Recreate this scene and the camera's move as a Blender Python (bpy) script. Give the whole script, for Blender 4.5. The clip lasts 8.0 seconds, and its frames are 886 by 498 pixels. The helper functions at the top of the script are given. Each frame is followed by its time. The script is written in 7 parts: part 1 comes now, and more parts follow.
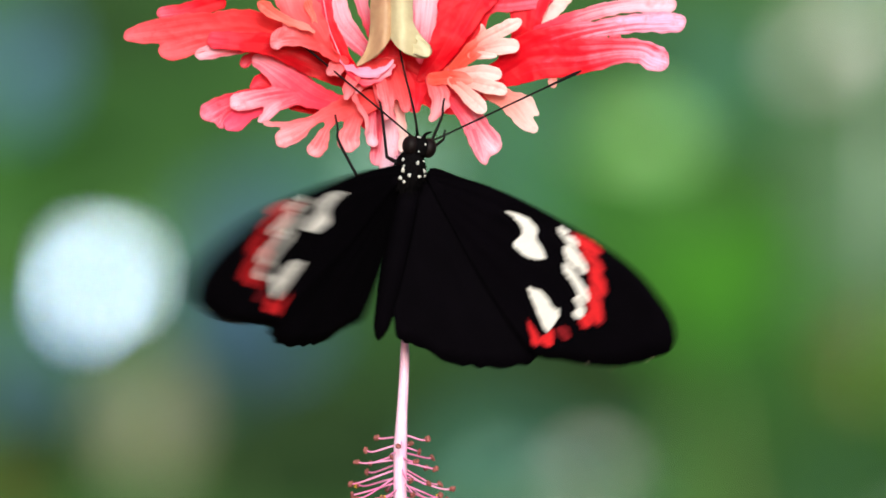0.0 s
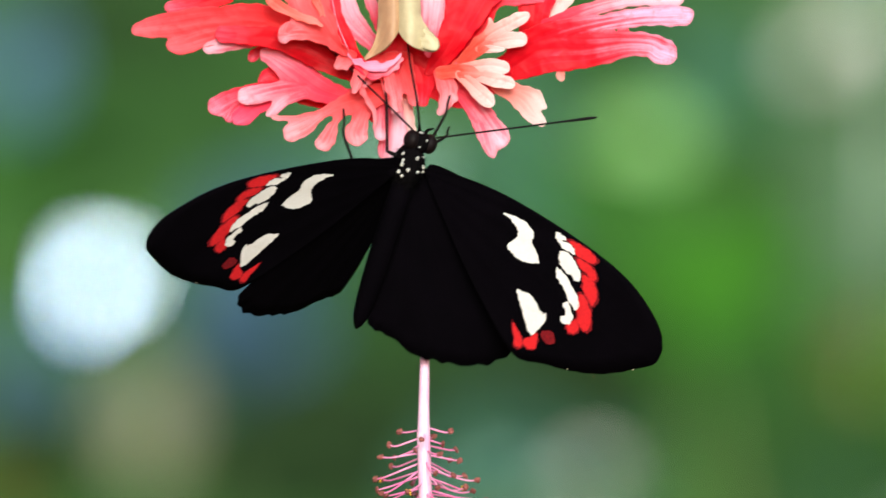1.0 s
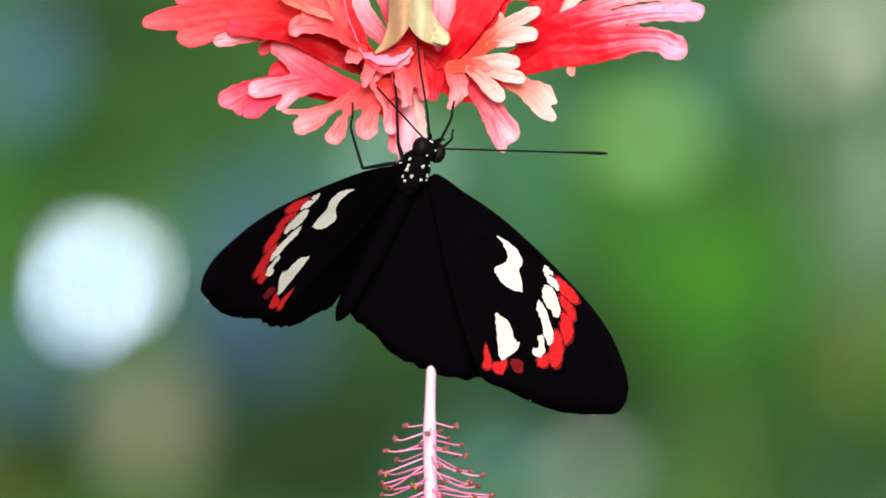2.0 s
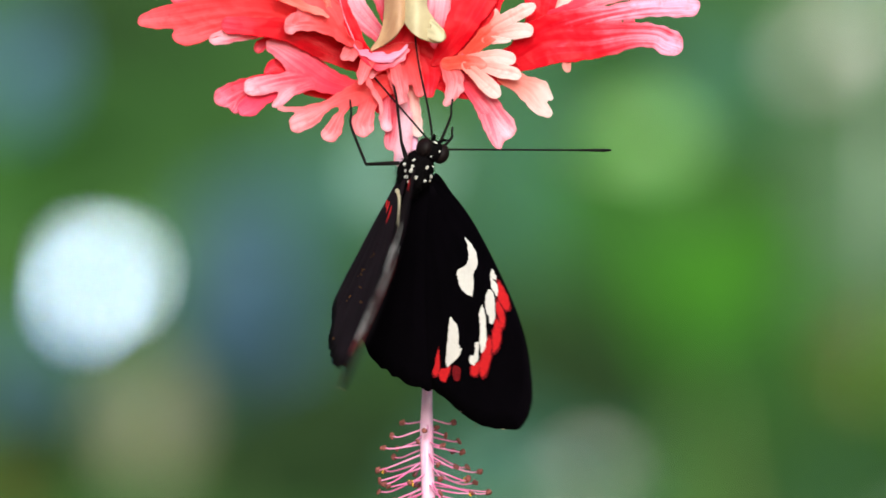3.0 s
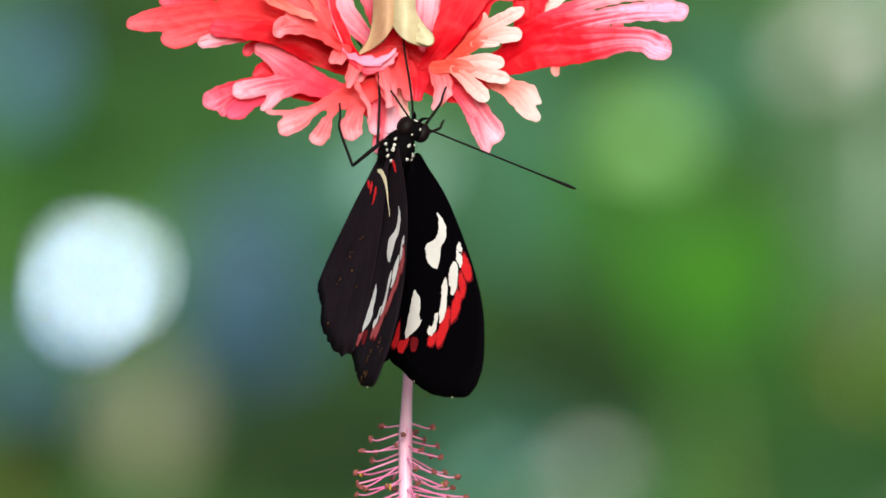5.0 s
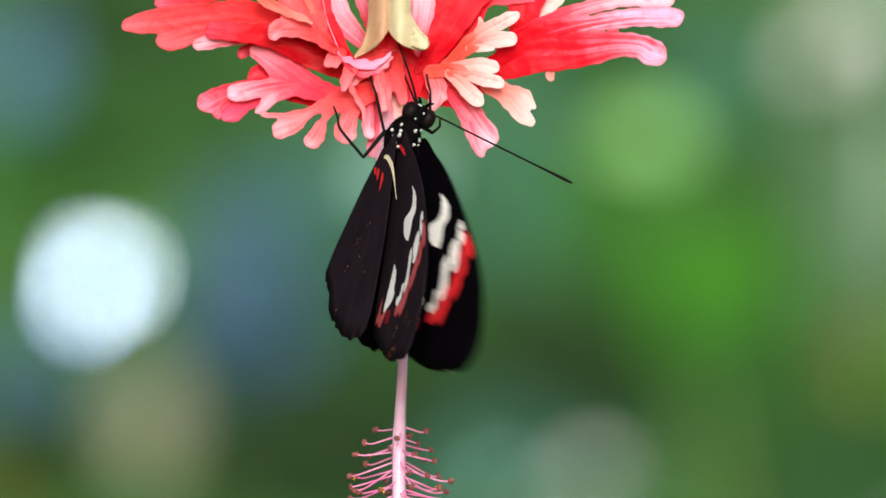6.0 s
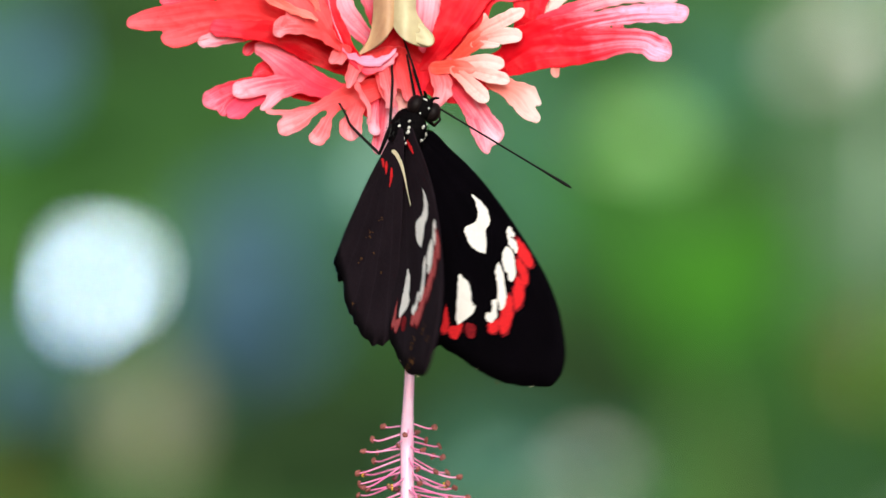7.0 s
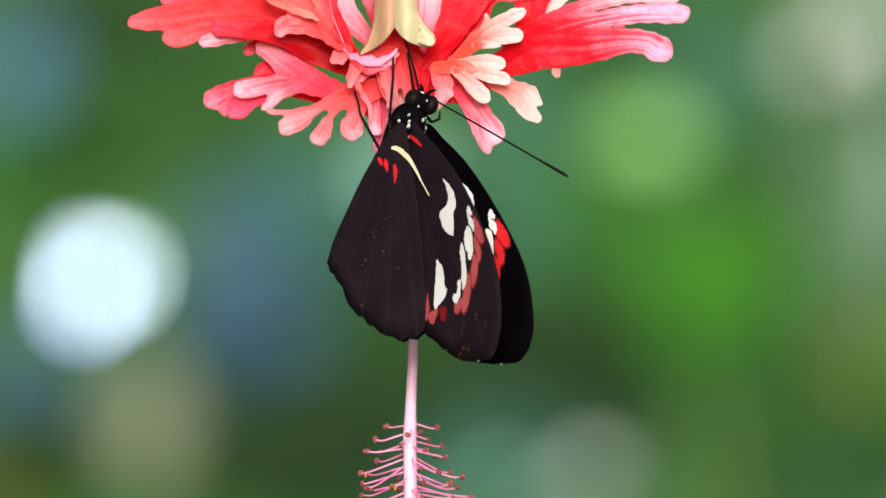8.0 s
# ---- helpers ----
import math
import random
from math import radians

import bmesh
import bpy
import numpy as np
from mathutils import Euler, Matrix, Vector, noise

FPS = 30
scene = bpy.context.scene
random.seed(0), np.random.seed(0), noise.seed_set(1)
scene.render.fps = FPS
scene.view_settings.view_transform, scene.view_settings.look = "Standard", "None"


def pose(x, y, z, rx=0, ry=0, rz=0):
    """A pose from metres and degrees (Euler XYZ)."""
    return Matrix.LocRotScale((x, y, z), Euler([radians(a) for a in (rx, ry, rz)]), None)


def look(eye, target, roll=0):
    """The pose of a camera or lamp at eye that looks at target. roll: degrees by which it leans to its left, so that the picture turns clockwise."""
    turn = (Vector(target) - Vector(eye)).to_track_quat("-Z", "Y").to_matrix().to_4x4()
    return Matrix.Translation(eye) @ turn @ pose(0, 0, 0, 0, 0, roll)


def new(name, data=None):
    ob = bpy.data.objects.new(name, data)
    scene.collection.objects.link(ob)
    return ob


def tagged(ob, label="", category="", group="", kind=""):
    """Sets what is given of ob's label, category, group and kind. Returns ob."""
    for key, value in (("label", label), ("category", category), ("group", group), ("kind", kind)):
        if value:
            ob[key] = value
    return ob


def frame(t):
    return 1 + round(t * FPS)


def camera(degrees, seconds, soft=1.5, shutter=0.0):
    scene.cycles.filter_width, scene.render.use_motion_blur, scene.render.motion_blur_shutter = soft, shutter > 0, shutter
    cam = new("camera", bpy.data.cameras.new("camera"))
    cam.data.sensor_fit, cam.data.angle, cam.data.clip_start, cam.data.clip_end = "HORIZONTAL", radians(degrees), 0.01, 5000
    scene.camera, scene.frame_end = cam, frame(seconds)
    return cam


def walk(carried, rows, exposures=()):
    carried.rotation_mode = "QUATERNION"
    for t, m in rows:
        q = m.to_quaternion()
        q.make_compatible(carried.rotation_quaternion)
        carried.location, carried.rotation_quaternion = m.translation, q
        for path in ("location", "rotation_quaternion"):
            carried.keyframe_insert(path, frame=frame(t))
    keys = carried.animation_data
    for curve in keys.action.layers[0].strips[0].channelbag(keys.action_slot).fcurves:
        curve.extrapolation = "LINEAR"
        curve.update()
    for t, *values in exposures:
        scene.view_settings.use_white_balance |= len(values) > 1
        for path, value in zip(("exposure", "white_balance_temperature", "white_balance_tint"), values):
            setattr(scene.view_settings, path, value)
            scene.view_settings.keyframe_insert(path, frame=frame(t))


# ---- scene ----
# ---- camera: a long lens on a tripod ----
U = 0.000075          # the small things are laid out on a grid of 0.075 mm
EYE_Z = 1.4           # height of the lens and of the middle of the view
REACH = 2.0           # from the lens to the butterfly
cam = camera(3.3685, 8.0, soft=1.5, shutter=0.42)
cam.data.dof.use_dof, cam.data.dof.focus_distance, cam.data.dof.aperture_fstop = True, REACH - 0.006, 26.0
walk(cam, [(0.0, pose(0, -REACH, EYE_Z, 90, 0, 0)), (8.0, pose(0, -REACH, EYE_Z, 90, 0, 0))],
     exposures=[(0.0, 0.05), (8.0, 0.05)])

# ---- daylight under a bright, thin overcast ----
world = bpy.data.worlds.new("sky")
scene.world = world
world.use_nodes = True
sky = world.node_tree.nodes.new("ShaderNodeTexSky")
sky.sky_type, sky.sun_disc = "NISHITA", False
sky.sun_elevation, sky.sun_rotation, sky.dust_density = radians(22), radians(177), 3.0
world.node_tree.links.new(sky.outputs[0], world.node_tree.nodes["Background"].inputs[0])
world.node_tree.nodes["Background"].inputs[1].default_value = 0.15
sun_data = bpy.data.lights.new("sun", "SUN")
sun_data.energy, sun_data.angle, sun_data.color = 3.6, radians(28), (0.97, 0.98, 1.0)
sun = new("sun", sun_data)
sun.matrix_world = look((0.2, -4.4, EYE_Z + 1.8), (0, 0, EYE_Z))


# ---- materials ----
class Nodes:
    """A small helper for node materials."""

    def __init__(self, name):
        self.mat = bpy.data.materials.new(name)
        self.mat.use_nodes = True
        self.tree = self.mat.node_tree
        self.bsdf = self.tree.nodes["Principled BSDF"]
        self.out = self.tree.nodes["Material Output"]

    def add(self, kind, **values):
        node = self.tree.nodes.new(kind)
        for key, value in values.items():
            node.inputs[key.replace("_", " ")].default_value = value
        return node

    def link(self, a, b):
        self.tree.links.new(a, b)

    def coords(self, space="Object", scale=(1, 1, 1)):
        tex = self.tree.nodes.new("ShaderNodeTexCoord")
        mapping = self.tree.nodes.new("ShaderNodeMapping")
        mapping.inputs["Scale"].default_value = scale
        self.link(tex.outputs[space], mapping.inputs[0])
        return mapping.outputs[0]

    def noise(self, vector, scale, detail=4.0, rough=0.55):
        node = self.add("ShaderNodeTexNoise", Scale=scale, Detail=detail, Roughness=rough)
        self.link(vector, node.inputs["Vector"])
        return node.outputs["Fac"]

    def ramp(self, fac, *stops):
        node = self.tree.nodes.new("ShaderNodeValToRGB")
        el = node.color_ramp.elements
        while len(el) < len(stops):
            el.new(0.5)
        for e, (p, c) in zip(el, stops):
            e.position, e.color = p, (*c, 1)
        self.link(fac, node.inputs[0])
        return node.outputs[0]

    def mix(self, fac, a, b, blend="MIX"):
        node = self.tree.nodes.new("ShaderNodeMix")
        node.data_type, node.blend_type = "RGBA", blend
        for value, socket in ((fac, node.inputs[0]), (a, node.inputs[6]), (b, node.inputs[7])):
            if isinstance(value, bpy.types.NodeSocket):
                self.link(value, socket)
            else:
                socket.default_value = value
        return node.outputs[2]

    def sum(self, a, share_a, b, share_b):
        """Adds two values, each by its share."""
        node = self.add("ShaderNodeMath")
        node.operation = "MULTIPLY_ADD"
        first = self.add("ShaderNodeMath")
        first.operation = "MULTIPLY"
        self.link(a, first.inputs[0])
        first.inputs[1].default_value = share_a
        self.link(b, node.inputs[0])
        node.inputs[1].default_value = share_b
        self.link(first.outputs[0], node.inputs[2])
        return node.outputs[0]

    def bump(self, height, strength, distance):
        node = self.add("ShaderNodeBump", Strength=strength, Distance=distance)
        self.link(height, node.inputs["Height"])
        self.link(node.outputs[0], self.bsdf.inputs["Normal"])

    def thin(self, color, share):
        """Lets light through a thin sheet."""
        through_light = self.add("ShaderNodeBsdfTranslucent")
        blend = self.add("ShaderNodeMixShader", Fac=share)
        self.link(color, through_light.inputs[0])
        self.link(self.bsdf.outputs[0], blend.inputs[1])
        self.link(through_light.outputs[0], blend.inputs[2])
        self.link(blend.outputs[0], self.out.inputs[0])


def petal_material(name, root, middle, tip, edge, rim=0.34):
    n = Nodes(name)
    split = n.tree.nodes.new("ShaderNodeSeparateXYZ")
    n.link(n.coords("UV"), split.inputs[0])
    rim_uv = n.tree.nodes.new("ShaderNodeUVMap")
    rim_uv.uv_map = "edge"
    rim_split = n.tree.nodes.new("ShaderNodeSeparateXYZ")
    n.link(rim_uv.outputs[0], rim_split.inputs[0])
    streak = n.noise(n.coords("UV", (0.7, 2.2, 1.0)), 2.2, 4.0, 0.55)
    veins = n.noise(n.coords("UV", (0.5, 7.0, 1.0)), 2.0, 3.0, 0.5)
    blush = n.noise(n.coords("Object"), 320.0, 3.0)
    along = n.sum(n.sum(split.outputs[0], 0.72, streak, 0.24), 1.0, blush, 0.2)
    color = n.ramp(along, (0.16, root), (0.46, middle), (0.76, tip), (1.04, edge))
    band = n.mix(1.0, n.ramp(n.sum(streak, 1.0, along, 0.25), (0.52, (0, 0, 0)), (0.68, (1, 1, 1))), rim_split.outputs[1], "MULTIPLY")
    color = n.mix(n.mix(1.0, band, n.ramp(along, (0.52, (0, 0, 0)), (0.76, (1, 1, 1))), "MULTIPLY"), color, (*edge, 1))
    color = n.mix(n.ramp(veins, (0.56, (0, 0, 0)), (0.70, (0.16, 0.16, 0.16))), color, (*tip, 1))
    color = n.mix(n.ramp(veins, (0.28, (0.2, 0.2, 0.2)), (0.42, (0, 0, 0))), color, (*middle, 1))
    lines = n.noise(n.coords("UV", (0.35, 5.0, 1.0)), 2.4, 2.0, 0.5)
    vein = n.ramp(lines, (0.455, (0, 0, 0)), (0.485, (0.38, 0.38, 0.38)), (0.515, (0, 0, 0)), (0.60, (0, 0, 0)), (0.62, (0.2, 0.2, 0.2)), (0.64, (0, 0, 0)))
    color = n.mix(vein, color, (*middle, 1))
    wrinkle = n.noise(n.coords("Object"), 700.0, 4.0, 0.6)
    color = n.mix(n.ramp(wrinkle, (0.30, (0.4, 0.4, 0.4)), (0.46, (0, 0, 0))), color, (*middle, 1))
    color = n.mix(n.ramp(rim_split.outputs[0], (0.0, (rim, rim, rim)), (0.55, (0, 0, 0))), color, (*middle, 1))
    n.link(color, n.bsdf.inputs["Base Color"])
    n.bsdf.inputs["Roughness"].default_value = 0.46
    n.bsdf.inputs["Specular IOR Level"].default_value = 0.2
    n.bump(n.sum(blush, 0.4, wrinkle, 1.0), 0.22, 0.0005)
    n.thin(color, 0.5)
    return n.mat


def plain_material(name, color, color_b, rough=0.5, grain=900.0, relief=0.2, spec=0.4, sheet=0.0):
    n = Nodes(name)
    grainy = n.noise(n.coords("Object"), grain, 5.0, 0.6)
    broad = n.noise(n.coords("Object"), grain * 0.13, 2.0)
    tone = n.mix(n.ramp(grainy, (0.35, (0, 0, 0)), (0.7, (1, 1, 1))), (*color, 1), (*color_b, 1))
    tone = n.mix(n.ramp(broad, (0.3, (0, 0, 0)), (0.8, (0.6, 0.6, 0.6))), tone, (*color_b, 1))
    n.link(tone, n.bsdf.inputs["Base Color"])
    n.bsdf.inputs["Roughness"].default_value = rough
    n.bsdf.inputs["Specular IOR Level"].default_value = spec
    n.bump(grainy, relief, 0.2 / grain)
    if sheet:
        n.thin(tone, sheet)
    return n.mat


def wing_material(name, dark, light, vein):
    """Velvet scales with faint paler veins that fan out from the root of the wing."""
    n = Nodes(name)
    split = n.tree.nodes.new("ShaderNodeSeparateXYZ")
    n.link(n.coords("Object"), split.inputs[0])

    def calc(operation, a, b=0.0):
        node = n.add("ShaderNodeMath")
        node.operation = operation
        for value, socket in ((a, node.inputs[0]), (b, node.inputs[1])):
            if isinstance(value, bpy.types.NodeSocket):
                n.link(value, socket)
            else:
                socket.default_value = value
        return node.outputs[0]

    bend = calc("MULTIPLY", n.noise(n.coords("Object"), 90.0, 2.0), 0.10)
    fan = calc("ADD", calc("ARCTAN2", split.outputs[1], calc("ADD", calc("ABSOLUTE", split.outputs[0]), 30 * U)), bend)
    ridge = calc("SINE", calc("MULTIPLY", fan, 34.0))
    grainy = n.noise(n.coords("Object"), 2600.0, 5.0, 0.6)
    broad = n.noise(n.coords("Object"), 160.0, 3.0)
    tone = n.mix(n.ramp(n.sum(grainy, 0.5, broad, 0.5), (0.35, (0, 0, 0)), (0.65, (1, 1, 1))), (*dark, 1), (*light, 1))
    tone = n.mix(n.ramp(ridge, (0.93, (0, 0, 0)), (0.995, (0.25, 0.25, 0.25))), tone, (*vein, 1))
    n.link(tone, n.bsdf.inputs["Base Color"])
    n.bsdf.inputs["Roughness"].default_value = 0.85
    n.bsdf.inputs["Specular IOR Level"].default_value = 0.03
    n.bump(n.sum(grainy, 0.4, ridge, 0.5), 0.25, 0.00008)
    return n.mat


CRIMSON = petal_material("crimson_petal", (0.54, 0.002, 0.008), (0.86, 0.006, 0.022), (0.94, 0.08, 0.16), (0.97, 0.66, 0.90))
SALMON = petal_material("salmon_petal", (0.86, 0.008, 0.012), (0.93, 0.040, 0.050), (0.95, 0.12, 0.14), (0.96, 0.24, 0.30))
HOT_PINK = petal_material("hot_pink_petal", (0.84, 0.02, 0.05), (0.92, 0.07, 0.16), (0.93, 0.16, 0.32), (0.95, 0.36, 0.52))
LAVENDER = petal_material("petal_lavender_highlight", (0.90, 0.10, 0.24), (0.92, 0.34, 0.52), (0.92, 0.62, 0.84), (0.94, 0.82, 0.95), 0.5)
CORAL = petal_material("coral_petal", (0.88, 0.03, 0.03), (0.94, 0.12, 0.13), (0.95, 0.34, 0.39), (0.95, 0.69, 0.77))
ROSE = petal_material("rose_petal", (0.84, 0.012, 0.03), (0.94, 0.06, 0.12), (0.95, 0.31, 0.43), (0.96, 0.75, 0.86))
PALE = petal_material("pale_petal", (0.93, 0.11, 0.07), (0.95, 0.36, 0.31), (0.94, 0.69, 0.65), (0.95, 0.83, 0.81), 0.08)
RIM_VIOLET = plain_material("rim_violet_pink", (0.88, 0.16, 0.26), (0.86, 0.50, 0.68), 0.35, 420.0, 0.5, sheet=0.2)
CREAM = plain_material("calyx_cream", (0.40, 0.29, 0.17), (0.63, 0.57, 0.34), 0.5, 200.0, 0.2, sheet=0.2)
CALYX_SHADED = plain_material("calyx_shaded_tan", (0.42, 0.20, 0.11), (0.62, 0.42, 0.23), 0.5, 180.0, 0.2, sheet=0.25)
CALYX_LIT = plain_material("calyx_lit_yellow", (0.58, 0.51, 0.29), (0.72, 0.67, 0.45), 0.45, 240.0, 0.2, sheet=0.25)
COLUMN_PINK = plain_material("column_pink", (0.90, 0.36, 0.58), (0.95, 0.68, 0.82), 0.3, 260.0, 0.1, sheet=0.15)
FILAMENT_PINK = plain_material("filament_pink", (0.84, 0.14, 0.38), (0.92, 0.40, 0.62), 0.35, 300.0, 0.1)
ANTHER_RED = plain_material("anther_maroon", (0.10, 0.015, 0.015), (0.34, 0.12, 0.10), 0.8, 2600.0, 0.6, 0.2)
POLLEN = plain_material("pollen_yellow", (0.75, 0.38, 0.03), (0.85, 0.55, 0.08), 0.9, 2600.0, 0.6, 0.2)
POLLEN_BROWN = plain_material("pollen_brown", (0.06, 0.026, 0.008), (0.13, 0.06, 0.018), 0.9, 2600.0, 0.5, 0.1)
STEM_GREEN = plain_material("stem_green", (0.10, 0.17, 0.04), (0.16, 0.24, 0.07), 0.55, 500.0, 0.2)
WING_BLACK = wing_material("wing_scales_black", (0.0005, 0.0003, 0.0008), (0.0013, 0.0008, 0.0018), (0.0018, 0.0013, 0.0022))
WING_BROWN = wing_material("wing_underside_brown", (0.0085, 0.0055, 0.0075), (0.0165, 0.0110, 0.0145), (0.026, 0.019, 0.025))
SCALE_WHITE = plain_material("wing_scales_white", (0.74, 0.74, 0.70), (0.68, 0.67, 0.62), 0.85, 2600.0, 0.25, 0.2)
SCALE_GREY = plain_material("hair_tuft_grey_white", (0.42, 0.42, 0.38), (0.66, 0.66, 0.60), 0.9, 4000.0, 0.6, 0.1)
FUR_GREY = plain_material("shoulder_fur_grey", (0.05, 0.05, 0.045), (0.20, 0.20, 0.18), 0.9, 3000.0, 0.6, 0.1)
SCALE_RED = plain_material("wing_scales_red", (0.66, 0.015, 0.018), (0.48, 0.010, 0.014), 0.8, 2600.0, 0.25, 0.2)
SCALE_PINK = plain_material("wing_scales_dull_pink", (0.50, 0.09, 0.09), (0.30, 0.05, 0.05), 0.8, 2600.0, 0.25, 0.2)
SCALE_DUSKY = plain_material("wing_scales_dusky_red", (0.22, 0.008, 0.012), (0.10, 0.005, 0.008), 0.8, 2600.0, 0.25, 0.1)
SCALE_CREAM = plain_material("wing_scales_cream", (0.72, 0.66, 0.44), (0.60, 0.54, 0.34), 0.8, 2600.0, 0.25, 0.2)
BODY_BLACK = plain_material("body_black", (0.0012, 0.001, 0.0012), (0.0035, 0.003, 0.0034), 0.85, 3200.0, 1.0, 0.03)
EYE_BROWN = plain_material("eye_dark_brown", (0.004, 0.0025, 0.0025), (0.007, 0.004, 0.004), 0.55, 4000.0, 0.15, 0.1)
LEG_BLACK = plain_material("leg_black", (0.003, 0.0025, 0.0025), (0.007, 0.006, 0.006), 0.55, 3000.0, 0.4, 0.08)


def leaf_material(name, dark, light, rough=0.45, sheet=0.25):
    n = Nodes(name)
    broad = n.noise(n.coords("Object"), 22.0, 3.0)
    fine = n.noise(n.coords("Object"), 160.0, 5.0, 0.6)
    tone = n.mix(n.ramp(broad, (0.3, (0, 0, 0)), (0.7, (1, 1, 1))), (*dark, 1), (*light, 1))
    tone = n.mix(n.ramp(fine, (0.4, (0, 0, 0)), (0.9, (0.5, 0.5, 0.5))), tone, (*light, 1))
    n.link(tone, n.bsdf.inputs["Base Color"])
    n.bsdf.inputs["Roughness"].default_value = max(rough, 0.7)
    n.bsdf.inputs["Specular IOR Level"].default_value = 0.08
    n.bump(fine, 0.3, 0.002)
    n.thin(tone, sheet)
    return n.mat


from mathutils.geometry import tessellate_polygon


# ---- mesh helpers ----
def part(name, bm, material, parent=None, label=""):
    data = bpy.data.meshes.new(name)
    bm.normal_update()
    bm.to_mesh(data)
    bm.free()
    for m in (material if isinstance(material, (list, tuple)) else [material]):
        data.materials.append(m)
    for face in data.polygons:
        face.use_smooth = True
    ob = new(name, data)
    ob.parent = parent
    return tagged(ob, label) if label else ob


def spline(points, steps, closed=False):
    """Points along a smooth curve through the given ones (Catmull-Rom)."""
    pts = [Vector(p) for p in points]
    n = len(pts)
    out = []
    for i in range(n if closed else n - 1):
        if closed:
            a, b, c, d = pts[i - 1], pts[i], pts[(i + 1) % n], pts[(i + 2) % n]
        else:
            a, b, c, d = pts[max(i - 1, 0)], pts[i], pts[i + 1], pts[min(i + 2, n - 1)]
        for k in range(steps):
            s = k / steps
            out.append(0.5 * (2 * b + (c - a) * s + (2 * a - 5 * b + 4 * c - d) * s * s + (3 * b - a - 3 * c + d) * s ** 3))
    return out if closed else out + [pts[-1]]


def tube(bm, points, radii, sides=8):
    """A round limb through points, closed at both ends."""
    rings = []
    pts = [Vector(p) for p in points]
    for i, p in enumerate(pts):
        way = (pts[min(i + 1, len(pts) - 1)] - pts[max(i - 1, 0)]).normalized()
        turn = way.to_track_quat("Z", "X")
        r = radii[i] if isinstance(radii, (list, tuple)) else radii
        rings.append([bm.verts.new(p + turn @ Vector((r * math.cos(a), r * math.sin(a), 0)))
                      for a in (2 * math.pi * k / sides for k in range(sides))])
    for a, b in zip(rings, rings[1:]):
        for k in range(sides):
            bm.faces.new((a[k], a[(k + 1) % sides], b[(k + 1) % sides], b[k]))
    bm.faces.new(rings[0][::-1])
    bm.faces.new(rings[-1])
    return bm


def blob(bm, center, radii, segments=16, rings=10, rough=0.0, turn=None):
    made = bmesh.ops.create_uvsphere(bm, u_segments=segments, v_segments=rings, radius=1.0)["verts"]
    for v in made:
        k = 1 + rough * noise.noise(v.co * 3.1 + Vector(center) * 900)
        p = Vector((v.co.x * radii[0], v.co.y * radii[1], v.co.z * radii[2])) * k
        v.co = (turn @ p if turn else p) + Vector(center)
    return bm


# ---- hibiscus flower ----
def bloom(x, y, d=0.0):
    """A place on the flower: grid steps to the right, down and towards the viewer, from the mouth of the calyx."""
    return Vector(((x - 700) * U, -d * U, (60 - y) * U))


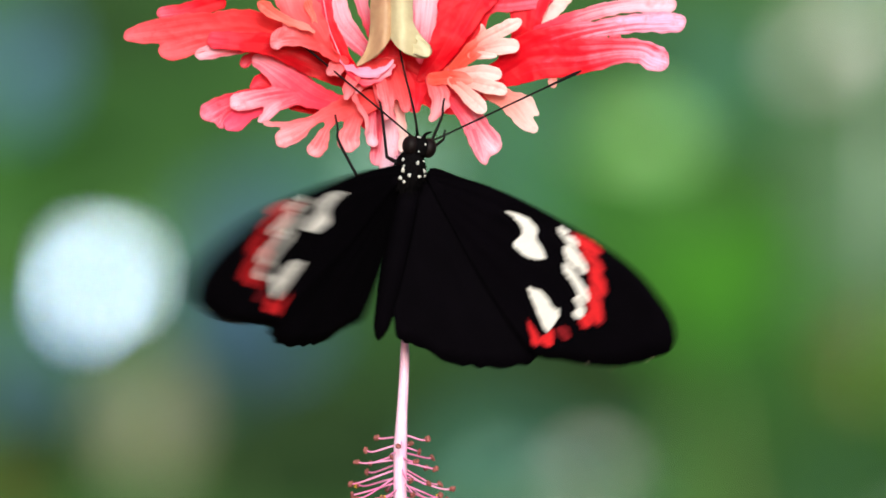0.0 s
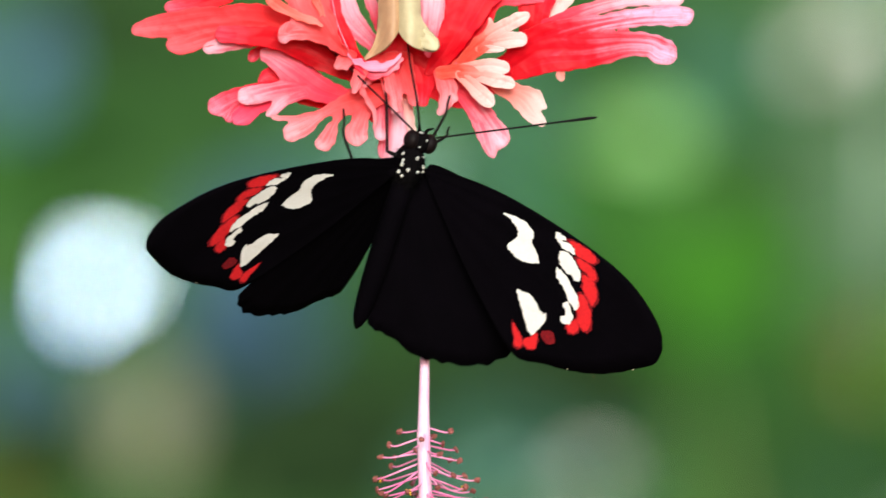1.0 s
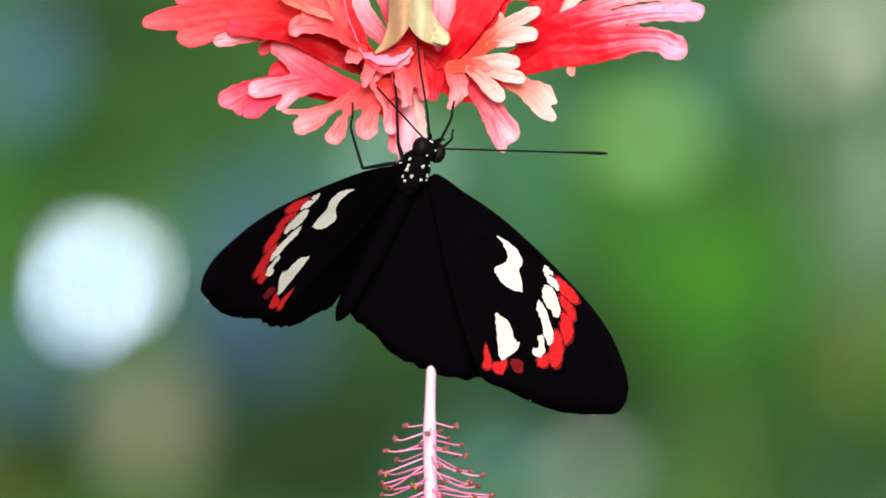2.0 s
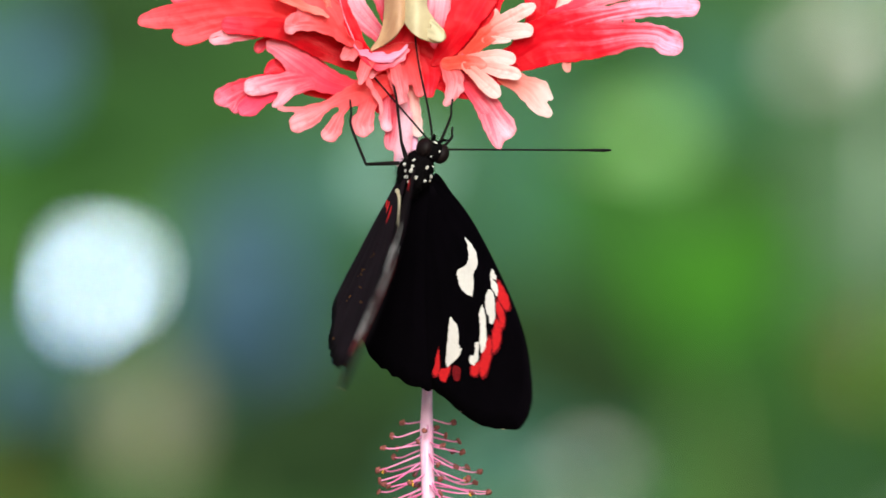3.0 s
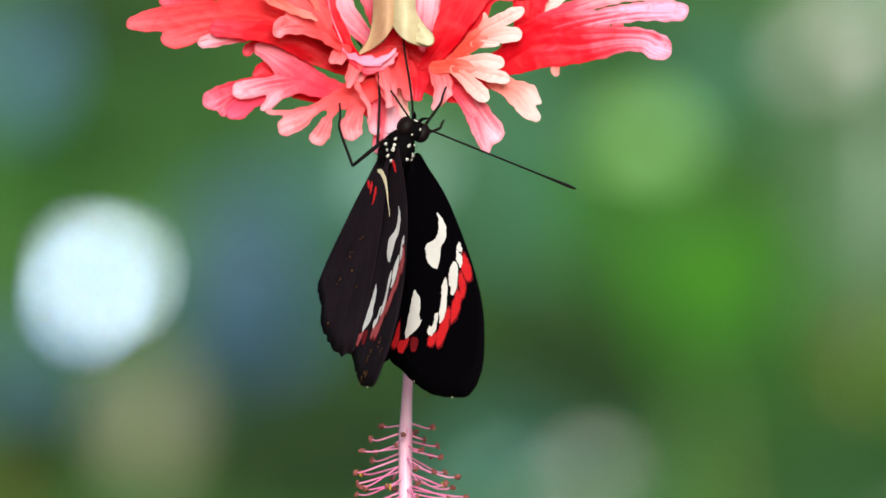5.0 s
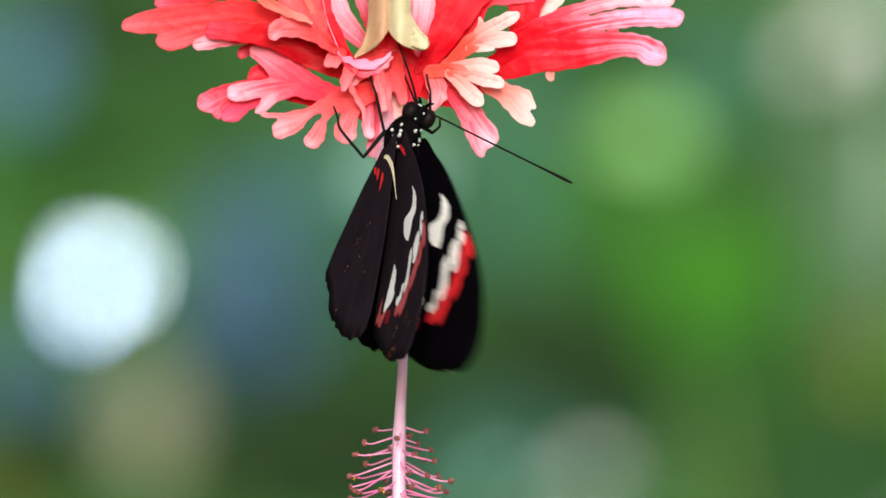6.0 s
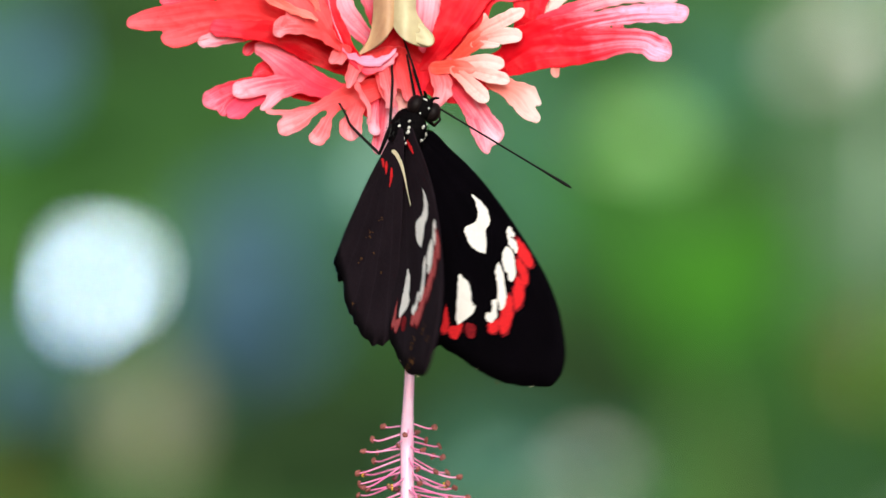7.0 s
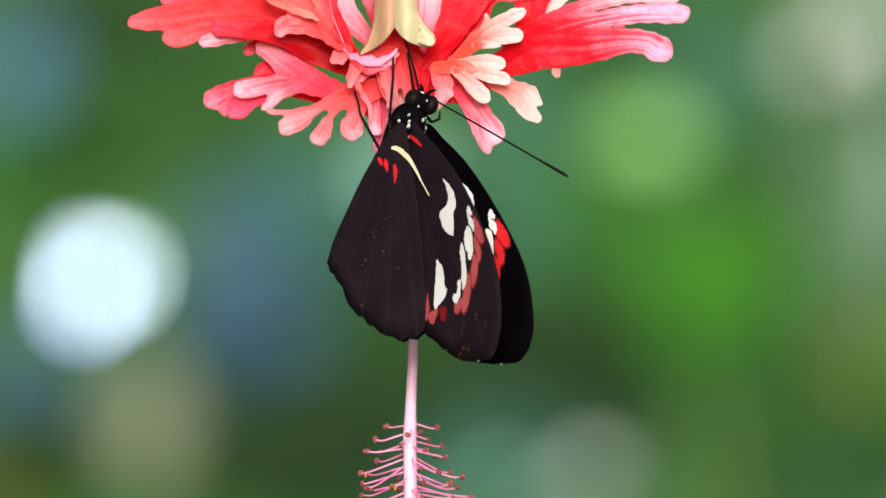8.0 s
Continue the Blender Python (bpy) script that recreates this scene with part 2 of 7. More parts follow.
def sheet(name, parent, material, lobes, label="", curl=2.0, bulge=0.0, cell=3.0, thickness=0.00011, rag=1.2, fold=5.0, barrel=None, crease=1.0):
    """A thin petal that grows out of several lobes which merge at their roots.
    Each lobe: nodes (x, y, d, width) from root to tip, how pale it begins and ends, and how strong its white streak is."""
    seed = len(bpy.data.objects) * 1.7
    made = []
    for nodes, s0, s1, white in lobes:
        line = np.array([(*v[:3],) for v in spline([n[:3] for n in nodes], 26)])
        width = np.interp(np.linspace(0, 1, len(line)), np.linspace(0, 1, len(nodes)), [n[3] for n in nodes])
        made.append((line, width * 0.5, np.linspace(s0, s1, len(line)), white))
    low = np.min([m[0][:, :2].min(0) - m[1].max() for m in made], 0) - cell * 2
    high = np.max([m[0][:, :2].max(0) + m[1].max() for m in made], 0) + cell * 2
    xs, ys = np.arange(low[0], high[0], cell), np.arange(low[1], high[1], cell)
    gx, gy = np.meshgrid(xs, ys, indexing="ij")
    p = np.stack((gx.ravel(), gy.ravel()), 1)

    def wave(at, scale, shift):
        x, y = at[:, 0] / scale + seed + shift, at[:, 1] / scale + seed * 0.6 - shift
        return (np.sin(x * 1.3 + 1.7 * np.sin(y * 0.9)) + np.sin(y * 1.7 + 1.3 * np.sin(x * 1.1 + 2))) * 0.5

    def field(at):
        """Signed distance to the petal's edge, then how far along, where across, how deep, which lobe, and how far inside it."""
        fs, ss, vs, ds = [], [], [], []
        rows = np.arange(len(at))
        for line, r, along, _ in made:
            gap = at[:, None, :] - line[None, :, :2]
            dist = np.hypot(gap[..., 0], gap[..., 1])
            k = (dist - r).argmin(1)
            way = np.gradient(line[:, :2], axis=0)
            way /= np.hypot(way[:, 0], way[:, 1])[:, None] + 1e-9
            g = gap[rows, k]
            fs.append((dist - r)[rows, k])
            vs.append((g[:, 0] * way[k, 1] - g[:, 1] * way[k, 0]) / r[k])
            ss.append(along[k])
            ds.append(line[k, 2])
        fs, ss, vs, ds = (np.array(v) for v in (fs, ss, vs, ds))
        f = -3.0 * np.log(np.exp(-np.clip(fs, -200, 200) / 3.0).sum(0) + 1e-30)
        wts = np.exp(-(fs - fs.min(0)) / 6.0)
        wts /= wts.sum(0)
        s, best = (wts * ss).sum(0), fs.argmin(0)
        own = np.clip((np.partition(fs, 1, 0)[1] - fs.min(0)) / 9.0, 0, 1) if len(fs) > 1 else np.ones(len(at))
        return f + rag * (wave(at, 6.0, 0) + 1.1 * wave(at, 17.0, 7)), s, vs[best, rows], (wts * ds).sum(0), best, own

    f = field(p)[0].reshape(gx.shape)
    inside = f < 0
    use = inside[:-1, :-1] | inside[1:, :-1] | inside[1:, 1:] | inside[:-1, 1:]
    q = p.copy()
    near = np.nonzero((f.ravel() >= 0) & (f.ravel() < cell * 2.2))[0]
    for _ in range(4):
        at = q[near]
        here = field(at)[0]
        slope = np.stack((field(at + (0.6, 0))[0] - here, field(at + (0, 0.6))[0] - here), 1) / 0.6
        q[near] = at - slope * (here / np.maximum((slope ** 2).sum(1), 0.25))[:, None]
    f, s, v, d, best, own = field(q)
    deep = np.clip(-f, 0, 40)
    calm = np.clip(deep / 8, 0, 1) * own
    d = d + curl * np.exp(-deep / 6.0) * (0.5 + wave(q, 22.0, 3)) + fold * wave(q, 34.0, 5) - 1.6 * np.exp(-(v / 0.16) ** 2) * calm
    d = d + 0.35 * np.cos(v * 9 + 1.0 + 2 * wave(q, 40.0, 1)) * calm + crease * 1.1 * (0.5 - np.abs(wave(q, 14.0, 9))) + crease * 0.4 * (0.5 - np.abs(wave(q, 6.0, 13))) + bulge * np.sqrt(np.clip(1 - v * v, 0, 1)) - 1.5 * (1 - own) * np.clip(deep / 5, 0, 1)
    if barrel:
        d = d + barrel[2] * np.exp(-((q[:, 0] - barrel[0]) / barrel[1]) ** 2)
    streak = np.array([m[3] for m in made])
    number, verts, uvs, faces = {}, [], [], []
    wide = gx.shape[1]
    for i, j in zip(*np.nonzero(use)):
        face = []
        for k in (i * wide + j, i * wide + j + 1, (i + 1) * wide + j + 1, (i + 1) * wide + j):
            if k not in number:
                number[k] = len(verts)
                verts.append(bloom(q[k, 0], q[k, 1], d[k]))
                uvs.append(((float(s[k]), float(v[k] * 0.5 + best[k] * 3.7)), (float(min(deep[k] / 12, 1)), float(streak[best[k]]))))
            face.append(number[k])
        faces.append(face)
    data = bpy.data.meshes.new(name)
    data.from_pydata(verts, [], faces)
    for layer, which in (("UVMap", 0), ("edge", 1)):
        data.uv_layers.new(name=layer)
    for loop in data.loops:
        for which in (0, 1):
            data.uv_layers[which].data[loop.index].uv = uvs[loop.vertex_index][which]
    data.materials.append(material)
    for face in data.polygons:
        face.use_smooth = True
    ob = new(name, data)
    ob.parent = parent
    thick = ob.modifiers.new("thickness", "SOLIDIFY")
    thick.thickness, thick.offset = thickness, 0.0
    return tagged(ob, label) if label else ob


flower = tagged(new("hibiscus_flower"), "hanging coral-red fringed hibiscus flower with deeply cut petals", "flower")

long_petal = sheet("petal", flower, SALMON, [
    (((640, 132, 6, 26), (560, 70, 18, 64), (470, 26, 28, 56), (380, 18, 34, 38), (300, 29, 38, 46), (252, 36, 38, 36), (233, 38, 38, 22)), 0.0, 0.95, 0.3),
    (((460, 34, 28, 44), (370, 50, 34, 32), (318, 65, 38, 36), (297, 69, 38, 27)), 0.35, 0.9, 0.3),
], "long scarlet petal with drooping finger lobes")
sheet("petal_lobe", long_petal, CRIMSON, [
    (((640, 130, 14, 26), (560, 84, 30, 62), (480, 57, 42, 38), (430, 53, 48, 33), (385, 48, 50, 29)), -0.35, 0.62, 0.05)], fold=7.0)
sheet("petal_lobe", long_petal, ROSE, [(((440, 56, 30, 26), (390, 66, 34, 27), (361, 72, 36, 22)), 0.5, 0.95, 0.6)])
sheet("petal_lobe", long_petal, CRIMSON, [(((390, -20, 6, 30), (330, -6, 8, 26), (293, 0, 8, 22)), 0.2, 0.7, 0.2)])
sheet("petal_lobe", long_petal, CRIMSON, [
    (((636, 116, 56, 14), (604, 70, 58, 34), (574, 10, 58, 44), (560, -40, 56, 60)), 0.2, 0.55, 0.3)], "scarlet inner petal wall")
sheet("petal_lobe", long_petal, CORAL, [
    (((600, 84, 62, 10), (572, 50, 64, 38), (540, 0, 62, 70), (530, -40, 60, 90)), 0.15, 0.5, 0.3),
    (((566, 52, 64, 30), (520, 48, 68, 24), (496, 52, 70, 24)), 0.3, 0.75, 0.4), (((500, 44, 68, 24), (492, 60, 70, 14)), 0.4, 0.8, 0.4),
    (((550, 40, 62, 30), (520, 20, 66, 26)), 0.3, 0.6, 0.3)],
    "crinkled orange inner lobe", curl=9.0, rag=2.4, fold=9.0)
sheet("petal_lobe", long_petal, PALE, [(((470, -12, 72, 22), (502, 10, 76, 15), (540, 24, 78, 13), (561, 36, 76, 7)), 0.0, 0.35, 0.3)], curl=5.0, rag=1.6)
sheet("petal_lobe", long_petal, PALE, [(((550, -14, 70, 14), (560, 14, 72, 10), (572, 40, 70, 7)), 0.0, 0.4, 0.3)], curl=4.0, rag=1.6)
sheet("petal_lobe", long_petal, CORAL, [(((612, 88, 64, 18), (596, 98, 70, 20), (588, 107, 70, 13)), 0.3, 0.7, 0.2), (((606, 92, 64, 16), (604, 110, 68, 9)), 0.3, 0.7, 0.2)], curl=4.0, rag=1.8)

rose_petal = sheet("petal", flower, ROSE, [
    (((690, 154, 4, 24), (620, 163, 10, 28), (584, 157, 14, 34), (552, 144, 18, 48), (508, 112, 22, 54), (472, 90, 22, 32), (458, 84, 20, 20)), 0.0, 0.72, 0.35),
    (((534, 140, 18, 30), (476, 148, 26, 28), (440, 157, 34, 35), (424, 160, 36, 30)), 0.3, 1.02, 0.5),
    (((528, 152, 20, 24), (490, 168, 28, 20), (470, 186, 32, 15), (462, 192, 32, 10)), 0.4, 1.05, 0.5),
    (((500, 160, 24, 18), (478, 178, 32, 14)), 0.7, 1.1, 0.6),
], "rose-pink petal with short blunt lobes", fold=7.0)
sheet("petal_lobe", rose_petal, CRIMSON, [
    (((520, 140, 4, 30), (440, 148, 8, 22), (396, 164, 12, 35), (374, 176, 14, 35)), 0.3, 0.85, 0.2),
    (((450, 152, 6, 16), (408, 178, 12, 22), (396, 194, 12, 20)), 0.4, 0.8, 0.2)])
sheet("petal_lobe", rose_petal, HOT_PINK, [(((470, 166, 14, 16), (436, 180, 26, 34), (421, 193, 30, 37), (412, 199, 30, 26)), 0.2, 0.6, 0.3)])
sheet("petal_lobe", rose_petal, CRIMSON, [(((474, 76, 6, 24), (446, 80, 4, 20), (437, 89, 4, 18)), 0.3, 0.7, 0.2)])
sheet("petal_lobe", rose_petal, CRIMSON, [(((500, 128, 8, 36), (468, 118, 6, 24), (450, 130, 6, 10)), 0.3, 0.6, 0.2)])
sheet("petal_lobe", rose_petal, CRIMSON, [(((660, 162, -4, 26), (590, 172, -6, 24), (520, 164, -6, 16)), 0.0, 0.06, 0.0)])

spoon_petal = sheet("petal", flower, CORAL, [
    (((680, 152, 20, 34), (632, 164, 30, 44), (592, 176, 32, 26), (560, 192, 36, 13), (530, 213, 40, 30), (507, 223, 42, 33)), 0.0, 0.82, 0.4),
    (((606, 178, 32, 24), (584, 204, 36, 14), (566, 238, 42, 30), (559, 244, 42, 27)), 0.2, 0.82, 0.4),
    (((640, 166, 30, 30), (630, 196, 38, 26), (620, 224, 42, 40), (621, 232, 42, 36)), 0.2, 0.74, 0.4),
    (((560, 190, 34, 10), (500, 199, 34, 11), (474, 196, 34, 8)), 0.4, 0.8, 0.4),
], "salmon petal with spoon-shaped lobes", rag=1.3)
sheet("petal_lobe", spoon_petal, ROSE, [(((664, 180, 22, 14), (660, 214, 26, 20), (664, 230, 28, 20)), 0.4, 1.0, 0.6)])
sheet("petal_lobe", spoon_petal, CORAL, [(((632, 108, 60, 26), (622, 134, 66, 22), (618, 150, 66, 13)), 0.3, 0.7, 0.3)], "curled orange tongue", curl=5.0, rag=1.8)
sheet("petal_lobe", spoon_petal, CORAL, [(((630, 146, 58, 10), (640, 168, 58, 7), (652, 190, 56, 7), (653, 214, 52, 6)), 0.5, 0.9, 0.3)], curl=2.0, rag=1.4)

short_petal = sheet("petal", flower, CORAL, [
    (((656, 108, 40, 44), (644, 122, 46, 34), (636, 138, 46, 16)), 0.2, 0.9, 0.5),
    (((680, 104, 36, 44), (684, 150, 34, 32), (692, 182, 32, 20)), 0.15, 0.85, 0.4),
    (((704, 100, 28, 34), (716, 140, 20, 24), (722, 170, 16, 14)), 0.05, 0.6, 0.3)],
    "short coral petal around the stamen column", curl=6.0, rag=2.0, fold=7.0)
# flat sheet in the darkest crimson paints the shade of a hollow
sheet("petal_lobe", short_petal, CRIMSON, [(((656, 120, 8, 40), (656, 160, 6, 44), (652, 190, 4, 30)), 0.0, 0.1, 0.0)], "deep red petal sheet standing in for the shaded hollow")
sheet("petal_lobe", short_petal, ROSE, [(((690, 150, 4, 26), (694, 220, 2, 30), (690, 290, 2, 30)), 0.6, 1.3, 0.7), (((680, 170, 6, 22), (672, 240, 4, 24), (668, 262, 4, 18)), 0.3, 0.7, 0.4)])
sheet("petal_lobe", short_petal, PALE, [(((706, 150, 2, 16), (714, 200, 0, 20), (716, 240, 0, 20)), 0.4, 1.0, 0.6)])
sheet("petal_lobe", short_petal, CORAL, [(((676, 116, 48, 16), (684, 150, 50, 20), (690, 184, 46, 18)), 0.3, 0.8, 0.5)], curl=4.0, rag=2.2)
sheet("petal_lobe", short_petal, CRIMSON, [(((716, 84, 14, 40), (738, 126, 14, 46), (738, 168, 10, 24)), 0.15, 0.5, 0.3)])

fringed_petal = sheet("petal", flower, CRIMSON, [
    (((728, 112, 8, 50), (780, 146, 10, 60), (824, 166, 12, 34)), 0.1, 0.5, 0.2), (((760, 116, 10, 50), (840, 132, 12, 56), (886, 142, 14, 22)), 0.1, 0.5, 0.2)],
    "red petal split into pale fringed lobes")
sheet("petal_lobe", fringed_petal, ROSE, [
    (((806, 150, 12, 30), (838, 190, 16, 42), (866, 228, 18, 44), (874, 238, 18, 34)), 0.2, 1.0, 0.7),
    (((846, 210, 16, 36), (856, 244, 18, 32), (861, 264, 18, 17)), 0.5, 0.85, 0.5)])
sheet("petal_lobe", fringed_petal, CORAL, [(((772, 122, 34, 28), (782, 148, 38, 34), (778, 174, 40, 26), (768, 192, 40, 8)), 0.3, 1.0, 0.5),
    (((786, 150, 38, 20), (794, 166, 40, 12)), 0.6, 1.0, 0.5)], "orange-white tongue", curl=4.0, rag=1.8)
sheet("petal_lobe", fringed_petal, PALE, [
    (((872, 140, 12, 18), (912, 150, 16, 18), (938, 160, 20, 20), (954, 182, 20, 9)), 0.1, 1.0, 0.4),
    (((870, 146, 12, 18), (908, 166, 16, 34), (935, 197, 20, 27), (948, 209, 20, 18)), 0.1, 1.05, 0.4)], fold=6.0)
paw = sheet("petal_lobe", fringed_petal, PALE, [
    (((772, 120, 34, 22), (800, 118, 40, 26), (822, 119, 43, 22), (836, 121, 44, 10)), -0.45, 0.42, 0.2)], "creamy pink fringed lobe like a small paw", curl=3.0)
for nodes in (((806, 113, 42, 14), (834, 109, 45, 20), (858, 108, 46, 27), (878, 111, 46, 25), (885, 113, 46, 16)),
              ((808, 120, 43, 14), (840, 126, 46, 21), (868, 133, 47, 27), (888, 138, 47, 24), (894, 140, 47, 16)),
              ((804, 124, 44, 16), (824, 141, 47, 24), (842, 158, 48, 30), (853, 168, 48, 27), (858, 173, 48, 17))):
    sheet("finger_lobe", paw, PALE, [(nodes, 0.25, 1.3, 0.4)], curl=0.6, rag=0.6, fold=1.5, cell=2.0, crease=0.4)
sheet("petal_lobe", fringed_petal, ROSE, [(((806, 104, 30, 16), (822, 92, 32, 18)), 0.5, 0.9, 0.6)])

streaked_petal = sheet("petal", flower, CRIMSON, [
    (((745, 128, 2, 34), (850, 122, 6, 38), (900, 108, 12, 54), (950, 82, 20, 84), (1030, 80, 28, 68), (1092, 72, 34, 46), (1140, 73, 38, 42), (1160, 83, 41, 48), (1168, 86, 42, 46)), 0.0, 0.85, 0.9),
    (((920, 76, 20, 60), (985, 50, 26, 48), (1060, 33, 32, 29), (1120, 24, 36, 33), (1180, 21, 38, 38), (1204, 22, 38, 33)), 0.25, 1.05, 1.0),
], "long scarlet petal with pink-streaked finger lobes")
sheet("petal_lobe", streaked_petal, ROSE, [(((960, 40, 14, 30), (1040, 8, 12, 26), (1110, -8, 10, 24), (1190, -10, 8, 28)), 0.2, 1.1, 0.8)])
sheet("petal_lobe", streaked_petal, PALE, [(((982, 112, 20, 14), (983, 124, 22, 16), (984, 130, 22, 13)), 0.3, 0.5, 0.3)])
paw = sheet("petal_lobe", streaked_petal, PALE, [
    (((794, 114, 32, 16), (820, 90, 38, 24), (846, 66, 42, 32), (866, 52, 43, 24), (878, 46, 44, 10)), -0.45, 0.5, 0.2), (((856, 48, 42, 16), (860, 34, 44, 10), (858, 24, 45, 3)), 0.3, 0.8, 0.2)],
    "peach fringed lobe", curl=3.0, rag=1.2)
for nodes in (((842, 62, 43, 16), (866, 48, 45, 24), (890, 36, 46, 25), (910, 26, 46, 25), (921, 21, 46, 17)),
              ((840, 72, 44, 16), (868, 67, 46, 23), (892, 63, 47, 29), (910, 62, 47, 27), (915, 63, 47, 19)),
              ((838, 78, 43, 12), (856, 78, 46, 14), (872, 79, 47, 12), (882, 79, 47, 7))):
    sheet("finger_lobe", paw, PALE, [(nodes, 0.25, 1.25, 0.4)], curl=0.6, rag=0.7, fold=1.5, cell=2.0, crease=0.4)

sheet("petal", flower, CRIMSON, [
    (((748, 118, 16, 16), (776, 84, 26, 40), (806, 30, 20, 62), (840, -50, 6, 110)), 0.1, 0.42, 0.15)], "upright scarlet petal beside the calyx", fold=8.0)
sheet("petal", flower, CRIMSON, [
    (((780, 132, 0, 30), (808, 88, 0, 44), (832, 45, -4, 44), (844, 0, -8, 54), (850, -50, -12, 80)), 0.05, 0.5, 0.3),
    (((850, -24, -8, 40), (900, -24, -10, 50), (960, -34, -12, 60)), 0.4, 0.6, 0.4)], "upright scarlet petal with pale lobes", fold=7.0)
sheet("petal", flower, CRIMSON, [(((905, 106, 4, 38), (930, 60, -8, 44), (938, 10, -10, 56), (946, -50, -12, 90)), 0.1, 0.5, 0.3)], "scarlet petal rising behind the pale lobes", fold=7.0)
sheet("petal", flower, PALE, [(((962, 26, -14, 6), (982, 4, -16, 22), (1004, -24, -16, 30)), 0.7, 1.1, 0.4)], "pale petal tip")
sheet("petal", flower, CRIMSON, [(((704, 36, 18, 30), (692, 74, 24, 46), (674, 104, 32, 52)), 0.2, 0.45, 0.1)], "scarlet petal within the calyx mouth")
sheet("petal", flower, ROSE, [
    (((690, 110, -30, 24), (646, 62, -36, 28), (604, 16, -42, 48), (588, -40, -44, 62)), 0.3, 0.95, 0.7)], "pale rose petal behind the calyx")
sheet("petal", flower, ROSE, [(((672, 60, -34, 12), (654, 14, -38, 18), (640, -40, -40, 28)), 0.1, 0.9, 0.3)], "narrow rose petal behind the calyx")
sheet("petal", flower, ROSE, [(((740, 110, -16, 40), (750, 30, -20, 50), (758, -50, -24, 70)), 0.3, 1.0, 0.8)], "rose petal behind the calyx")
# curled rim; its lavender tone is a highlight put into the colour
sheet("petal_rim", flower, LAVENDER, [
    (((600, 76, 62, 5), (612, 93, 64, 10), (630, 105, 64, 14), (652, 110, 64, 15), (674, 107, 60, 14), (690, 99, 54, 11), (700, 86, 48, 7)), 0.35, 0.7, 0.6)],
    "curled pink petal rim with a lavender highlight in its colour", curl=5.0, rag=2.6, fold=5.0, bulge=3.0, cell=2.0)
sheet("petal_rim", flower, ROSE, [
    (((612, 100, 56, 6), (634, 116, 58, 16), (660, 120, 56, 18), (684, 112, 50, 15), (700, 98, 44, 8)), 0.2, 0.8, 0.5)], curl=5.0, rag=2.6, fold=4.0, cell=2.0)
edge = tube(bmesh.new(), spline([bloom(576, -30, 60), bloom(586, 25, 62), bloom(600, 62, 62), bloom(612, 90, 62)], 6), 1.1 * U, 8)
part("petal_rim", edge, RIM_VIOLET, flower)

# calyx: a cream tube split into pointed lobes, and its stalk
# the tan colour puts shade and red bounce on the tube's left side
calyx = sheet("calyx", flower, CALYX_SHADED, [
    (((684, -70, 36, 44), (684, 0, 40, 46), (681, 30, 42, 42), (671, 58, 44, 30), (655, 79, 46, 17), (637, 94, 50, 4)), 0.0, 0.6, 0.0)],
    "cream tubular calyx with pointed lobes, its shaded side coloured tan", curl=3.0, thickness=0.0003, rag=0.4, fold=2.0, barrel=(686, 22, 34), crease=0.3)
sheet("calyx_lobe", calyx, CREAM, [
    (((712, -70, 44, 44), (712, 0, 46, 46), (714, 28, 50, 46), (727, 50, 58, 46), (745, 64, 68, 36), (758, 72, 76, 22)), 0.5, 1.0, 0.0)],
    "pale cream pointed calyx lobe", curl=3.0, thickness=0.0003, rag=0.4, fold=2.0, barrel=(716, 24, 36), crease=0.15)
# pale yellow sheet paints the highlight along the flared edge
sheet("calyx_lobe", calyx, CALYX_LIT, [
    (((722, 60, 74, 8), (738, 66, 84, 17), (752, 70, 94, 20), (759, 74, 96, 15)), 0.5, 1.0, 0.0), (((740, 44, 70, 4), (752, 54, 84, 9), (760, 64, 94, 12)), 0.5, 1.0, 0.0)],
    "flared calyx edge with its highlight coloured pale yellow", curl=4.0, thickness=0.0002, rag=0.4, fold=2.0, crease=0.1)
bm = tube(bmesh.new(), spline([bloom(690, -40, 30), bloom(684, -240, 30), bloom(660, -520, -20), bloom(600, -800, -60)], 6), 9 * U, 10)
part("flower_stalk", bm, STEM_GREEN, flower, "slender green stalk")

# stamen column with its filaments and anthers
path = spline([bloom(703, 70, 0), bloom(707, 200, -14), bloom(722, 440, -26), bloom(729, 600, -30), bloom(725, 730, -6), bloom(724, 800, 24), bloom(727, 990, 50)], 5)
girth = np.interp([60 - p.z / U for p in path], [70, 560, 640, 720, 765, 990], [6.0, 7.6, 8.6, 9.8, 11.8, 12.2])
column = part("stamen_column", tube(bmesh.new(), path, [float(g) * U for g in girth], 16), COLUMN_PINK, flower, "long pale pink stamen column")
rng = random.Random(5)
for i in range(78):
    s = i / 77
    y = 748 + 222 * s ** 0.85
    root = bloom(724 + 3 * s, y, 4 + 44 * s)
    turn = i * 2.4 + rng.uniform(-0.35, 0.35)
    reach = (46 + 76 * min(s * 2.2, 1)) * rng.uniform(0.8, 1.14) * U
    out = Vector((math.cos(turn), math.sin(turn), 0))
    drop = rng.uniform(0.08, 0.5) * (0.5 + 0.5 * min(s * 4, 1))
    lift, sway = rng.uniform(0.0, 0.12), Vector((-math.sin(turn), math.cos(turn), 0)) * rng.uniform(-0.16, 0.16)
    path = spline([root, root + (out * 0.4 + sway * 0.6) * reach + Vector((0, 0, -reach * (drop * 0.4 + lift * 0.4))),
                   root + (out * 0.8 + sway * 0.8) * reach + Vector((0, 0, -reach * (drop * 0.8 + lift * 0.7))),
                   root + out * reach + Vector((0, 0, -reach * drop))], 4)
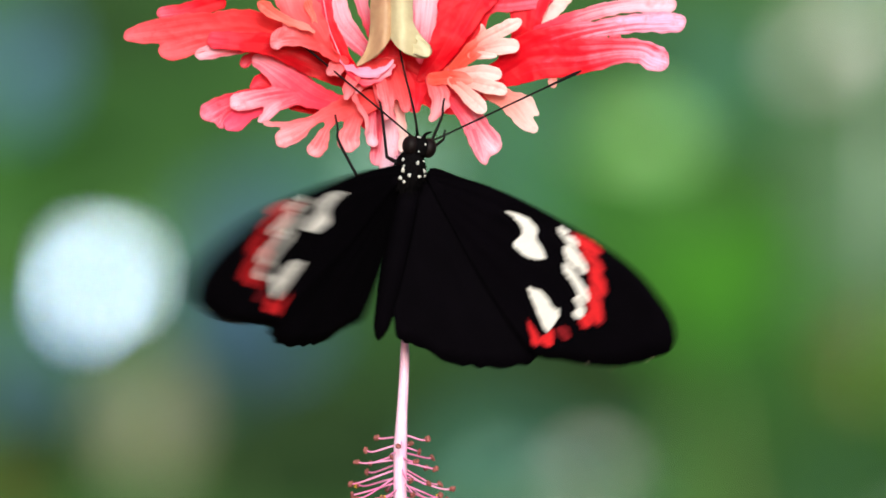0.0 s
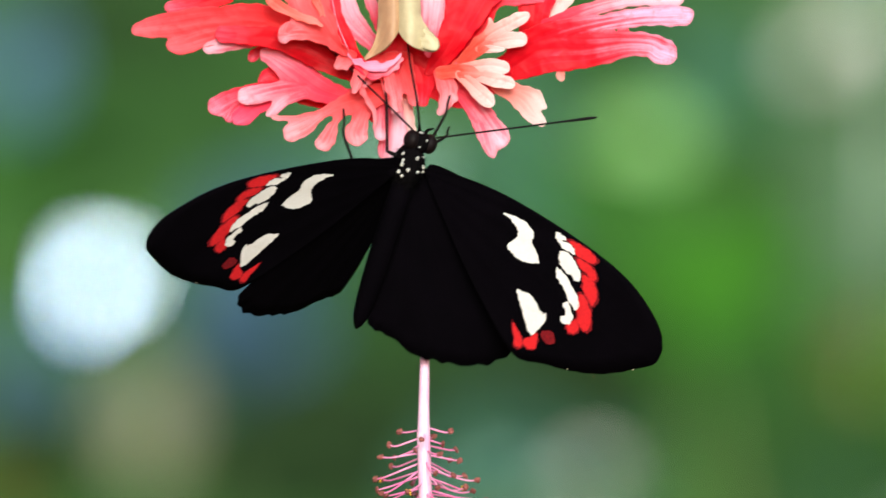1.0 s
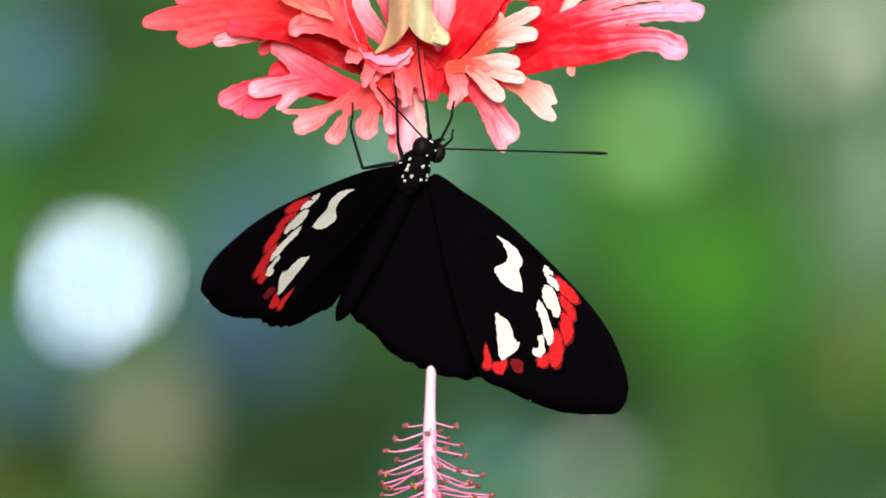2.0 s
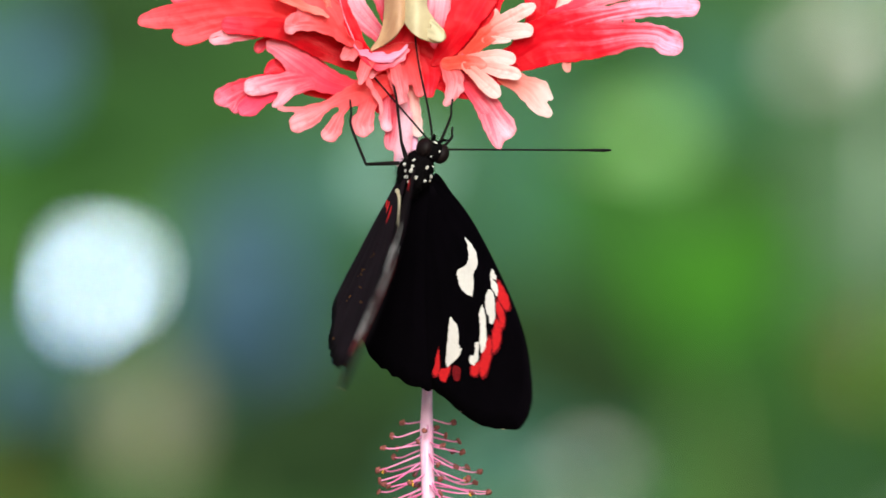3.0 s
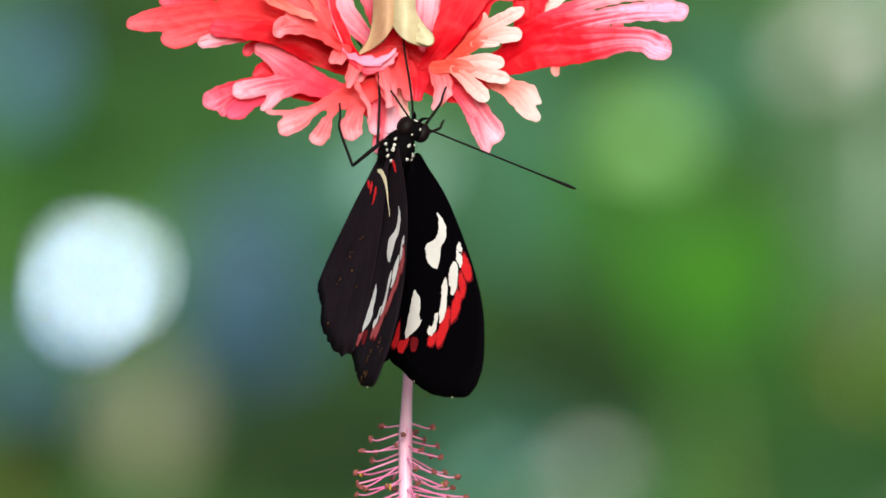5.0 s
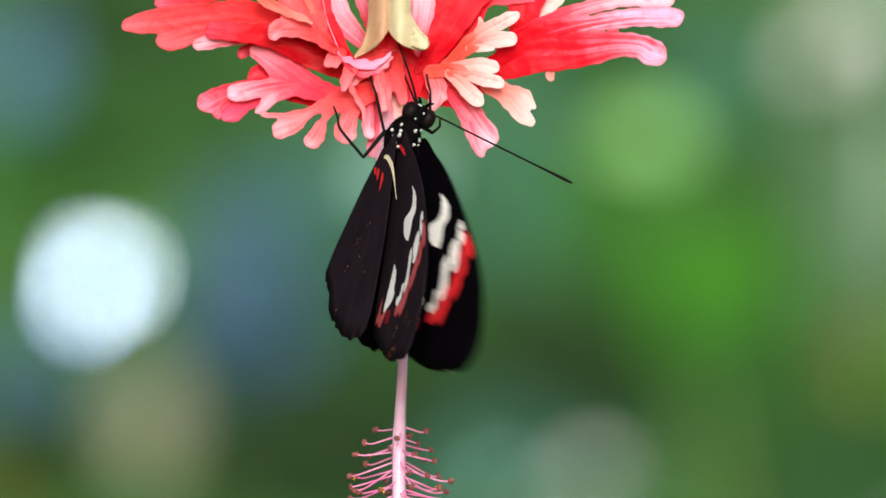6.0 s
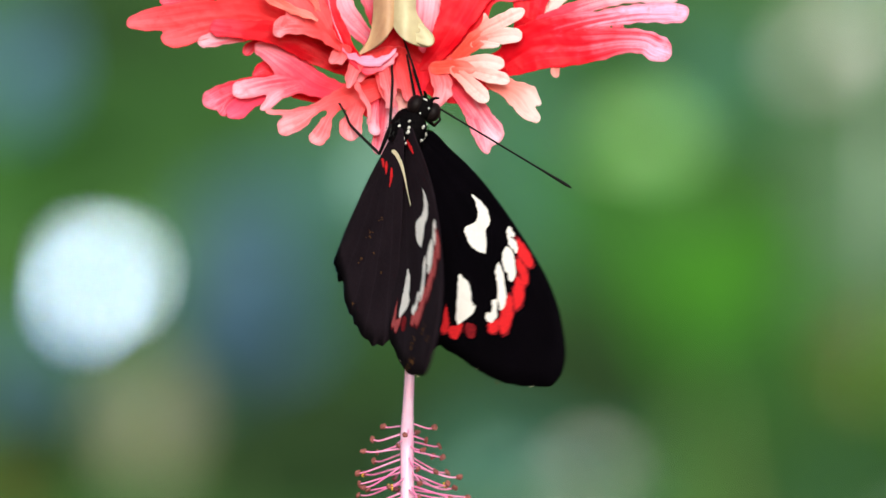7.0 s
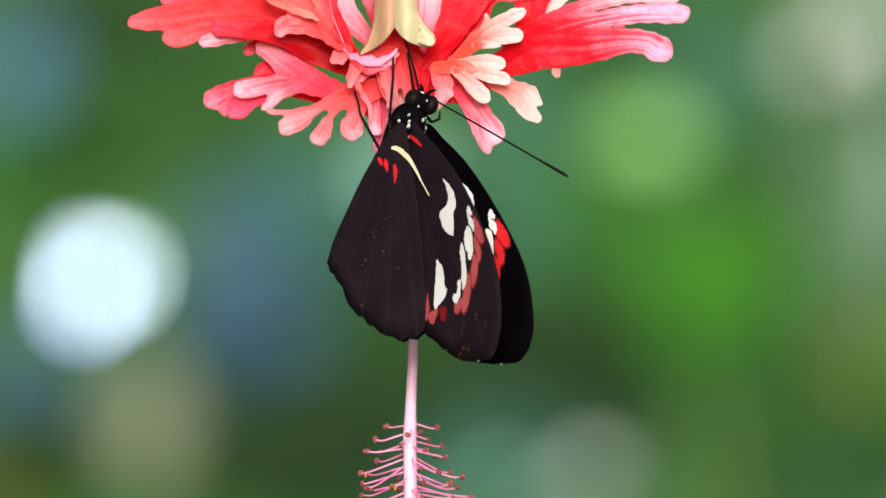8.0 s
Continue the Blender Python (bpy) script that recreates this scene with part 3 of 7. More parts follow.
    fil = part("filament", tube(bmesh.new(), path, [(1.8 - 0.7 * k / len(path)) * U for k in range(len(path))], 6), FILAMENT_PINK, column)
    tilt = Euler((rng.uniform(-1, 1), rng.uniform(-1, 1), rng.uniform(0, 6))).to_matrix()
    bm = blob(bmesh.new(), path[-1] + tilt @ Vector((1.8, 0, 0.8)) * U, (4.0 * U, 3.2 * U, 5.4 * U), 10, 7, 0.5, tilt)
    blob(bm, path[-1] + tilt @ Vector((-2.0, 1, -0.6)) * U, (3.4 * U, 3.0 * U, 5.0 * U), 10, 7, 0.5, tilt)
    anther = part("anther", bm, ANTHER_RED, fil)
    if rng.random() < 0.14 and s > 0.25:
        bm = bmesh.new()
        for _ in range(7):
            blob(bm, path[-1] + Vector([rng.uniform(-5, 5) for _ in range(3)]) * U, (1.7 * U, 1.7 * U, 1.7 * U), 7, 5, 0.3)
        part("pollen", bm, POLLEN, fil, "clump of yellow pollen")


# ---- butterfly ----
FORE = ((2, 9), (72, 16), (145, 12), (223, -2), (301, -23), (367, -46), (418, -72), (455, -101), (487, -136), (500, -169),
        (494, -199), (461, -222), (415, -248), (357, -262), (307, -266), (252, -267), (178, -200), (88, -103))
HIND = ((0, 5), (69, -48), (154, -125), (242, -212), (272, -256), (256, -282), (226, -304), (170, -318), (136, -320),
        (102, -322), (46, -303), (18, -299), (-2, -290), (-16, -240), (-25, -145), (-25, -88), (-22, -36))


def wing_height(x, y):
    """The gentle relief of a wing membrane along its veins."""
    r, a = math.hypot(x, y), math.atan2(y, x + 30)
    return 0.45 * math.cos(a * 34) * min(r / 160, 1) + 5.0 * math.sin(min(r / 520, 1) * 3.1) - 10.0 * (r / 520) ** 3


def wing(name, outline, side, level, scallop, label):
    """A wing of two scaled skins, black above and brown-black below."""
    bm = bmesh.new()
    edge = spline([(x, y, 0) for x, y in outline], 6, closed=True)
    n, rings = len(edge), 12
    for i, p in enumerate(edge):
        p *= 1 + scallop * math.sin(i * 1.15) * (1 if p.length > 180 else 0) + 0.004 * noise.noise(p * 0.08)
    skins = []
    for dz in (0.7, -0.7):
        center = bm.verts.new((0, 0, (level + dz) * U))
        grid = []
        for k in range(1, rings + 1):
            line = []
            for p in edge:
                q = p * (k / rings)
                line.append(bm.verts.new((side * q.x * U, q.y * U, (wing_height(q.x, q.y) + level + (dz if k < rings else dz * 0.4)) * U)))
            grid.append(line)
        skins.append((center, grid))
    for number, (center, grid) in enumerate(skins):
        flip = (number == 0) == (side > 0)
        for i in range(n):
            j = (i + 1) % n
            faces = [(center, grid[0][j], grid[0][i])] + [(a[i], a[j], b[j], b[i]) for a, b in zip(grid, grid[1:])]
            for f in faces:
                made = bm.faces.new(f if flip else f[::-1])
                made.material_index = number
    top, low = skins[0][1][-1], skins[1][1][-1]
    for i in range(n):
        j = (i + 1) % n
        bm.faces.new((top[i], low[i], low[j], top[j]) if side > 0 else (top[i], top[j], low[j], low[i]))
    bmesh.ops.recalc_face_normals(bm, faces=bm.faces)
    return part(name, bm, [WING_BLACK, WING_BROWN], butterfly, label)


def mark(name, parent, material, side, level, nodes, rag=0.10):
    """A streak of coloured scales on the lower face of a wing, with a ragged edge: nodes (x, y, width) along its middle."""
    line = spline(nodes, 12)
    seed = Vector((line[0].x * 0.37, line[0].y * 0.21, 0))
    bm = bmesh.new()
    lines = []
    for i, p in enumerate(line):
        way = line[min(i + 1, len(line) - 1)] - line[max(i - 1, 0)]
        across = Vector((-way.y, way.x)).normalized()
        row = []
        for v in (-1, -0.4, 0.4, 1):
            jag = 0
            if abs(v) == 1:
                jag = rag * (14 * noise.noise(Vector((i * 0.45, v * 3, 0)) + seed) + 12 * noise.noise(Vector((i * 1.7, v * 5, 3)) + seed))
            q = p.xy + across * (max(p.z, 1.5) * 0.5 * v + jag * v * 0.6)
            row.append(bm.verts.new((side * q.x * U, q.y * U, (wing_height(q.x, q.y) + level - 1.9) * U)))
        lines.append(row)
    for r, t in zip(lines, lines[1:]):
        for k in range(3):
            f = (r[k], t[k], t[k + 1], r[k + 1])
            bm.faces.new(f if side > 0 else f[::-1])
    part(name, bm, material, parent)


def patch(name, parent, material, side, level, outline, face, rag=1.6, lift=1.9):
    """A patch of coloured scales with a ragged outline on the upper (1) or lower (-1) face of a wing."""
    edge = spline([(x, y, 0) for x, y in outline], 4, closed=True)
    for p in edge:
        p += noise.noise_vector(p * 0.31) * rag
        p.z = 0
    bm = bmesh.new()
    verts = [bm.verts.new((side * p.x * U, p.y * U, (wing_height(p.x, p.y) + level + face * lift) * U)) for p in edge]
    for tri in tessellate_polygon([edge]):
        bm.faces.new([verts[k] for k in tri])
    return part(name, bm, material, parent)


WHITE_PATCHES = (((156, -22), (167, -19), (181, -19), (198, -23), (214, -32), (221, -43), (221, -54), (230, -65), (245, -84), (236, -91), (221, -94), (204, -91), (192, -86), (181, -77), (186, -68), (192, -56), (191, -43), (183, -35), (172, -28)),
                 ((222, -148), (232, -148), (246, -148), (259, -158), (277, -174), (285, -174), (288, -187), (283, -200), (275, -219), (267, -217), (258, -209), (246, -188), (234, -169)),
                 ((256, -23), (261, -21), (271, -24), (279, -29), (271, -32), (259, -33)),
                 ((262, -35), (272, -34), (284, -34), (297, -42), (301, -50), (289, -49), (276, -46)),
                 ((273, -55), (281, -50), (292, -53), (305, -63), (317, -77), (323, -90), (317, -97), (306, -90), (294, -86), (281, -77), (275, -65)),
                 ((277, -85), (285, -86), (298, -95), (315, -110), (332, -128), (336, -143), (332, -149), (321, -141), (307, -126), (292, -109), (281, -100)),
                 ((307, -146), (314, -139), (322, -148), (331, -162), (331, -176), (324, -180), (312, -177), (311, -170), (318, -165), (314, -155)))
RED_PATCHES = (((283, -30), (293, -28), (313, -32), (333, -40), (339, -50), (332, -56), (317, -53), (303, -49), (297, -40)),
               ((307, -55), (320, -57), (338, -64), (349, -77), (345, -86), (333, -79), (316, -69), (308, -61)),
               ((324, -82), (336, -82), (348, -89), (359, -107), (361, -121), (357, -130), (346, -121), (335, -110), (329, -96)),
               ((329, -120), (336, -118), (347, -126), (360, -146), (365, -170), (360, -180), (348, -176), (340, -164), (334, -144)),
               ((325, -180), (331, -176), (336, -164), (343, -171), (348, -182), (344, -191), (332, -193)),
               ((234, -209), (242, -217), (253, -227), (260, -237), (260, -249), (250, -250), (243, -234)),
               ((262, -233), (272, -224), (279, -213), (284, -225), (284, -243), (268, -246)))
DUSKY_PATCH = ((286, -210), (297, -202), (308, -204), (315, -220), (299, -226))


def dress(fore, hind, side):
    """The white and red markings of one pair of wings."""
    for face in (1, -1):
        for outline in WHITE_PATCHES:
            patch("white_patch", fore, SCALE_WHITE, side, 3, outline, face, 3.0)
        for outline in RED_PATCHES:
            mid = (sum(p[0] for p in outline) / len(outline), sum(p[1] for p in outline) / len(outline))
            patch("dusky_patch", fore, SCALE_DUSKY, side, 3, [(m + (p - m) * k for p, m, k in zip(q, mid, (1.22, 1.14))) for q in outline], face, 4.0, 1.6)
            patch("red_patch" if face > 0 else "pink_patch", fore, SCALE_RED if face > 0 else SCALE_PINK, side, 3, outline, face, 3.0)
        patch("dusky_patch", fore, SCALE_DUSKY, side, 3, DUSKY_PATCH, face, 3.0)
    mark("red_streak", fore, SCALE_RED, side, 3, ((14, -8, 3), (24, -7, 7), (44, -5, 7), (64, -5, 2)), rag=0.2)
    mark("cream_streak", hind, SCALE_CREAM, side, -7, ((2, -44, 5), (18, -37, 9), (46, -36, 9), (72, -42, 6), (98, -51, 3), (131, -62, 1.5)))
    for nodes in (((-15, -77, 3), (-9, -77, 8), (-3, -79, 8), (3, -82, 2)), ((1, -69, 3), (7, -73, 10), (14, -78, 9), (20, -84, 2)),
                  ((25, -64, 3), (32, -68, 9), (38, -75, 10), (44, -82, 6), (48, -90, 2))):
        mark("red_spot", hind, SCALE_RED, side, -7, nodes, rag=0.22)


butterfly = tagged(new("butterfly"), "black butterfly with white and red wing patches on the flower", "butterfly")
fore_left = wing("forewing", FORE, -1, 3, 0.0, "black forewing with white and red patches")
fore_right = wing("forewing", FORE, 1, 3, 0.0, "black forewing with white and red patches")
hind_left = wing("hindwing", HIND, -1, -7, 0.006, "plain black hindwing with a scalloped edge")
hind_right = wing("hindwing", HIND, 1, -7, 0.006, "plain black hindwing with a scalloped edge")
dress(fore_left, hind_left, -1)
dress(fore_right, hind_right, 1)

# body: head, thorax and abdomen along +y, the back towards +z
CHEST, CHEST_SIZE = Vector((-8, 1, -11)), Vector((28, 43, 36))
thorax = part("thorax", blob(bmesh.new(), CHEST * U, CHEST_SIZE * U, 28, 20, 0.08), BODY_BLACK, butterfly, "black furry thorax with white dots")
bm = tube(bmesh.new(), [(x * U, y * U, z * U) for x, y, z in ((2, -20, -4), (1, -60, -2), (0, -110, 0), (0, -160, 0), (1, -210, -2), (2, -250, -4), (2, -280, -6), (2, -296, -7), (2, -304, -8))],
          [r * U for r in (18, 20, 21, 21, 20, 18, 14, 8, 2)], 16)
abdomen = part("abdomen", bm, WING_BLACK, butterfly, "slim black abdomen")
head = part("head", blob(bmesh.new(), (0, 0, 0), (21 * U, 20 * U, 19 * U), 20, 14, 0.06), BODY_BLACK, butterfly, "black head with white dots")
for side in (-1, 1):
    part("eye", blob(bmesh.new(), (side * 17 * U, 1 * U, 1 * U), (14 * U, 18 * U, 18 * U), 20, 14), EYE_BROWN, head, "large glossy dark eye")
    bm = tube(bmesh.new(), spline([(side * 5 * U, 12 * U, -6 * U), (side * 8 * U, 24 * U, -2 * U), (side * 15 * U, 31 * U, 6 * U)], 4), [(4.6 - 0.4 * k) * U for k in range(9)], 8)
    part("palp", bm, BODY_BLACK, head)
    bm = blob(bmesh.new(), (side * 5 * U, (2 + 7 * side) * U, 18 * U), (1.5 * U, 2.0 * U, 1.0 * U), 9, 7, 0.9)
    part("white_dot", bm, SCALE_GREY, head)
for x, y, z, r in ((-36, 11, 21, 5.0), (-8, 27, 22, 4.0), (-23, 3, 33, 4.2), (12, 15, 24, 4.4), (0, 3, 34, 3.8), (-38, 2, 6, 3.4), (18, 4, 20, 3.4), (-30, 26, 4, 3.2), (8, 30, 12, 2.6), (-33, 18, 14, 4.2), (-34, -8, 14, 4.6), (-28, -14, 22, 3.6), (-35, 8, -6, 4.0)):
    out = Vector((x, y, z)) - CHEST
    reach = math.sqrt(sum((a / b) ** 2 for a, b in zip(out, CHEST_SIZE)))
    wobble = 1 + 0.25 * math.sin(x * 3.1 + y)
    bm = blob(bmesh.new(), (CHEST + out * (1.03 / reach)) * U, (r * 0.8 * wobble * U, r * 0.75 * U, r * 0.5 * U), 10, 8, 0.9, Euler((0, 0, x)).to_matrix())
    part("white_dot", bm, SCALE_GREY, thorax)
part("white_dot", blob(bmesh.new(), (-6 * U, 19 * U, 8 * U), (4 * U, 1.6 * U, 2.4 * U), 10, 8, 0.8), SCALE_GREY, head)


def antenna():
    """A thread-like antenna along +x with a slight club."""
    pts = [(296 * U * k / 24, 0, 0) for k in range(25)]
    return part("antenna", tube(bmesh.new(), pts, [(1.7 if k < 18 else 1.7 + 0.28 * (k - 18)) * U if k < 24 else 1.5 * U for k in range(25)], 8),
                LEG_BLACK, butterfly, "thin black antenna")


antenna_right, antenna_left = antenna(), antenna()

# short fur on the thorax and neck, and a few specks of pollen and pale fringe scales on the wings
fur_rng = random.Random(3)
bm = bmesh.new()
for _ in range(420):
    a, b = fur_rng.uniform(0, 2 * math.pi), fur_rng.uniform(-0.9, 0.95)
    ring = math.sqrt(1 - b * b)
    p = (CHEST + Vector((30 * ring * math.cos(a), 43 * b, 38 * ring * math.sin(a)))) * U
    out = Vector((ring * math.cos(a) / 30, b / 43, ring * math.sin(a) / 38)).normalized()
    way = (out * 0.7 + Vector((fur_rng.uniform(-0.3, 0.3), -0.8, fur_rng.uniform(-0.3, 0.3)))).normalized() * fur_rng.uniform(8, 15) * U
    side = way.cross(out).normalized() * 0.8 * U
    bm.faces.new([bm.verts.new(q) for q in (p - side - out * 2 * U, p + side - out * 2 * U, p + way)])
tagged(part("fur", bm, BODY_BLACK, thorax), "short black fur", kind="stuff")
bm = bmesh.new()
for _ in range(26):
    a = fur_rng.uniform(-0.5, 0.5)
    for side in (-1, 1):
        p = (CHEST + Vector((side * (27 + fur_rng.uniform(-3, 3)), fur_rng.uniform(-16, 16), -4 + fur_rng.uniform(-10, 10)))) * U
        way = Vector((side * 0.5, -0.7, fur_rng.uniform(-0.2, 0.5))).normalized() * fur_rng.uniform(4, 8) * U
        width = Vector((0, 0.7, 0.7)) * U * 0.7
        bm.faces.new([bm.verts.new(q) for q in (p - width, p + width, p + way)])
tagged(part("shoulder_fur", bm, FUR_GREY, thorax), "sparse greyish white shoulder fur", kind="stuff")


def speckle(wing_ob, side, x, y, r, level):
    """A sparse cluster of pollen grains clinging to a wing."""
    bm = bmesh.new()
    for _ in range(3 + int(r)):
        px, py, g = x + fur_rng.gauss(0, r), y + fur_rng.gauss(0, r * 1.5), fur_rng.uniform(0.5, 1.5)
        blob(bm, (side * px * U, py * U, (wing_height(px, py) + level) * U), (g * U, g * 0.8 * U, 0.8 * U), 7, 5, 0.5)
    part("pollen_speck", bm, POLLEN_BROWN, wing_ob)


for wing_ob, side in ((fore_left, -1), (fore_right, 1)):
    for x, y, r in ((462, -222, 2.0), (352, -260, 1.6)):
        part("fringe_scale", blob(bmesh.new(), (side * x * U, y * U, (wing_height(x, y) + 3) * U), (r * 0.8 * U, r * 0.5 * U, r * 0.6 * U), 8, 6, 0.5), SCALE_CREAM, wing_ob)
    for x, y, r in ((418, -220, 5.0), (378, -212, 6.0), (398, -232, 5.5), (402, -246, 4.5), (400, -165, 3.5), (440, -155, 2.5)):
        speckle(wing_ob, side, x, y, r, 1.6)
for wing_ob, side in ((hind_left, -1), (hind_right, 1)):
    for x, y, r in ((64, -188, 5.0), (72, -238, 2.0), (69, -145, 2.5), (101, -199, 1.5), (150, -205, 1.2), (120, -300, 2.0)):
        speckle(wing_ob, side, x, y, r, -8.6)
bm = tube(bmesh.new(), [(206 * U * k / 12, 0, 2.5 * math.sin(k * 0.5) * U) for k in range(13)], [(2.4 - 0.08 * k) * U for k in range(13)], 7)
proboscis = part("proboscis", bm, LEG_BLACK, butterfly, "thin dark proboscis")


def leg(upper, lower, bow):
    """A leg: its thigh along +x, and under it the shin with the foot, also along +x."""
    thigh = part("leg", tube(bmesh.new(), [(upper * U * k / 4, 0, 0) for k in range(5)], [3.4 * U, 4.0 * U, 3.8 * U, 3.2 * U, 2.8 * U], 8), LEG_BLACK, butterfly, "thin black jointed leg")
    pts = spline([(0, 0, 0), (lower * 0.45 * U, 0, bow * 0.9 * U), (lower * 0.66 * U, 0, bow * 1.1 * U), (lower * 0.8 * U, 0, bow * 0.45 * U), (lower * U, 0, 0)], 5)
    shin = part("shin", tube(bmesh.new(), pts, [(2.8 - 1.1 * k / len(pts)) * U for k in range(len(pts))], 8), LEG_BLACK, thigh)
    return thigh, shin, upper * U, lower * U


# each leg: its parts, its hip on the body, the places on the flower that its foot holds from time to time, and where its knee points from time to time
LEGS = [(leg(63, 124, 9), (-37, 2, -25), ((0, 597, 182), (7.5, 600, 182), (7.8, 625, 160)), ((0, -0.76, 0.1, -0.64), (4.7, -0.74, 0.2, -0.66), (6.0, -0.47, -0.18, -0.86), (6.5, -0.15, 0.3, -0.94))),
        (leg(38, 132, -4), (-33, 16, -14), ((0, 671, 131), (4.7, 671, 131), (6.0, 661, 118), (6.3, 693, 108), (8.0, 694, 92)), ((0, -0.5, 0.9, -0.3),)),
        (leg(40, 86, 5), (14, 24, -20), ((0, 794, 145), (5.8, 794, 145), (6.3, 719, 92)), ((0, 1.0, 0.4, 0.1), (5.8, 1.0, 0.4, 0.1), (6.3, 0.1, 1.0, -0.2))),
        (leg(30, 46, 6), (14, 34, -14), ((0, 796, 206), (5.8, 796, 206), (6.3, 777, 198)), ((0, 0.5, -0.2, -1.0),))]


def aim(way, up):
    """A turn whose +x points along way and whose +z leans towards up."""
    x = way.normalized()
    y = up.cross(x).normalized()
    return Matrix((x, y, x.cross(y))).transposed()


def step_legs(body_rows, flower_rows):
    """Keeps every foot on the flower while the body and the flower move, bending each leg at its knee."""
    mouth, sips = Vector((0, 58, -14)) * U, []
    for (thigh, shin, upper, lower), hip, foot, pole in LEGS:
        place, rows, shin_rows = Vector(hip) * U, [], []
        times, xs, ys = zip(*foot)
        for t, m in body_rows:
            after = next((k for k, row in enumerate(flower_rows) if row[0] >= t), len(flower_rows) - 1)
            (t0, a), (t1, b) = flower_rows[max(after - 1, 0)], flower_rows[after]
            f = a.lerp(b, (t - t0) / (t1 - t0) if t1 > t0 else 1.0)
            if hip == LEGS[0][1]:
                sips.append((t, Matrix.Translation(mouth) @ aim(m.inverted() @ (f @ bloom(714, 64, 46)) - mouth, Vector((1, 0, 0.2))).to_4x4()))
            span = m.inverted() @ (f @ bloom(np.interp(t, times, xs), np.interp(t, times, ys), 44)) - place
            out = m.to_3x3().inverted() @ Vector([np.interp(t, [p[0] for p in pole], [p[k] for p in pole]) for k in (1, 2, 3)])
            way, reach = span.normalized(), min(max(span.length, abs(upper - lower) * 1.03), (upper + lower) * 0.995)
            out = (out - way * out.dot(way)).normalized()
            near = (upper ** 2 - lower ** 2 + reach ** 2) / (2 * reach)
            knee = way * near + out * math.sqrt(max(upper ** 2 - near ** 2, 0))
            first = aim(knee, out)
            second = aim(way * reach - knee, out)
            rows.append((t, Matrix.Translation(place) @ first.to_4x4()))
            shin_rows.append((t, Matrix.Translation((upper, 0, 0)) @ (first.inverted() @ second).to_4x4()))
        walk(thigh, rows)
        walk(shin, shin_rows)
    walk(proboscis, sips)


# ---- the garden behind: broad leaves a few metres away ----
def beyond(x, y, far):
    """The place seen at a grid step of the view, at a distance from the lens."""
    k = far / REACH
    return Vector(((x - 784) * U * k, far - REACH, EYE_Z + (441 - y) * U * k))


# leaf colours themselves carry the garden's sun, shade and sky reflection
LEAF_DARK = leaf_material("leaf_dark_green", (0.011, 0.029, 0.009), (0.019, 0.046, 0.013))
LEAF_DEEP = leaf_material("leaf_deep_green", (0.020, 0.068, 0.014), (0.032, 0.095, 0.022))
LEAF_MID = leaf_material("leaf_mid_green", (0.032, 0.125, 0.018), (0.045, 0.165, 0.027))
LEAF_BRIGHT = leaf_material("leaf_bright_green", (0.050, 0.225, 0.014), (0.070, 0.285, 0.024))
LEAF_BLUE = leaf_material("leaf_blue_grey", (0.075, 0.17, 0.27), (0.10, 0.22, 0.36))
LEAF_SLATE = leaf_material("leaf_slate_green", (0.040, 0.095, 0.125), (0.060, 0.135, 0.18))
LEAF_TEAL = leaf_material("leaf_teal_green", (0.040, 0.130, 0.085), (0.060, 0.165, 0.115))
LEAF_DRY = leaf_material("leaf_dry_beige", (0.13, 0.165, 0.085), (0.17, 0.20, 0.12))
LEAF_SAGE = leaf_material("leaf_sage_green", (0.085, 0.170, 0.089), (0.119, 0.212, 0.119))
YOUNG_STRAW = leaf_material("leaf_straw", (0.25, 0.27, 0.17), (0.31, 0.32, 0.22))
# pale leaf colours that imitate glints, blurred by the lens into discs
GLINT_GREEN = leaf_material("leaf_glint_green", (0.26, 0.62, 0.18), (0.34, 0.70, 0.25))
GLINT_GREY = leaf_material("leaf_glint_silver", (0.58, 0.62, 0.54), (0.70, 0.74, 0.66))
GLINT_STRAW = leaf_material("leaf_glint_straw", (0.60, 0.58, 0.34), (0.70, 0.68, 0.44))
GLINT_TEAL = leaf_material("leaf_glint_teal", (0.34, 0.60, 0.54), (0.44, 0.70, 0.64))
CANE_GREY = leaf_material("cane_pale_grey", (0.46, 0.58, 0.50), (0.56, 0.68, 0.60), 0.7, 0.0)
LEAF_OLIVE = leaf_material("leaf_olive_yellow", (0.090, 0.099, 0.011), (0.126, 0.126, 0.018))


def leaf_mesh(length, width, fold=0.15, droop=0.18):
    """A broad leaf from its stalk along +x, folded along the midrib."""
    bm = bmesh.new()
    rows, cols = 14, 6
    grid = []
    for i in range(rows + 1):
        s = i / rows
        w = width * 0.5 * max(math.sin(math.pi * min(s * 0.96 + 0.02, 0.99)) ** 0.7, 0.03) * (1.15 - 0.3 * s)
        grid.append([bm.verts.new((length * s, w * v, -droop * length * s * s + fold * w * abs(v) + 0.03 * width * math.sin(s * 9 + v * 3)))
                     for v in (2 * j / cols - 1 for j in range(cols + 1))])
    for i in range(rows):
        for j in range(cols):
            bm.faces.new((grid[i][j], grid[i + 1][j], grid[i + 1][j + 1], grid[i][j + 1]))
    tube(bm, [(-0.25 * length, 0, -0.05 * length), (0, 0, -0.004 * length), (0.5 * length, 0, -0.045 * length - 0.002), (0.95 * length, 0, -0.165 * length)],
         [0.012 * length, 0.014 * length, 0.009 * length, 0.003 * length], 6)
    return bm


leaf_rng = random.Random(11)


def shrub(label, foot_x, foot_y, top, far, leaves):
    """A shrub: a stem up from the ground and its broad leaves, each at a spot of the view with its length in mm."""
    thing = tagged(new("shrub"), label, "shrub", "shrubs behind the flower")
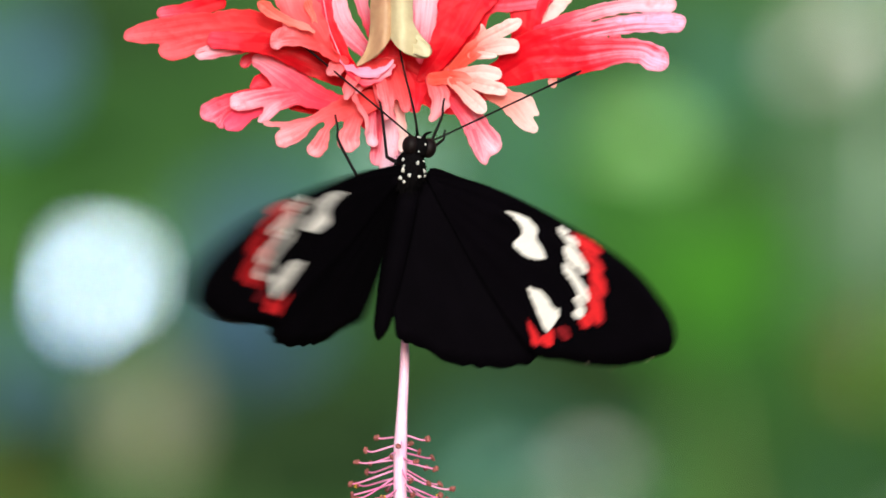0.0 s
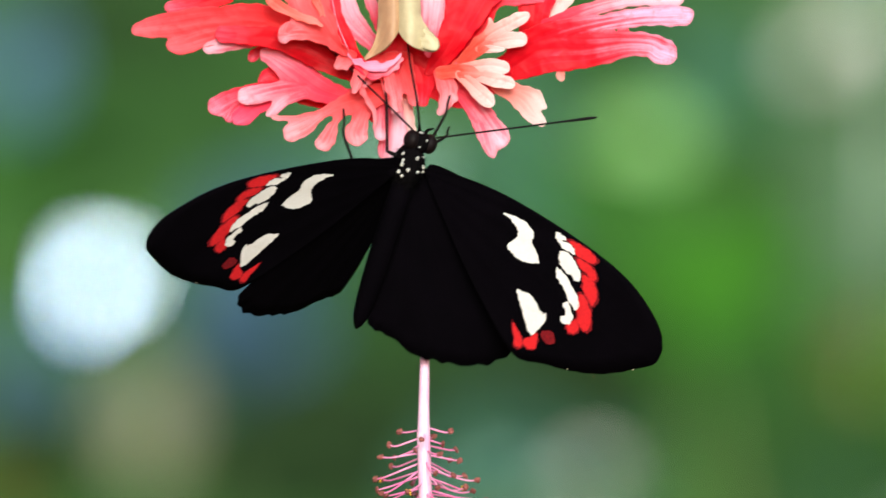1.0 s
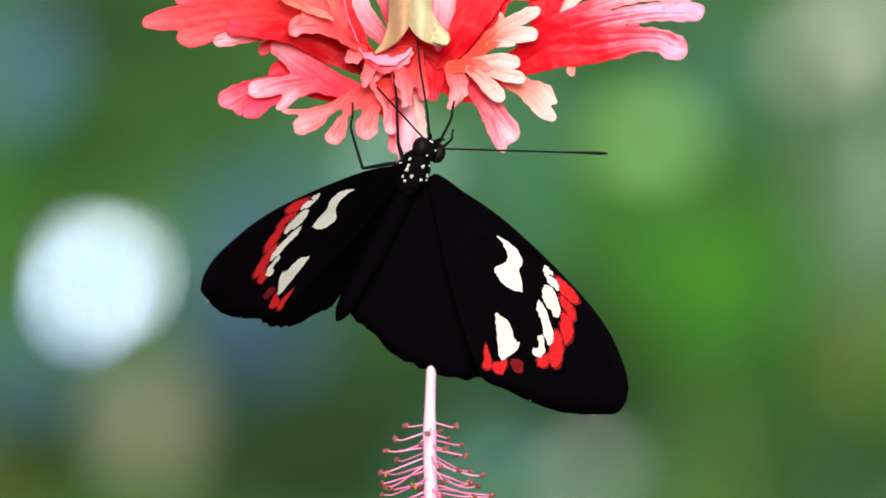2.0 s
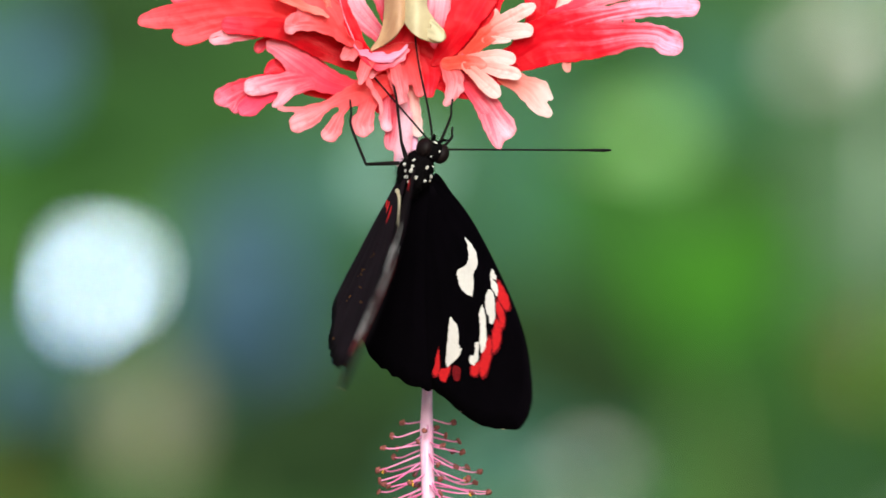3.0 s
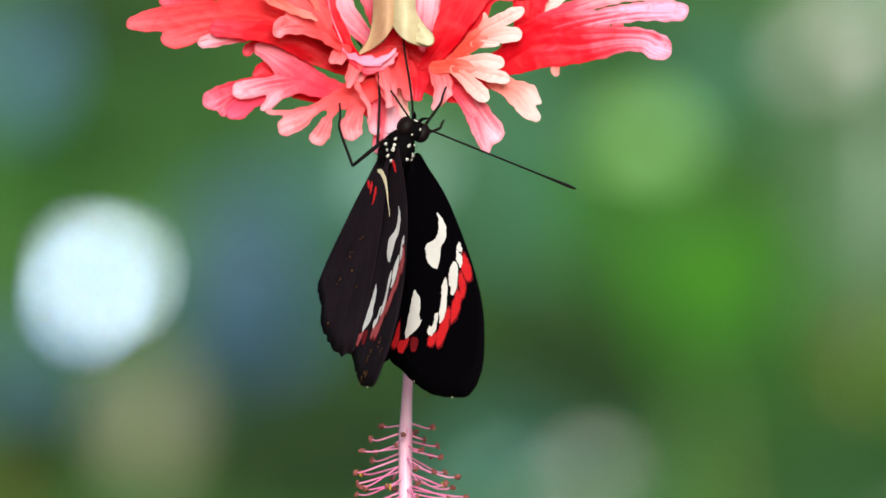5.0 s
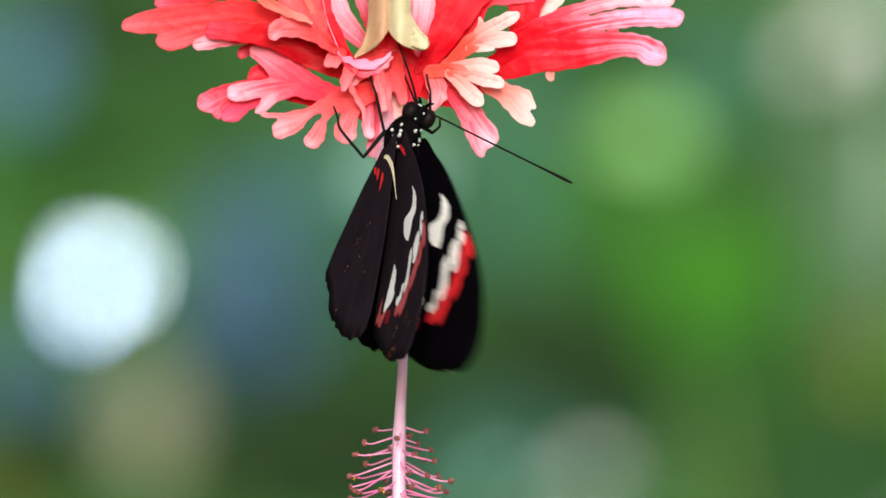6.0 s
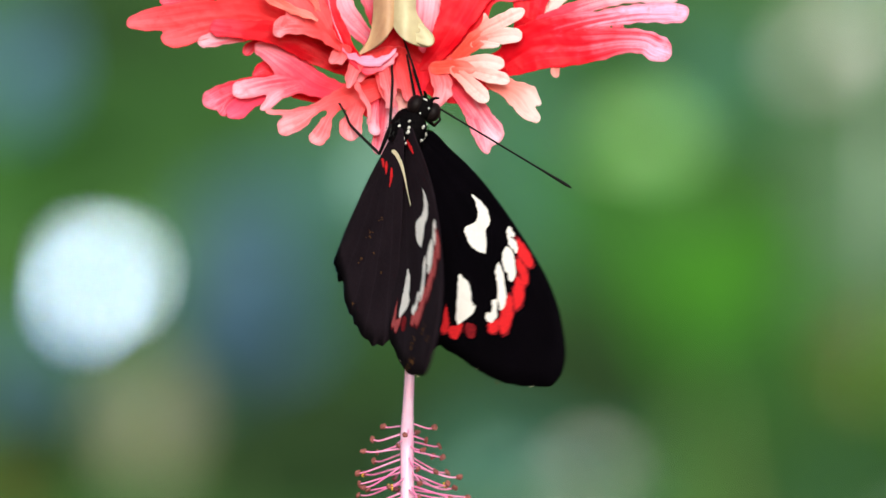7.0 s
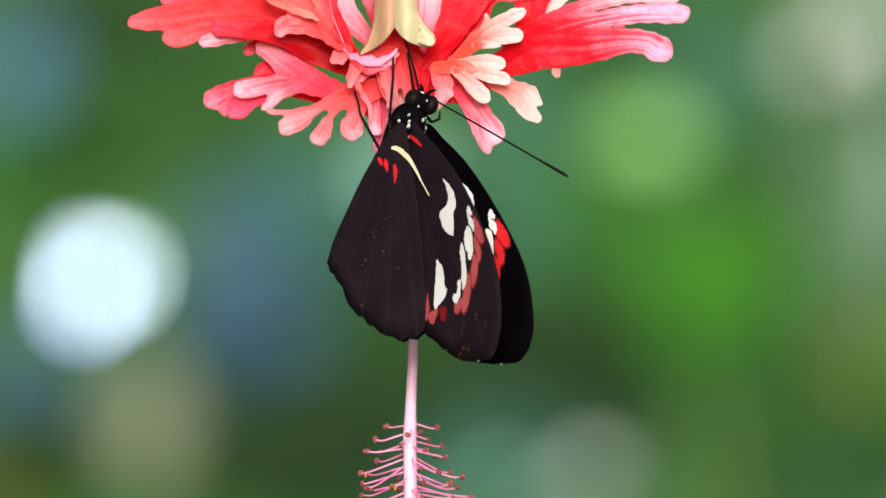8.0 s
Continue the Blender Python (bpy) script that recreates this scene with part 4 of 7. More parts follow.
    base = Vector((foot_x, foot_y, 0))
    thing.location = base
    tip = beyond(*top, far + 0.25)
    path = spline([Vector((foot_x, foot_y, -0.02)), Vector((foot_x * 0.6 + tip.x * 0.4, (foot_y + tip.y) / 2, EYE_Z * 0.55)), tip], 6)
    part("stem", tube(bmesh.new(), [p - base for p in path], [0.012 - 0.0007 * k for k in range(13)], 8), STEM_GREEN, thing)
    for x, y, size, material in leaves:
        length = size * 0.00115
        ob = part("leaf", leaf_mesh(length, length * leaf_rng.uniform(0.62, 0.8)), material, thing)
        p = beyond(x, y, far + leaf_rng.uniform(-0.35, 0.35))
        turn = leaf_rng.uniform(-40, 220)
        way = Vector((math.cos(radians(turn)), -0.25, math.sin(radians(turn)))).normalized()
        across = Vector((0.1, -0.9, 0.45)).cross(way).normalized()
        m = Matrix((way, across, way.cross(across).normalized())).transposed().to_4x4()
        ob.matrix_local = Matrix.Translation(p - base - m.to_3x3() @ Vector((length * 0.5, 0, -0.04 * length))) @ m


bm = bmesh.new()
for x, y in ((-60, -40), (60, -40), (60, 80), (-60, 80)):
    bm.verts.new((x, y, 0))
bm.faces.new(bm.verts)
SOIL = leaf_material("garden_soil", (0.05, 0.04, 0.025), (0.09, 0.075, 0.045), 0.9, 0.0)
tagged(part("ground", bm, SOIL), "brown garden soil under the plants", "ground", kind="structure")

# far greenery closes the view
bm = bmesh.new()
arc = []
for k in range(25):
    a = radians(-60 + 5 * k)
    arc.append([bm.verts.new((14 * math.sin(a), -REACH + 14 * math.cos(a), z)) for z in (-0.05, 1.0, 1.8, 6.0)])
for a, b in zip(arc, arc[1:]):
    for k in range(3):
        bm.faces.new((a[k], b[k], b[k + 1], a[k + 1]))
FAR_GREEN = leaf_material("distant_greenery", (0.022, 0.062, 0.016), (0.040, 0.115, 0.028), 0.8, 0.0)
tagged(part("backdrop", bm, FAR_GREEN), "dim distant greenery of the garden", "greenery", kind="structure")

shrub("broad-leaved shrub with sunlight put into its bright green leaf colours", 0.35, 6.2, (1290, 640), 8.0, [
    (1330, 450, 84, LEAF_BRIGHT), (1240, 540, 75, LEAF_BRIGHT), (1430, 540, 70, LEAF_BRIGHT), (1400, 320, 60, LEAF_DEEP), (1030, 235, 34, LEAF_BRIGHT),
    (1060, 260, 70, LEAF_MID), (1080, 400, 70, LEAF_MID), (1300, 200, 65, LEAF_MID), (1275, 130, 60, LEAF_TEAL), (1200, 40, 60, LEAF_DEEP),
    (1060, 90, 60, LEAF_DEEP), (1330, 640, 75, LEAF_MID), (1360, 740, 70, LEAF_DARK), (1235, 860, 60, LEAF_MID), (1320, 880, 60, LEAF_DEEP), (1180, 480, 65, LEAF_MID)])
shrub("shrub with silvery grey-green leaves", 0.5, 5.8, (1530, 760), 7.6, [
    (1500, 30, 60, LEAF_SAGE), (1520, 210, 62, LEAF_SAGE), (1545, 340, 66, LEAF_SAGE),
    (1520, 480, 60, LEAF_SAGE), (1556, 640, 50, LEAF_OLIVE), (1420, 760, 70, LEAF_DEEP), (1510, 790, 66, LEAF_DEEP), (1400, 640, 50, LEAF_DEEP), (1560, 870, 60, LEAF_TEAL)])
shrub("shrub with shade and sky reflection put into blue-grey leaf colours", -0.4, 6.6, (430, 760), 8.4, [
    (30, 120, 48, LEAF_BLUE), (150, 150, 60, LEAF_DEEP), (10, 300, 60, LEAF_MID), (90, 320, 60, LEAF_MID), (425, 430, 70, LEAF_SLATE), (430, 560, 70, LEAF_BLUE), (400, 650, 60, LEAF_SLATE), (520, 700, 50, LEAF_DARK),
    (500, 500, 60, LEAF_TEAL), (560, 700, 60, LEAF_DARK), (330, 210, 90, LEAF_DEEP), (200, 200, 80, LEAF_DEEP),
    (470, 300, 80, LEAF_DEEP), (190, 40, 85, LEAF_DARK), (130, 20, 70, LEAF_DARK), (420, 60, 90, LEAF_DEEP), (600, 330, 80, LEAF_TEAL)])
shrub("low shrub with dull teal and dry beige leaves", 0.1, 6.0, (960, 900), 7.8, [
    (890, 800, 58, LEAF_TEAL), (820, 870, 50, LEAF_TEAL), (985, 800, 60, LEAF_TEAL), (1160, 860, 60, LEAF_TEAL),
    (255, 755, 52, YOUNG_STRAW), (170, 850, 40, LEAF_DEEP), (-10, 900, 36, LEAF_OLIVE), (640, 860, 60, LEAF_DARK), (40, 770, 60, LEAF_DARK), (20, 660, 50, LEAF_SLATE), (345, 500, 24, LEAF_DRY), (850, 680, 70, LEAF_DARK), (640, 720, 62, LEAF_DARK), (540, 840, 70, LEAF_DARK), (560, 750, 80, LEAF_DARK), (490, 810, 80, LEAF_DARK), (915, 835, 54, LEAF_TEAL), (950, 665, 70, LEAF_DARK), (660, 830, 60, LEAF_DARK), (1000, 660, 70, LEAF_DARK), (120, 800, 60, LEAF_DARK)])
# deep shade comes from the dark leaf colours, not from the lamps
shrub("dense shrub with deep shade put into its dark leaf colours", 0.0, 7.4, (900, 800), 9.2, [
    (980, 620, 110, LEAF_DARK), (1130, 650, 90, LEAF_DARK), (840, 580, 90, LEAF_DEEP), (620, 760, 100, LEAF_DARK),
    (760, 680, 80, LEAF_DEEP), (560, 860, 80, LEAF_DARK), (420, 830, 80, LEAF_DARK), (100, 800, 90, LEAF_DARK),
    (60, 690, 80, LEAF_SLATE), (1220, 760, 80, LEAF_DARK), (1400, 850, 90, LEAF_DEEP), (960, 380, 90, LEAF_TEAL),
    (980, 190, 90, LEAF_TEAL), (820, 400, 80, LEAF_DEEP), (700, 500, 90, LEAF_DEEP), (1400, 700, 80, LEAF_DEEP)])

# added plant: its pale leaves take the place of bright glints
shrub("added plant whose small pale leaves stand in for bright glints", 0.25, 4.3, (1240, 700), 6.6, [
    (1146, 243, 29, GLINT_GREEN), (1062, 250, 9, YOUNG_STRAW), (236, 452, 12, GLINT_GREEN), (1440, 100, 19, GLINT_GREY), (1526, 50, 20, GLINT_GREY), (1050, 836, 16, GLINT_GREY), (985, 880, 9, GLINT_TEAL),
    (1564, 690, 13, GLINT_STRAW), (1566, 840, 12, GLINT_TEAL), (1600, 790, 60, LEAF_DEEP), (1640, 640, 44, LEAF_MID), (708, 302, 23, GLINT_TEAL), (885, 858, 12, GLINT_TEAL)])

# a slender pale cane beside the plants
cane = tagged(new("garden_cane"), "slender pale grey garden cane standing upright", "cane")
cane.location = beyond(1592, 441, 7.1)
cane.location.z = 0
bm = tube(bmesh.new(), [(0.0015 * math.sin(k), 0, 0.08 * k - 0.02) for k in range(24)], [0.0021 + (0.0003 if k % 4 == 0 else 0) for k in range(24)], 10)
part("stick", bm, CANE_GREY, cane)

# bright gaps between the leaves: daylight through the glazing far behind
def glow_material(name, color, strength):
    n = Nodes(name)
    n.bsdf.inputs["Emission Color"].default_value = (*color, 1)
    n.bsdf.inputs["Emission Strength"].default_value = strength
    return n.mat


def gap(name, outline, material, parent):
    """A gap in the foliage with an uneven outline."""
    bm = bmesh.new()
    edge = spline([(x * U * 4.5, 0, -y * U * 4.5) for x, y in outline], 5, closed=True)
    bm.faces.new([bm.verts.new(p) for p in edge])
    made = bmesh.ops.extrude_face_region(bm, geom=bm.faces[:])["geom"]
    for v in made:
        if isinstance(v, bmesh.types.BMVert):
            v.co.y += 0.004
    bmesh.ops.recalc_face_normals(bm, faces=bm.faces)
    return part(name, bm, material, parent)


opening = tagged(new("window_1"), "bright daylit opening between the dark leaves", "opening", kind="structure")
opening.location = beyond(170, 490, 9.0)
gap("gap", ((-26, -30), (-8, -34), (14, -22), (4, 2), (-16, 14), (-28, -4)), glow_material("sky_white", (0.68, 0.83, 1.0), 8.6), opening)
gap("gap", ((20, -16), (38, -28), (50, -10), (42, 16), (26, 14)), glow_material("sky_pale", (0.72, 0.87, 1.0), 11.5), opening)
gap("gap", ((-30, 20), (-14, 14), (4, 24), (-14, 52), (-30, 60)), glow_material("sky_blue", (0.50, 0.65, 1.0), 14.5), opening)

# the hibiscus branch whose arching end carries the flower
bush = tagged(new("hibiscus_branch"), "tall bare green hibiscus branch arching over the flower", "branch")
bush.location = (0.75, 0.15, 0)
path = spline([(0, 0, -0.02), (0.02, 0.02, 0.8), (-0.06, 0.0, 1.45), (-0.35, -0.08, 1.72), (-0.62, -0.12, 1.66), (-0.768, -0.138, 1.485)], 6)
part("twig", tube(bmesh.new(), path, [0.016 - 0.00045 * k for k in range(31)], 8), STEM_GREEN, bush)


def motions():
    """The sway of the flower and the beat of the wings."""
    flower_rows = [
        (0, pose(-0.00667, 0.008, 1.42707, 0, -0.35, 0)), (0.1, pose(-0.00705, 0.008, 1.42760, 0, -0.31, 0)),
        (0.2, pose(-0.00750, 0.008, 1.42790, 0, -0.27, 0)), (0.3, pose(-0.00742, 0.008, 1.42865, 0, -0.23, 0)),
        (0.4, pose(-0.00675, 0.008, 1.42910, 0, -0.19, 0)), (0.5, pose(-0.00540, 0.008, 1.42917, 0, -0.15, 0)),
        (0.6, pose(-0.00442, 0.008, 1.42932, 0, -0.21, 0)), (0.7, pose(-0.00405, 0.008, 1.42917, 0, -0.27, 0)),
        (0.8, pose(-0.00360, 0.008, 1.42895, 0, -0.33, 0)), (0.9, pose(-0.00457, 0.008, 1.42857, 0, -0.39, 0)),
        (1, pose(-0.00562, 0.008, 1.42790, 0, -0.45, 0)), (1.1, pose(-0.00667, 0.008, 1.42782, 0, -0.31, 0)),
        (1.2, pose(-0.00742, 0.008, 1.42782, 0, -0.17, 0)), (1.3, pose(-0.00780, 0.008, 1.42827, 0, -0.03, 0)),
        (1.4, pose(-0.00772, 0.008, 1.42842, 0, 0.11, 0)), (1.5, pose(-0.00667, 0.008, 1.42850, 0, 0.25, 0)),
        (1.6, pose(-0.00547, 0.008, 1.42872, 0, 0.10, 0)), (1.7, pose(-0.00427, 0.008, 1.42887, 0, -0.05, 0)),
        (1.9, pose(-0.00390, 0.008, 1.42880, 0, -0.10, 0)), (2.1, pose(-0.00487, 0.008, 1.42857, 0, -0.16, 0)),
        (2.3, pose(-0.00607, 0.008, 1.42850, 0, -0.21, 0)), (2.5, pose(-0.00652, 0.008, 1.42865, 0, -0.27, 0)),
        (2.8, pose(-0.00585, 0.008, 1.42887, 0, -0.35, 0)), (2.9, pose(-0.00510, 0.008, 1.42895, 0, -0.40, 0)),
        (3, pose(-0.00480, 0.008, 1.42910, 0, -0.45, 0)), (3.1, pose(-0.00435, 0.008, 1.42895, 0, -0.41, 0)),
        (3.2, pose(-0.00457, 0.008, 1.42887, 0, -0.37, 0)), (3.3, pose(-0.00532, 0.008, 1.42872, 0, -0.33, 0)),
        (3.4, pose(-0.00630, 0.008, 1.42857, 0, -0.29, 0)), (3.5, pose(-0.00720, 0.008, 1.42857, 0, -0.25, 0)),
        (3.6, pose(-0.00742, 0.008, 1.42880, 0, -0.27, 0)), (3.7, pose(-0.00712, 0.008, 1.42850, 0, -0.29, 0)),
        (3.8, pose(-0.00615, 0.008, 1.42842, 0, -0.31, 0)), (3.9, pose(-0.00532, 0.008, 1.42850, 0, -0.33, 0)),
        (4, pose(-0.00495, 0.008, 1.42850, 0, -0.35, 0)), (4.1, pose(-0.00487, 0.008, 1.42872, 0, -0.38, 0)),
        (4.2, pose(-0.00532, 0.008, 1.42887, 0, -0.41, 0)), (4.3, pose(-0.00540, 0.008, 1.42902, 0, -0.44, 0)),
        (4.4, pose(-0.00570, 0.008, 1.42895, 0, -0.47, 0)), (4.5, pose(-0.00570, 0.008, 1.42880, 0, -0.50, 0)),
        (4.6, pose(-0.00570, 0.008, 1.42857, 0, -0.46, 0)), (4.7, pose(-0.00615, 0.008, 1.42842, 0, -0.41, 0)),
        (4.9, pose(-0.00652, 0.008, 1.42850, 0, -0.33, 0)), (5.1, pose(-0.00592, 0.008, 1.42872, 0, -0.24, 0)),
        (5.3, pose(-0.00532, 0.008, 1.42880, 0, -0.15, 0)), (5.5, pose(-0.00517, 0.008, 1.42895, 0, -0.07, 0)),
        (5.7, pose(-0.00555, 0.008, 1.42902, 0, 0.02, 0)), (5.8, pose(-0.00592, 0.008, 1.42895, 0, 0.06, 0)),
        (5.9, pose(-0.00690, 0.008, 1.42842, 0, 0.11, 0)), (6, pose(-0.00697, 0.008, 1.42812, 0, 0.15, 0)),
        (6.1, pose(-0.00637, 0.008, 1.42835, 0, 0.11, 0)), (6.2, pose(-0.00592, 0.008, 1.42842, 0, 0.07, 0)),
        (6.3, pose(-0.00562, 0.008, 1.42857, 0, 0.03, 0)), (6.4, pose(-0.00570, 0.008, 1.42865, 0, -0.01, 0)),
        (6.5, pose(-0.00592, 0.008, 1.42880, 0, -0.05, 0)), (6.7, pose(-0.00615, 0.008, 1.42895, 0, -0.03, 0)),
        (7, pose(-0.00630, 0.008, 1.42857, 0, 0, 0)), (7.2, pose(-0.00637, 0.008, 1.42842, 0, -0.02, 0)),
        (7.3, pose(-0.00652, 0.008, 1.42835, 0, -0.03, 0)), (7.5, pose(-0.00652, 0.008, 1.42850, 0, -0.05, 0)),
        (7.6, pose(-0.00630, 0.008, 1.42857, 0, -0.03, 0)), (7.8, pose(-0.00622, 0.008, 1.42880, 0, 0.01, 0)),
        (8, pose(-0.00615, 0.008, 1.42857, 0, 0.05, 0)),]
    walk(flower, flower_rows)
    walk(column, [(0, pose(0, 0, 0, 0, 1.2, 0)), (0.5, pose(0, 0, 0, 0, 0.68, 0)), (1, pose(0, 0, 0, 0, -0.9, 0)),
                  (1.5, pose(0, 0, 0, 0, -0.8, 0)), (1.7, pose(0, 0, 0, 0, -0.7, 0)), (2.8, pose(0, 0, 0, 0, -0.3, 0)), (3, pose(0, 0, 0, 0, -0.43, 0)),
                  (3.5, pose(0, 0, 0, 0, 0.47, 0)), (4, pose(0, 0, 0, 0, -0.3, 0)), (4.5, pose(0, 0, 0, 0, 1.12, 0)), (4.7, pose(0, 0, 0, 0, 1, 0)),
                  (6, pose(0, 0, 0, 0, 0.57, 0)), (6.5, pose(0, 0, 0, 0, 0.65, 0)), (7, pose(0, 0, 0, 0, 0.29, 0)), (7.5, pose(0, 0, 0, 0, 0.6, 0)), (8, pose(0, 0, 0, 0, 0, 0))])
    body_rows = [
        (0.0, pose(-0.00375, 0, 1.40979, 102.6, 7.3, 23.2)), (0.1, pose(-0.00419, 0, 1.40994, 105.9, 12.1, 25.0)),
        (0.2, pose(-0.00436, 0, 1.41021, 107.3, 13.4, 25.2)), (0.3, pose(-0.00478, 0, 1.41187, 106.4, 14.3, 23.1)),
        (0.4, pose(-0.00339, 0, 1.41220, 106.9, 13.5, 22.6)), (0.5, pose(-0.00349, 0, 1.41178, 107.1, 14.9, 22.3)),
        (0.6, pose(-0.00246, 0, 1.41159, 108.7, 15.4, 25.7)), (0.7, pose(0.00013, 0, 1.41092, 107.3, 13.0, 28.4)),
        (0.8, pose(-0.00163, 0, 1.41069, 107.6, 14.6, 30.8)), (0.9, pose(-0.00194, 0, 1.41064, 108.3, 11.8, 27.4)),
        (1.0, pose(-0.00399, 0, 1.41050, 106.8, 11.6, 25.4)), (1.1, pose(-0.00456, 0, 1.40925, 107.2, 13.3, 29.2)),
        (1.2, pose(-0.00484, 0, 1.40913, 108.3, 13.0, 28.0)), (1.3, pose(-0.00587, 0, 1.40937, 109.3, 13.7, 27.4)),
        (1.4, pose(-0.00675, 0, 1.41033, 110.4, 15.1, 26.5)), (1.5, pose(-0.00445, 0, 1.41031, 109.8, 15.1, 25.2)),
        (1.6, pose(-0.00341, 0, 1.41080, 110.3, 14.9, 24.2)), (1.7, pose(-0.00260, 0, 1.41019, 113.7, 19.2, 25.6)),
        (1.8, pose(-0.00298, 0, 1.40983, 114.1, 19.1, 25.8)), (1.9, pose(-0.00338, 0, 1.40968, 114.5, 19.0, 26.0)),
        (2.0, pose(-0.00345, 0, 1.40968, 114.9, 18.8, 26.2)), (2.1, pose(-0.00326, 0, 1.40976, 115.3, 18.7, 26.4)),
        (2.2, pose(-0.00309, 0, 1.40985, 115.6, 18.6, 26.7)), (2.3, pose(-0.00319, 0, 1.40985, 116.0, 18.4, 26.9)),
        (2.4, pose(-0.00363, 0, 1.40970, 116.4, 18.3, 27.1)), (2.5, pose(-0.00419, 0, 1.40944, 116.8, 18.2, 27.3)),
        (2.6, pose(-0.00458, 0, 1.40913, 117.1, 18.0, 27.5)), (2.7, pose(-0.00464, 0, 1.40886, 117.5, 17.9, 27.7)),
        (2.8, pose(-0.00448, 0, 1.40901, 117.9, 17.8, 27.9)), (2.9, pose(-0.00327, 0, 1.40920, 116.5, 16.6, 28.2)),
        (3.0, pose(-0.00302, 0, 1.40962, 117.0, 18.1, 30.2)), (3.1, pose(-0.00239, 0, 1.40884, 116.6, 18.1, 32.1)),
        (3.2, pose(-0.00272, 0, 1.40875, 116.3, 18.1, 33.2)), (3.3, pose(-0.00437, 0, 1.40825, 114.3, 16.7, 32.7)),
        (3.4, pose(-0.00511, 0, 1.40819, 112.9, 16.6, 33.6)), (3.5, pose(-0.00648, 0, 1.40902, 110.5, 14.9, 36.3)),
        (3.6, pose(-0.00702, 0, 1.40954, 110.1, 16.4, 38.5)), (3.7, pose(-0.00570, 0, 1.40770, 114.9, 19.8, 37.1)),
        (3.8, pose(-0.00508, 0, 1.40586, 119.9, 20.8, 37.5)), (3.9, pose(-0.00400, 0, 1.40749, 117.7, 17.0, 36.7)),
        (4.0, pose(-0.00435, 0, 1.40849, 119.5, 19.5, 35.8)), (4.1, pose(-0.00405, 0, 1.40864, 118.1, 18.8, 33.5)),
        (4.2, pose(-0.00524, 0, 1.40963, 117.8, 20.6, 33.1)), (4.3, pose(-0.00465, 0, 1.40911, 115.3, 19.4, 32.8)),
        (4.4, pose(-0.00475, 0, 1.40943, 114.1, 17.6, 34.2)), (4.5, pose(-0.00456, 0, 1.40912, 115.7, 19.7, 35.1)),
        (4.6, pose(-0.00523, 0, 1.40973, 113.7, 18.4, 32.8)), (4.7, pose(-0.00597, 0, 1.41148, 113.2, 17.8, 32.6)),
        (4.8, pose(-0.00626, 0, 1.41167, 112.7, 18.1, 32.3)), (4.9, pose(-0.00585, 0, 1.41204, 112.3, 18.3, 32.0)),
        (5.0, pose(-0.00549, 0, 1.41232, 111.8, 18.6, 31.8)), (5.1, pose(-0.00542, 0, 1.41246, 111.3, 18.8, 31.5)),
        (5.2, pose(-0.00567, 0, 1.41247, 110.8, 19.1, 31.2)), (5.3, pose(-0.00603, 0, 1.41245, 110.4, 19.3, 30.9)),
        (5.4, pose(-0.00620, 0, 1.41248, 109.9, 19.5, 30.6)), (5.5, pose(-0.00604, 0, 1.41264, 109.4, 19.8, 30.3)),
        (5.6, pose(-0.00564, 0, 1.41293, 108.9, 20.0, 30.0)), (5.7, pose(-0.00528, 0, 1.41331, 108.4, 20.2, 29.7)),
        (5.8, pose(-0.00564, 0, 1.41348, 107.9, 20.4, 29.4)), (5.9, pose(-0.00519, 0, 1.41376, 107.8, 17.4, 30.4)),
        (6.0, pose(-0.00464, 0, 1.41422, 110.2, 17.7, 32.4)), (6.1, pose(-0.00425, 0, 1.41403, 110.5, 17.7, 32.7)),
        (6.2, pose(-0.00418, 0, 1.41375, 112.2, 15.5, 36.0)), (6.3, pose(-0.00381, 0, 1.41372, 120.2, 11.8, 41.1)),
        (6.4, pose(-0.00267, 0, 1.41419, 120.8, 7.5, 45.6)), (6.5, pose(-0.00272, 0, 1.41475, 124.7, 9.6, 49.2)),
        (6.6, pose(-0.00264, 0, 1.41487, 122.2, 9.0, 48.4)), (6.7, pose(-0.00299, 0, 1.41487, 122.2, 8.4, 47.1)),
        (6.8, pose(-0.00318, 0, 1.41464, 120.6, 7.9, 47.2)), (6.9, pose(-0.00334, 0, 1.41502, 122.1, 9.2, 47.4)),
        (7.0, pose(-0.00392, 0, 1.41513, 119.6, 8.2, 45.4)), (7.1, pose(-0.00379, 0, 1.41560, 116.8, 8.6, 42.4)),
        (7.2, pose(-0.00380, 0, 1.41502, 114.4, 8.6, 41.3)), (7.3, pose(-0.00379, 0, 1.41543, 111.1, 9.3, 42.0)),
        (7.4, pose(-0.00415, 0, 1.41501, 112.7, 9.0, 44.9)), (7.5, pose(-0.00378, 0, 1.41510, 111.1, 6.7, 46.4)),
        (7.6, pose(-0.00365, 0, 1.41496, 113.9, 6.6, 47.8)), (7.7, pose(-0.00240, 0, 1.41593, 111.0, 3.3, 47.5)),
        (7.8, pose(-0.00317, 0, 1.41541, 114.5, 7.5, 47.8)), (7.9, pose(-0.00368, 0, 1.41570, 114.1, 8.1, 47.9)),
        (8.0, pose(-0.00397, 0, 1.41583, 113.0, 7.9, 48.3)),]
    walk(butterfly, body_rows)
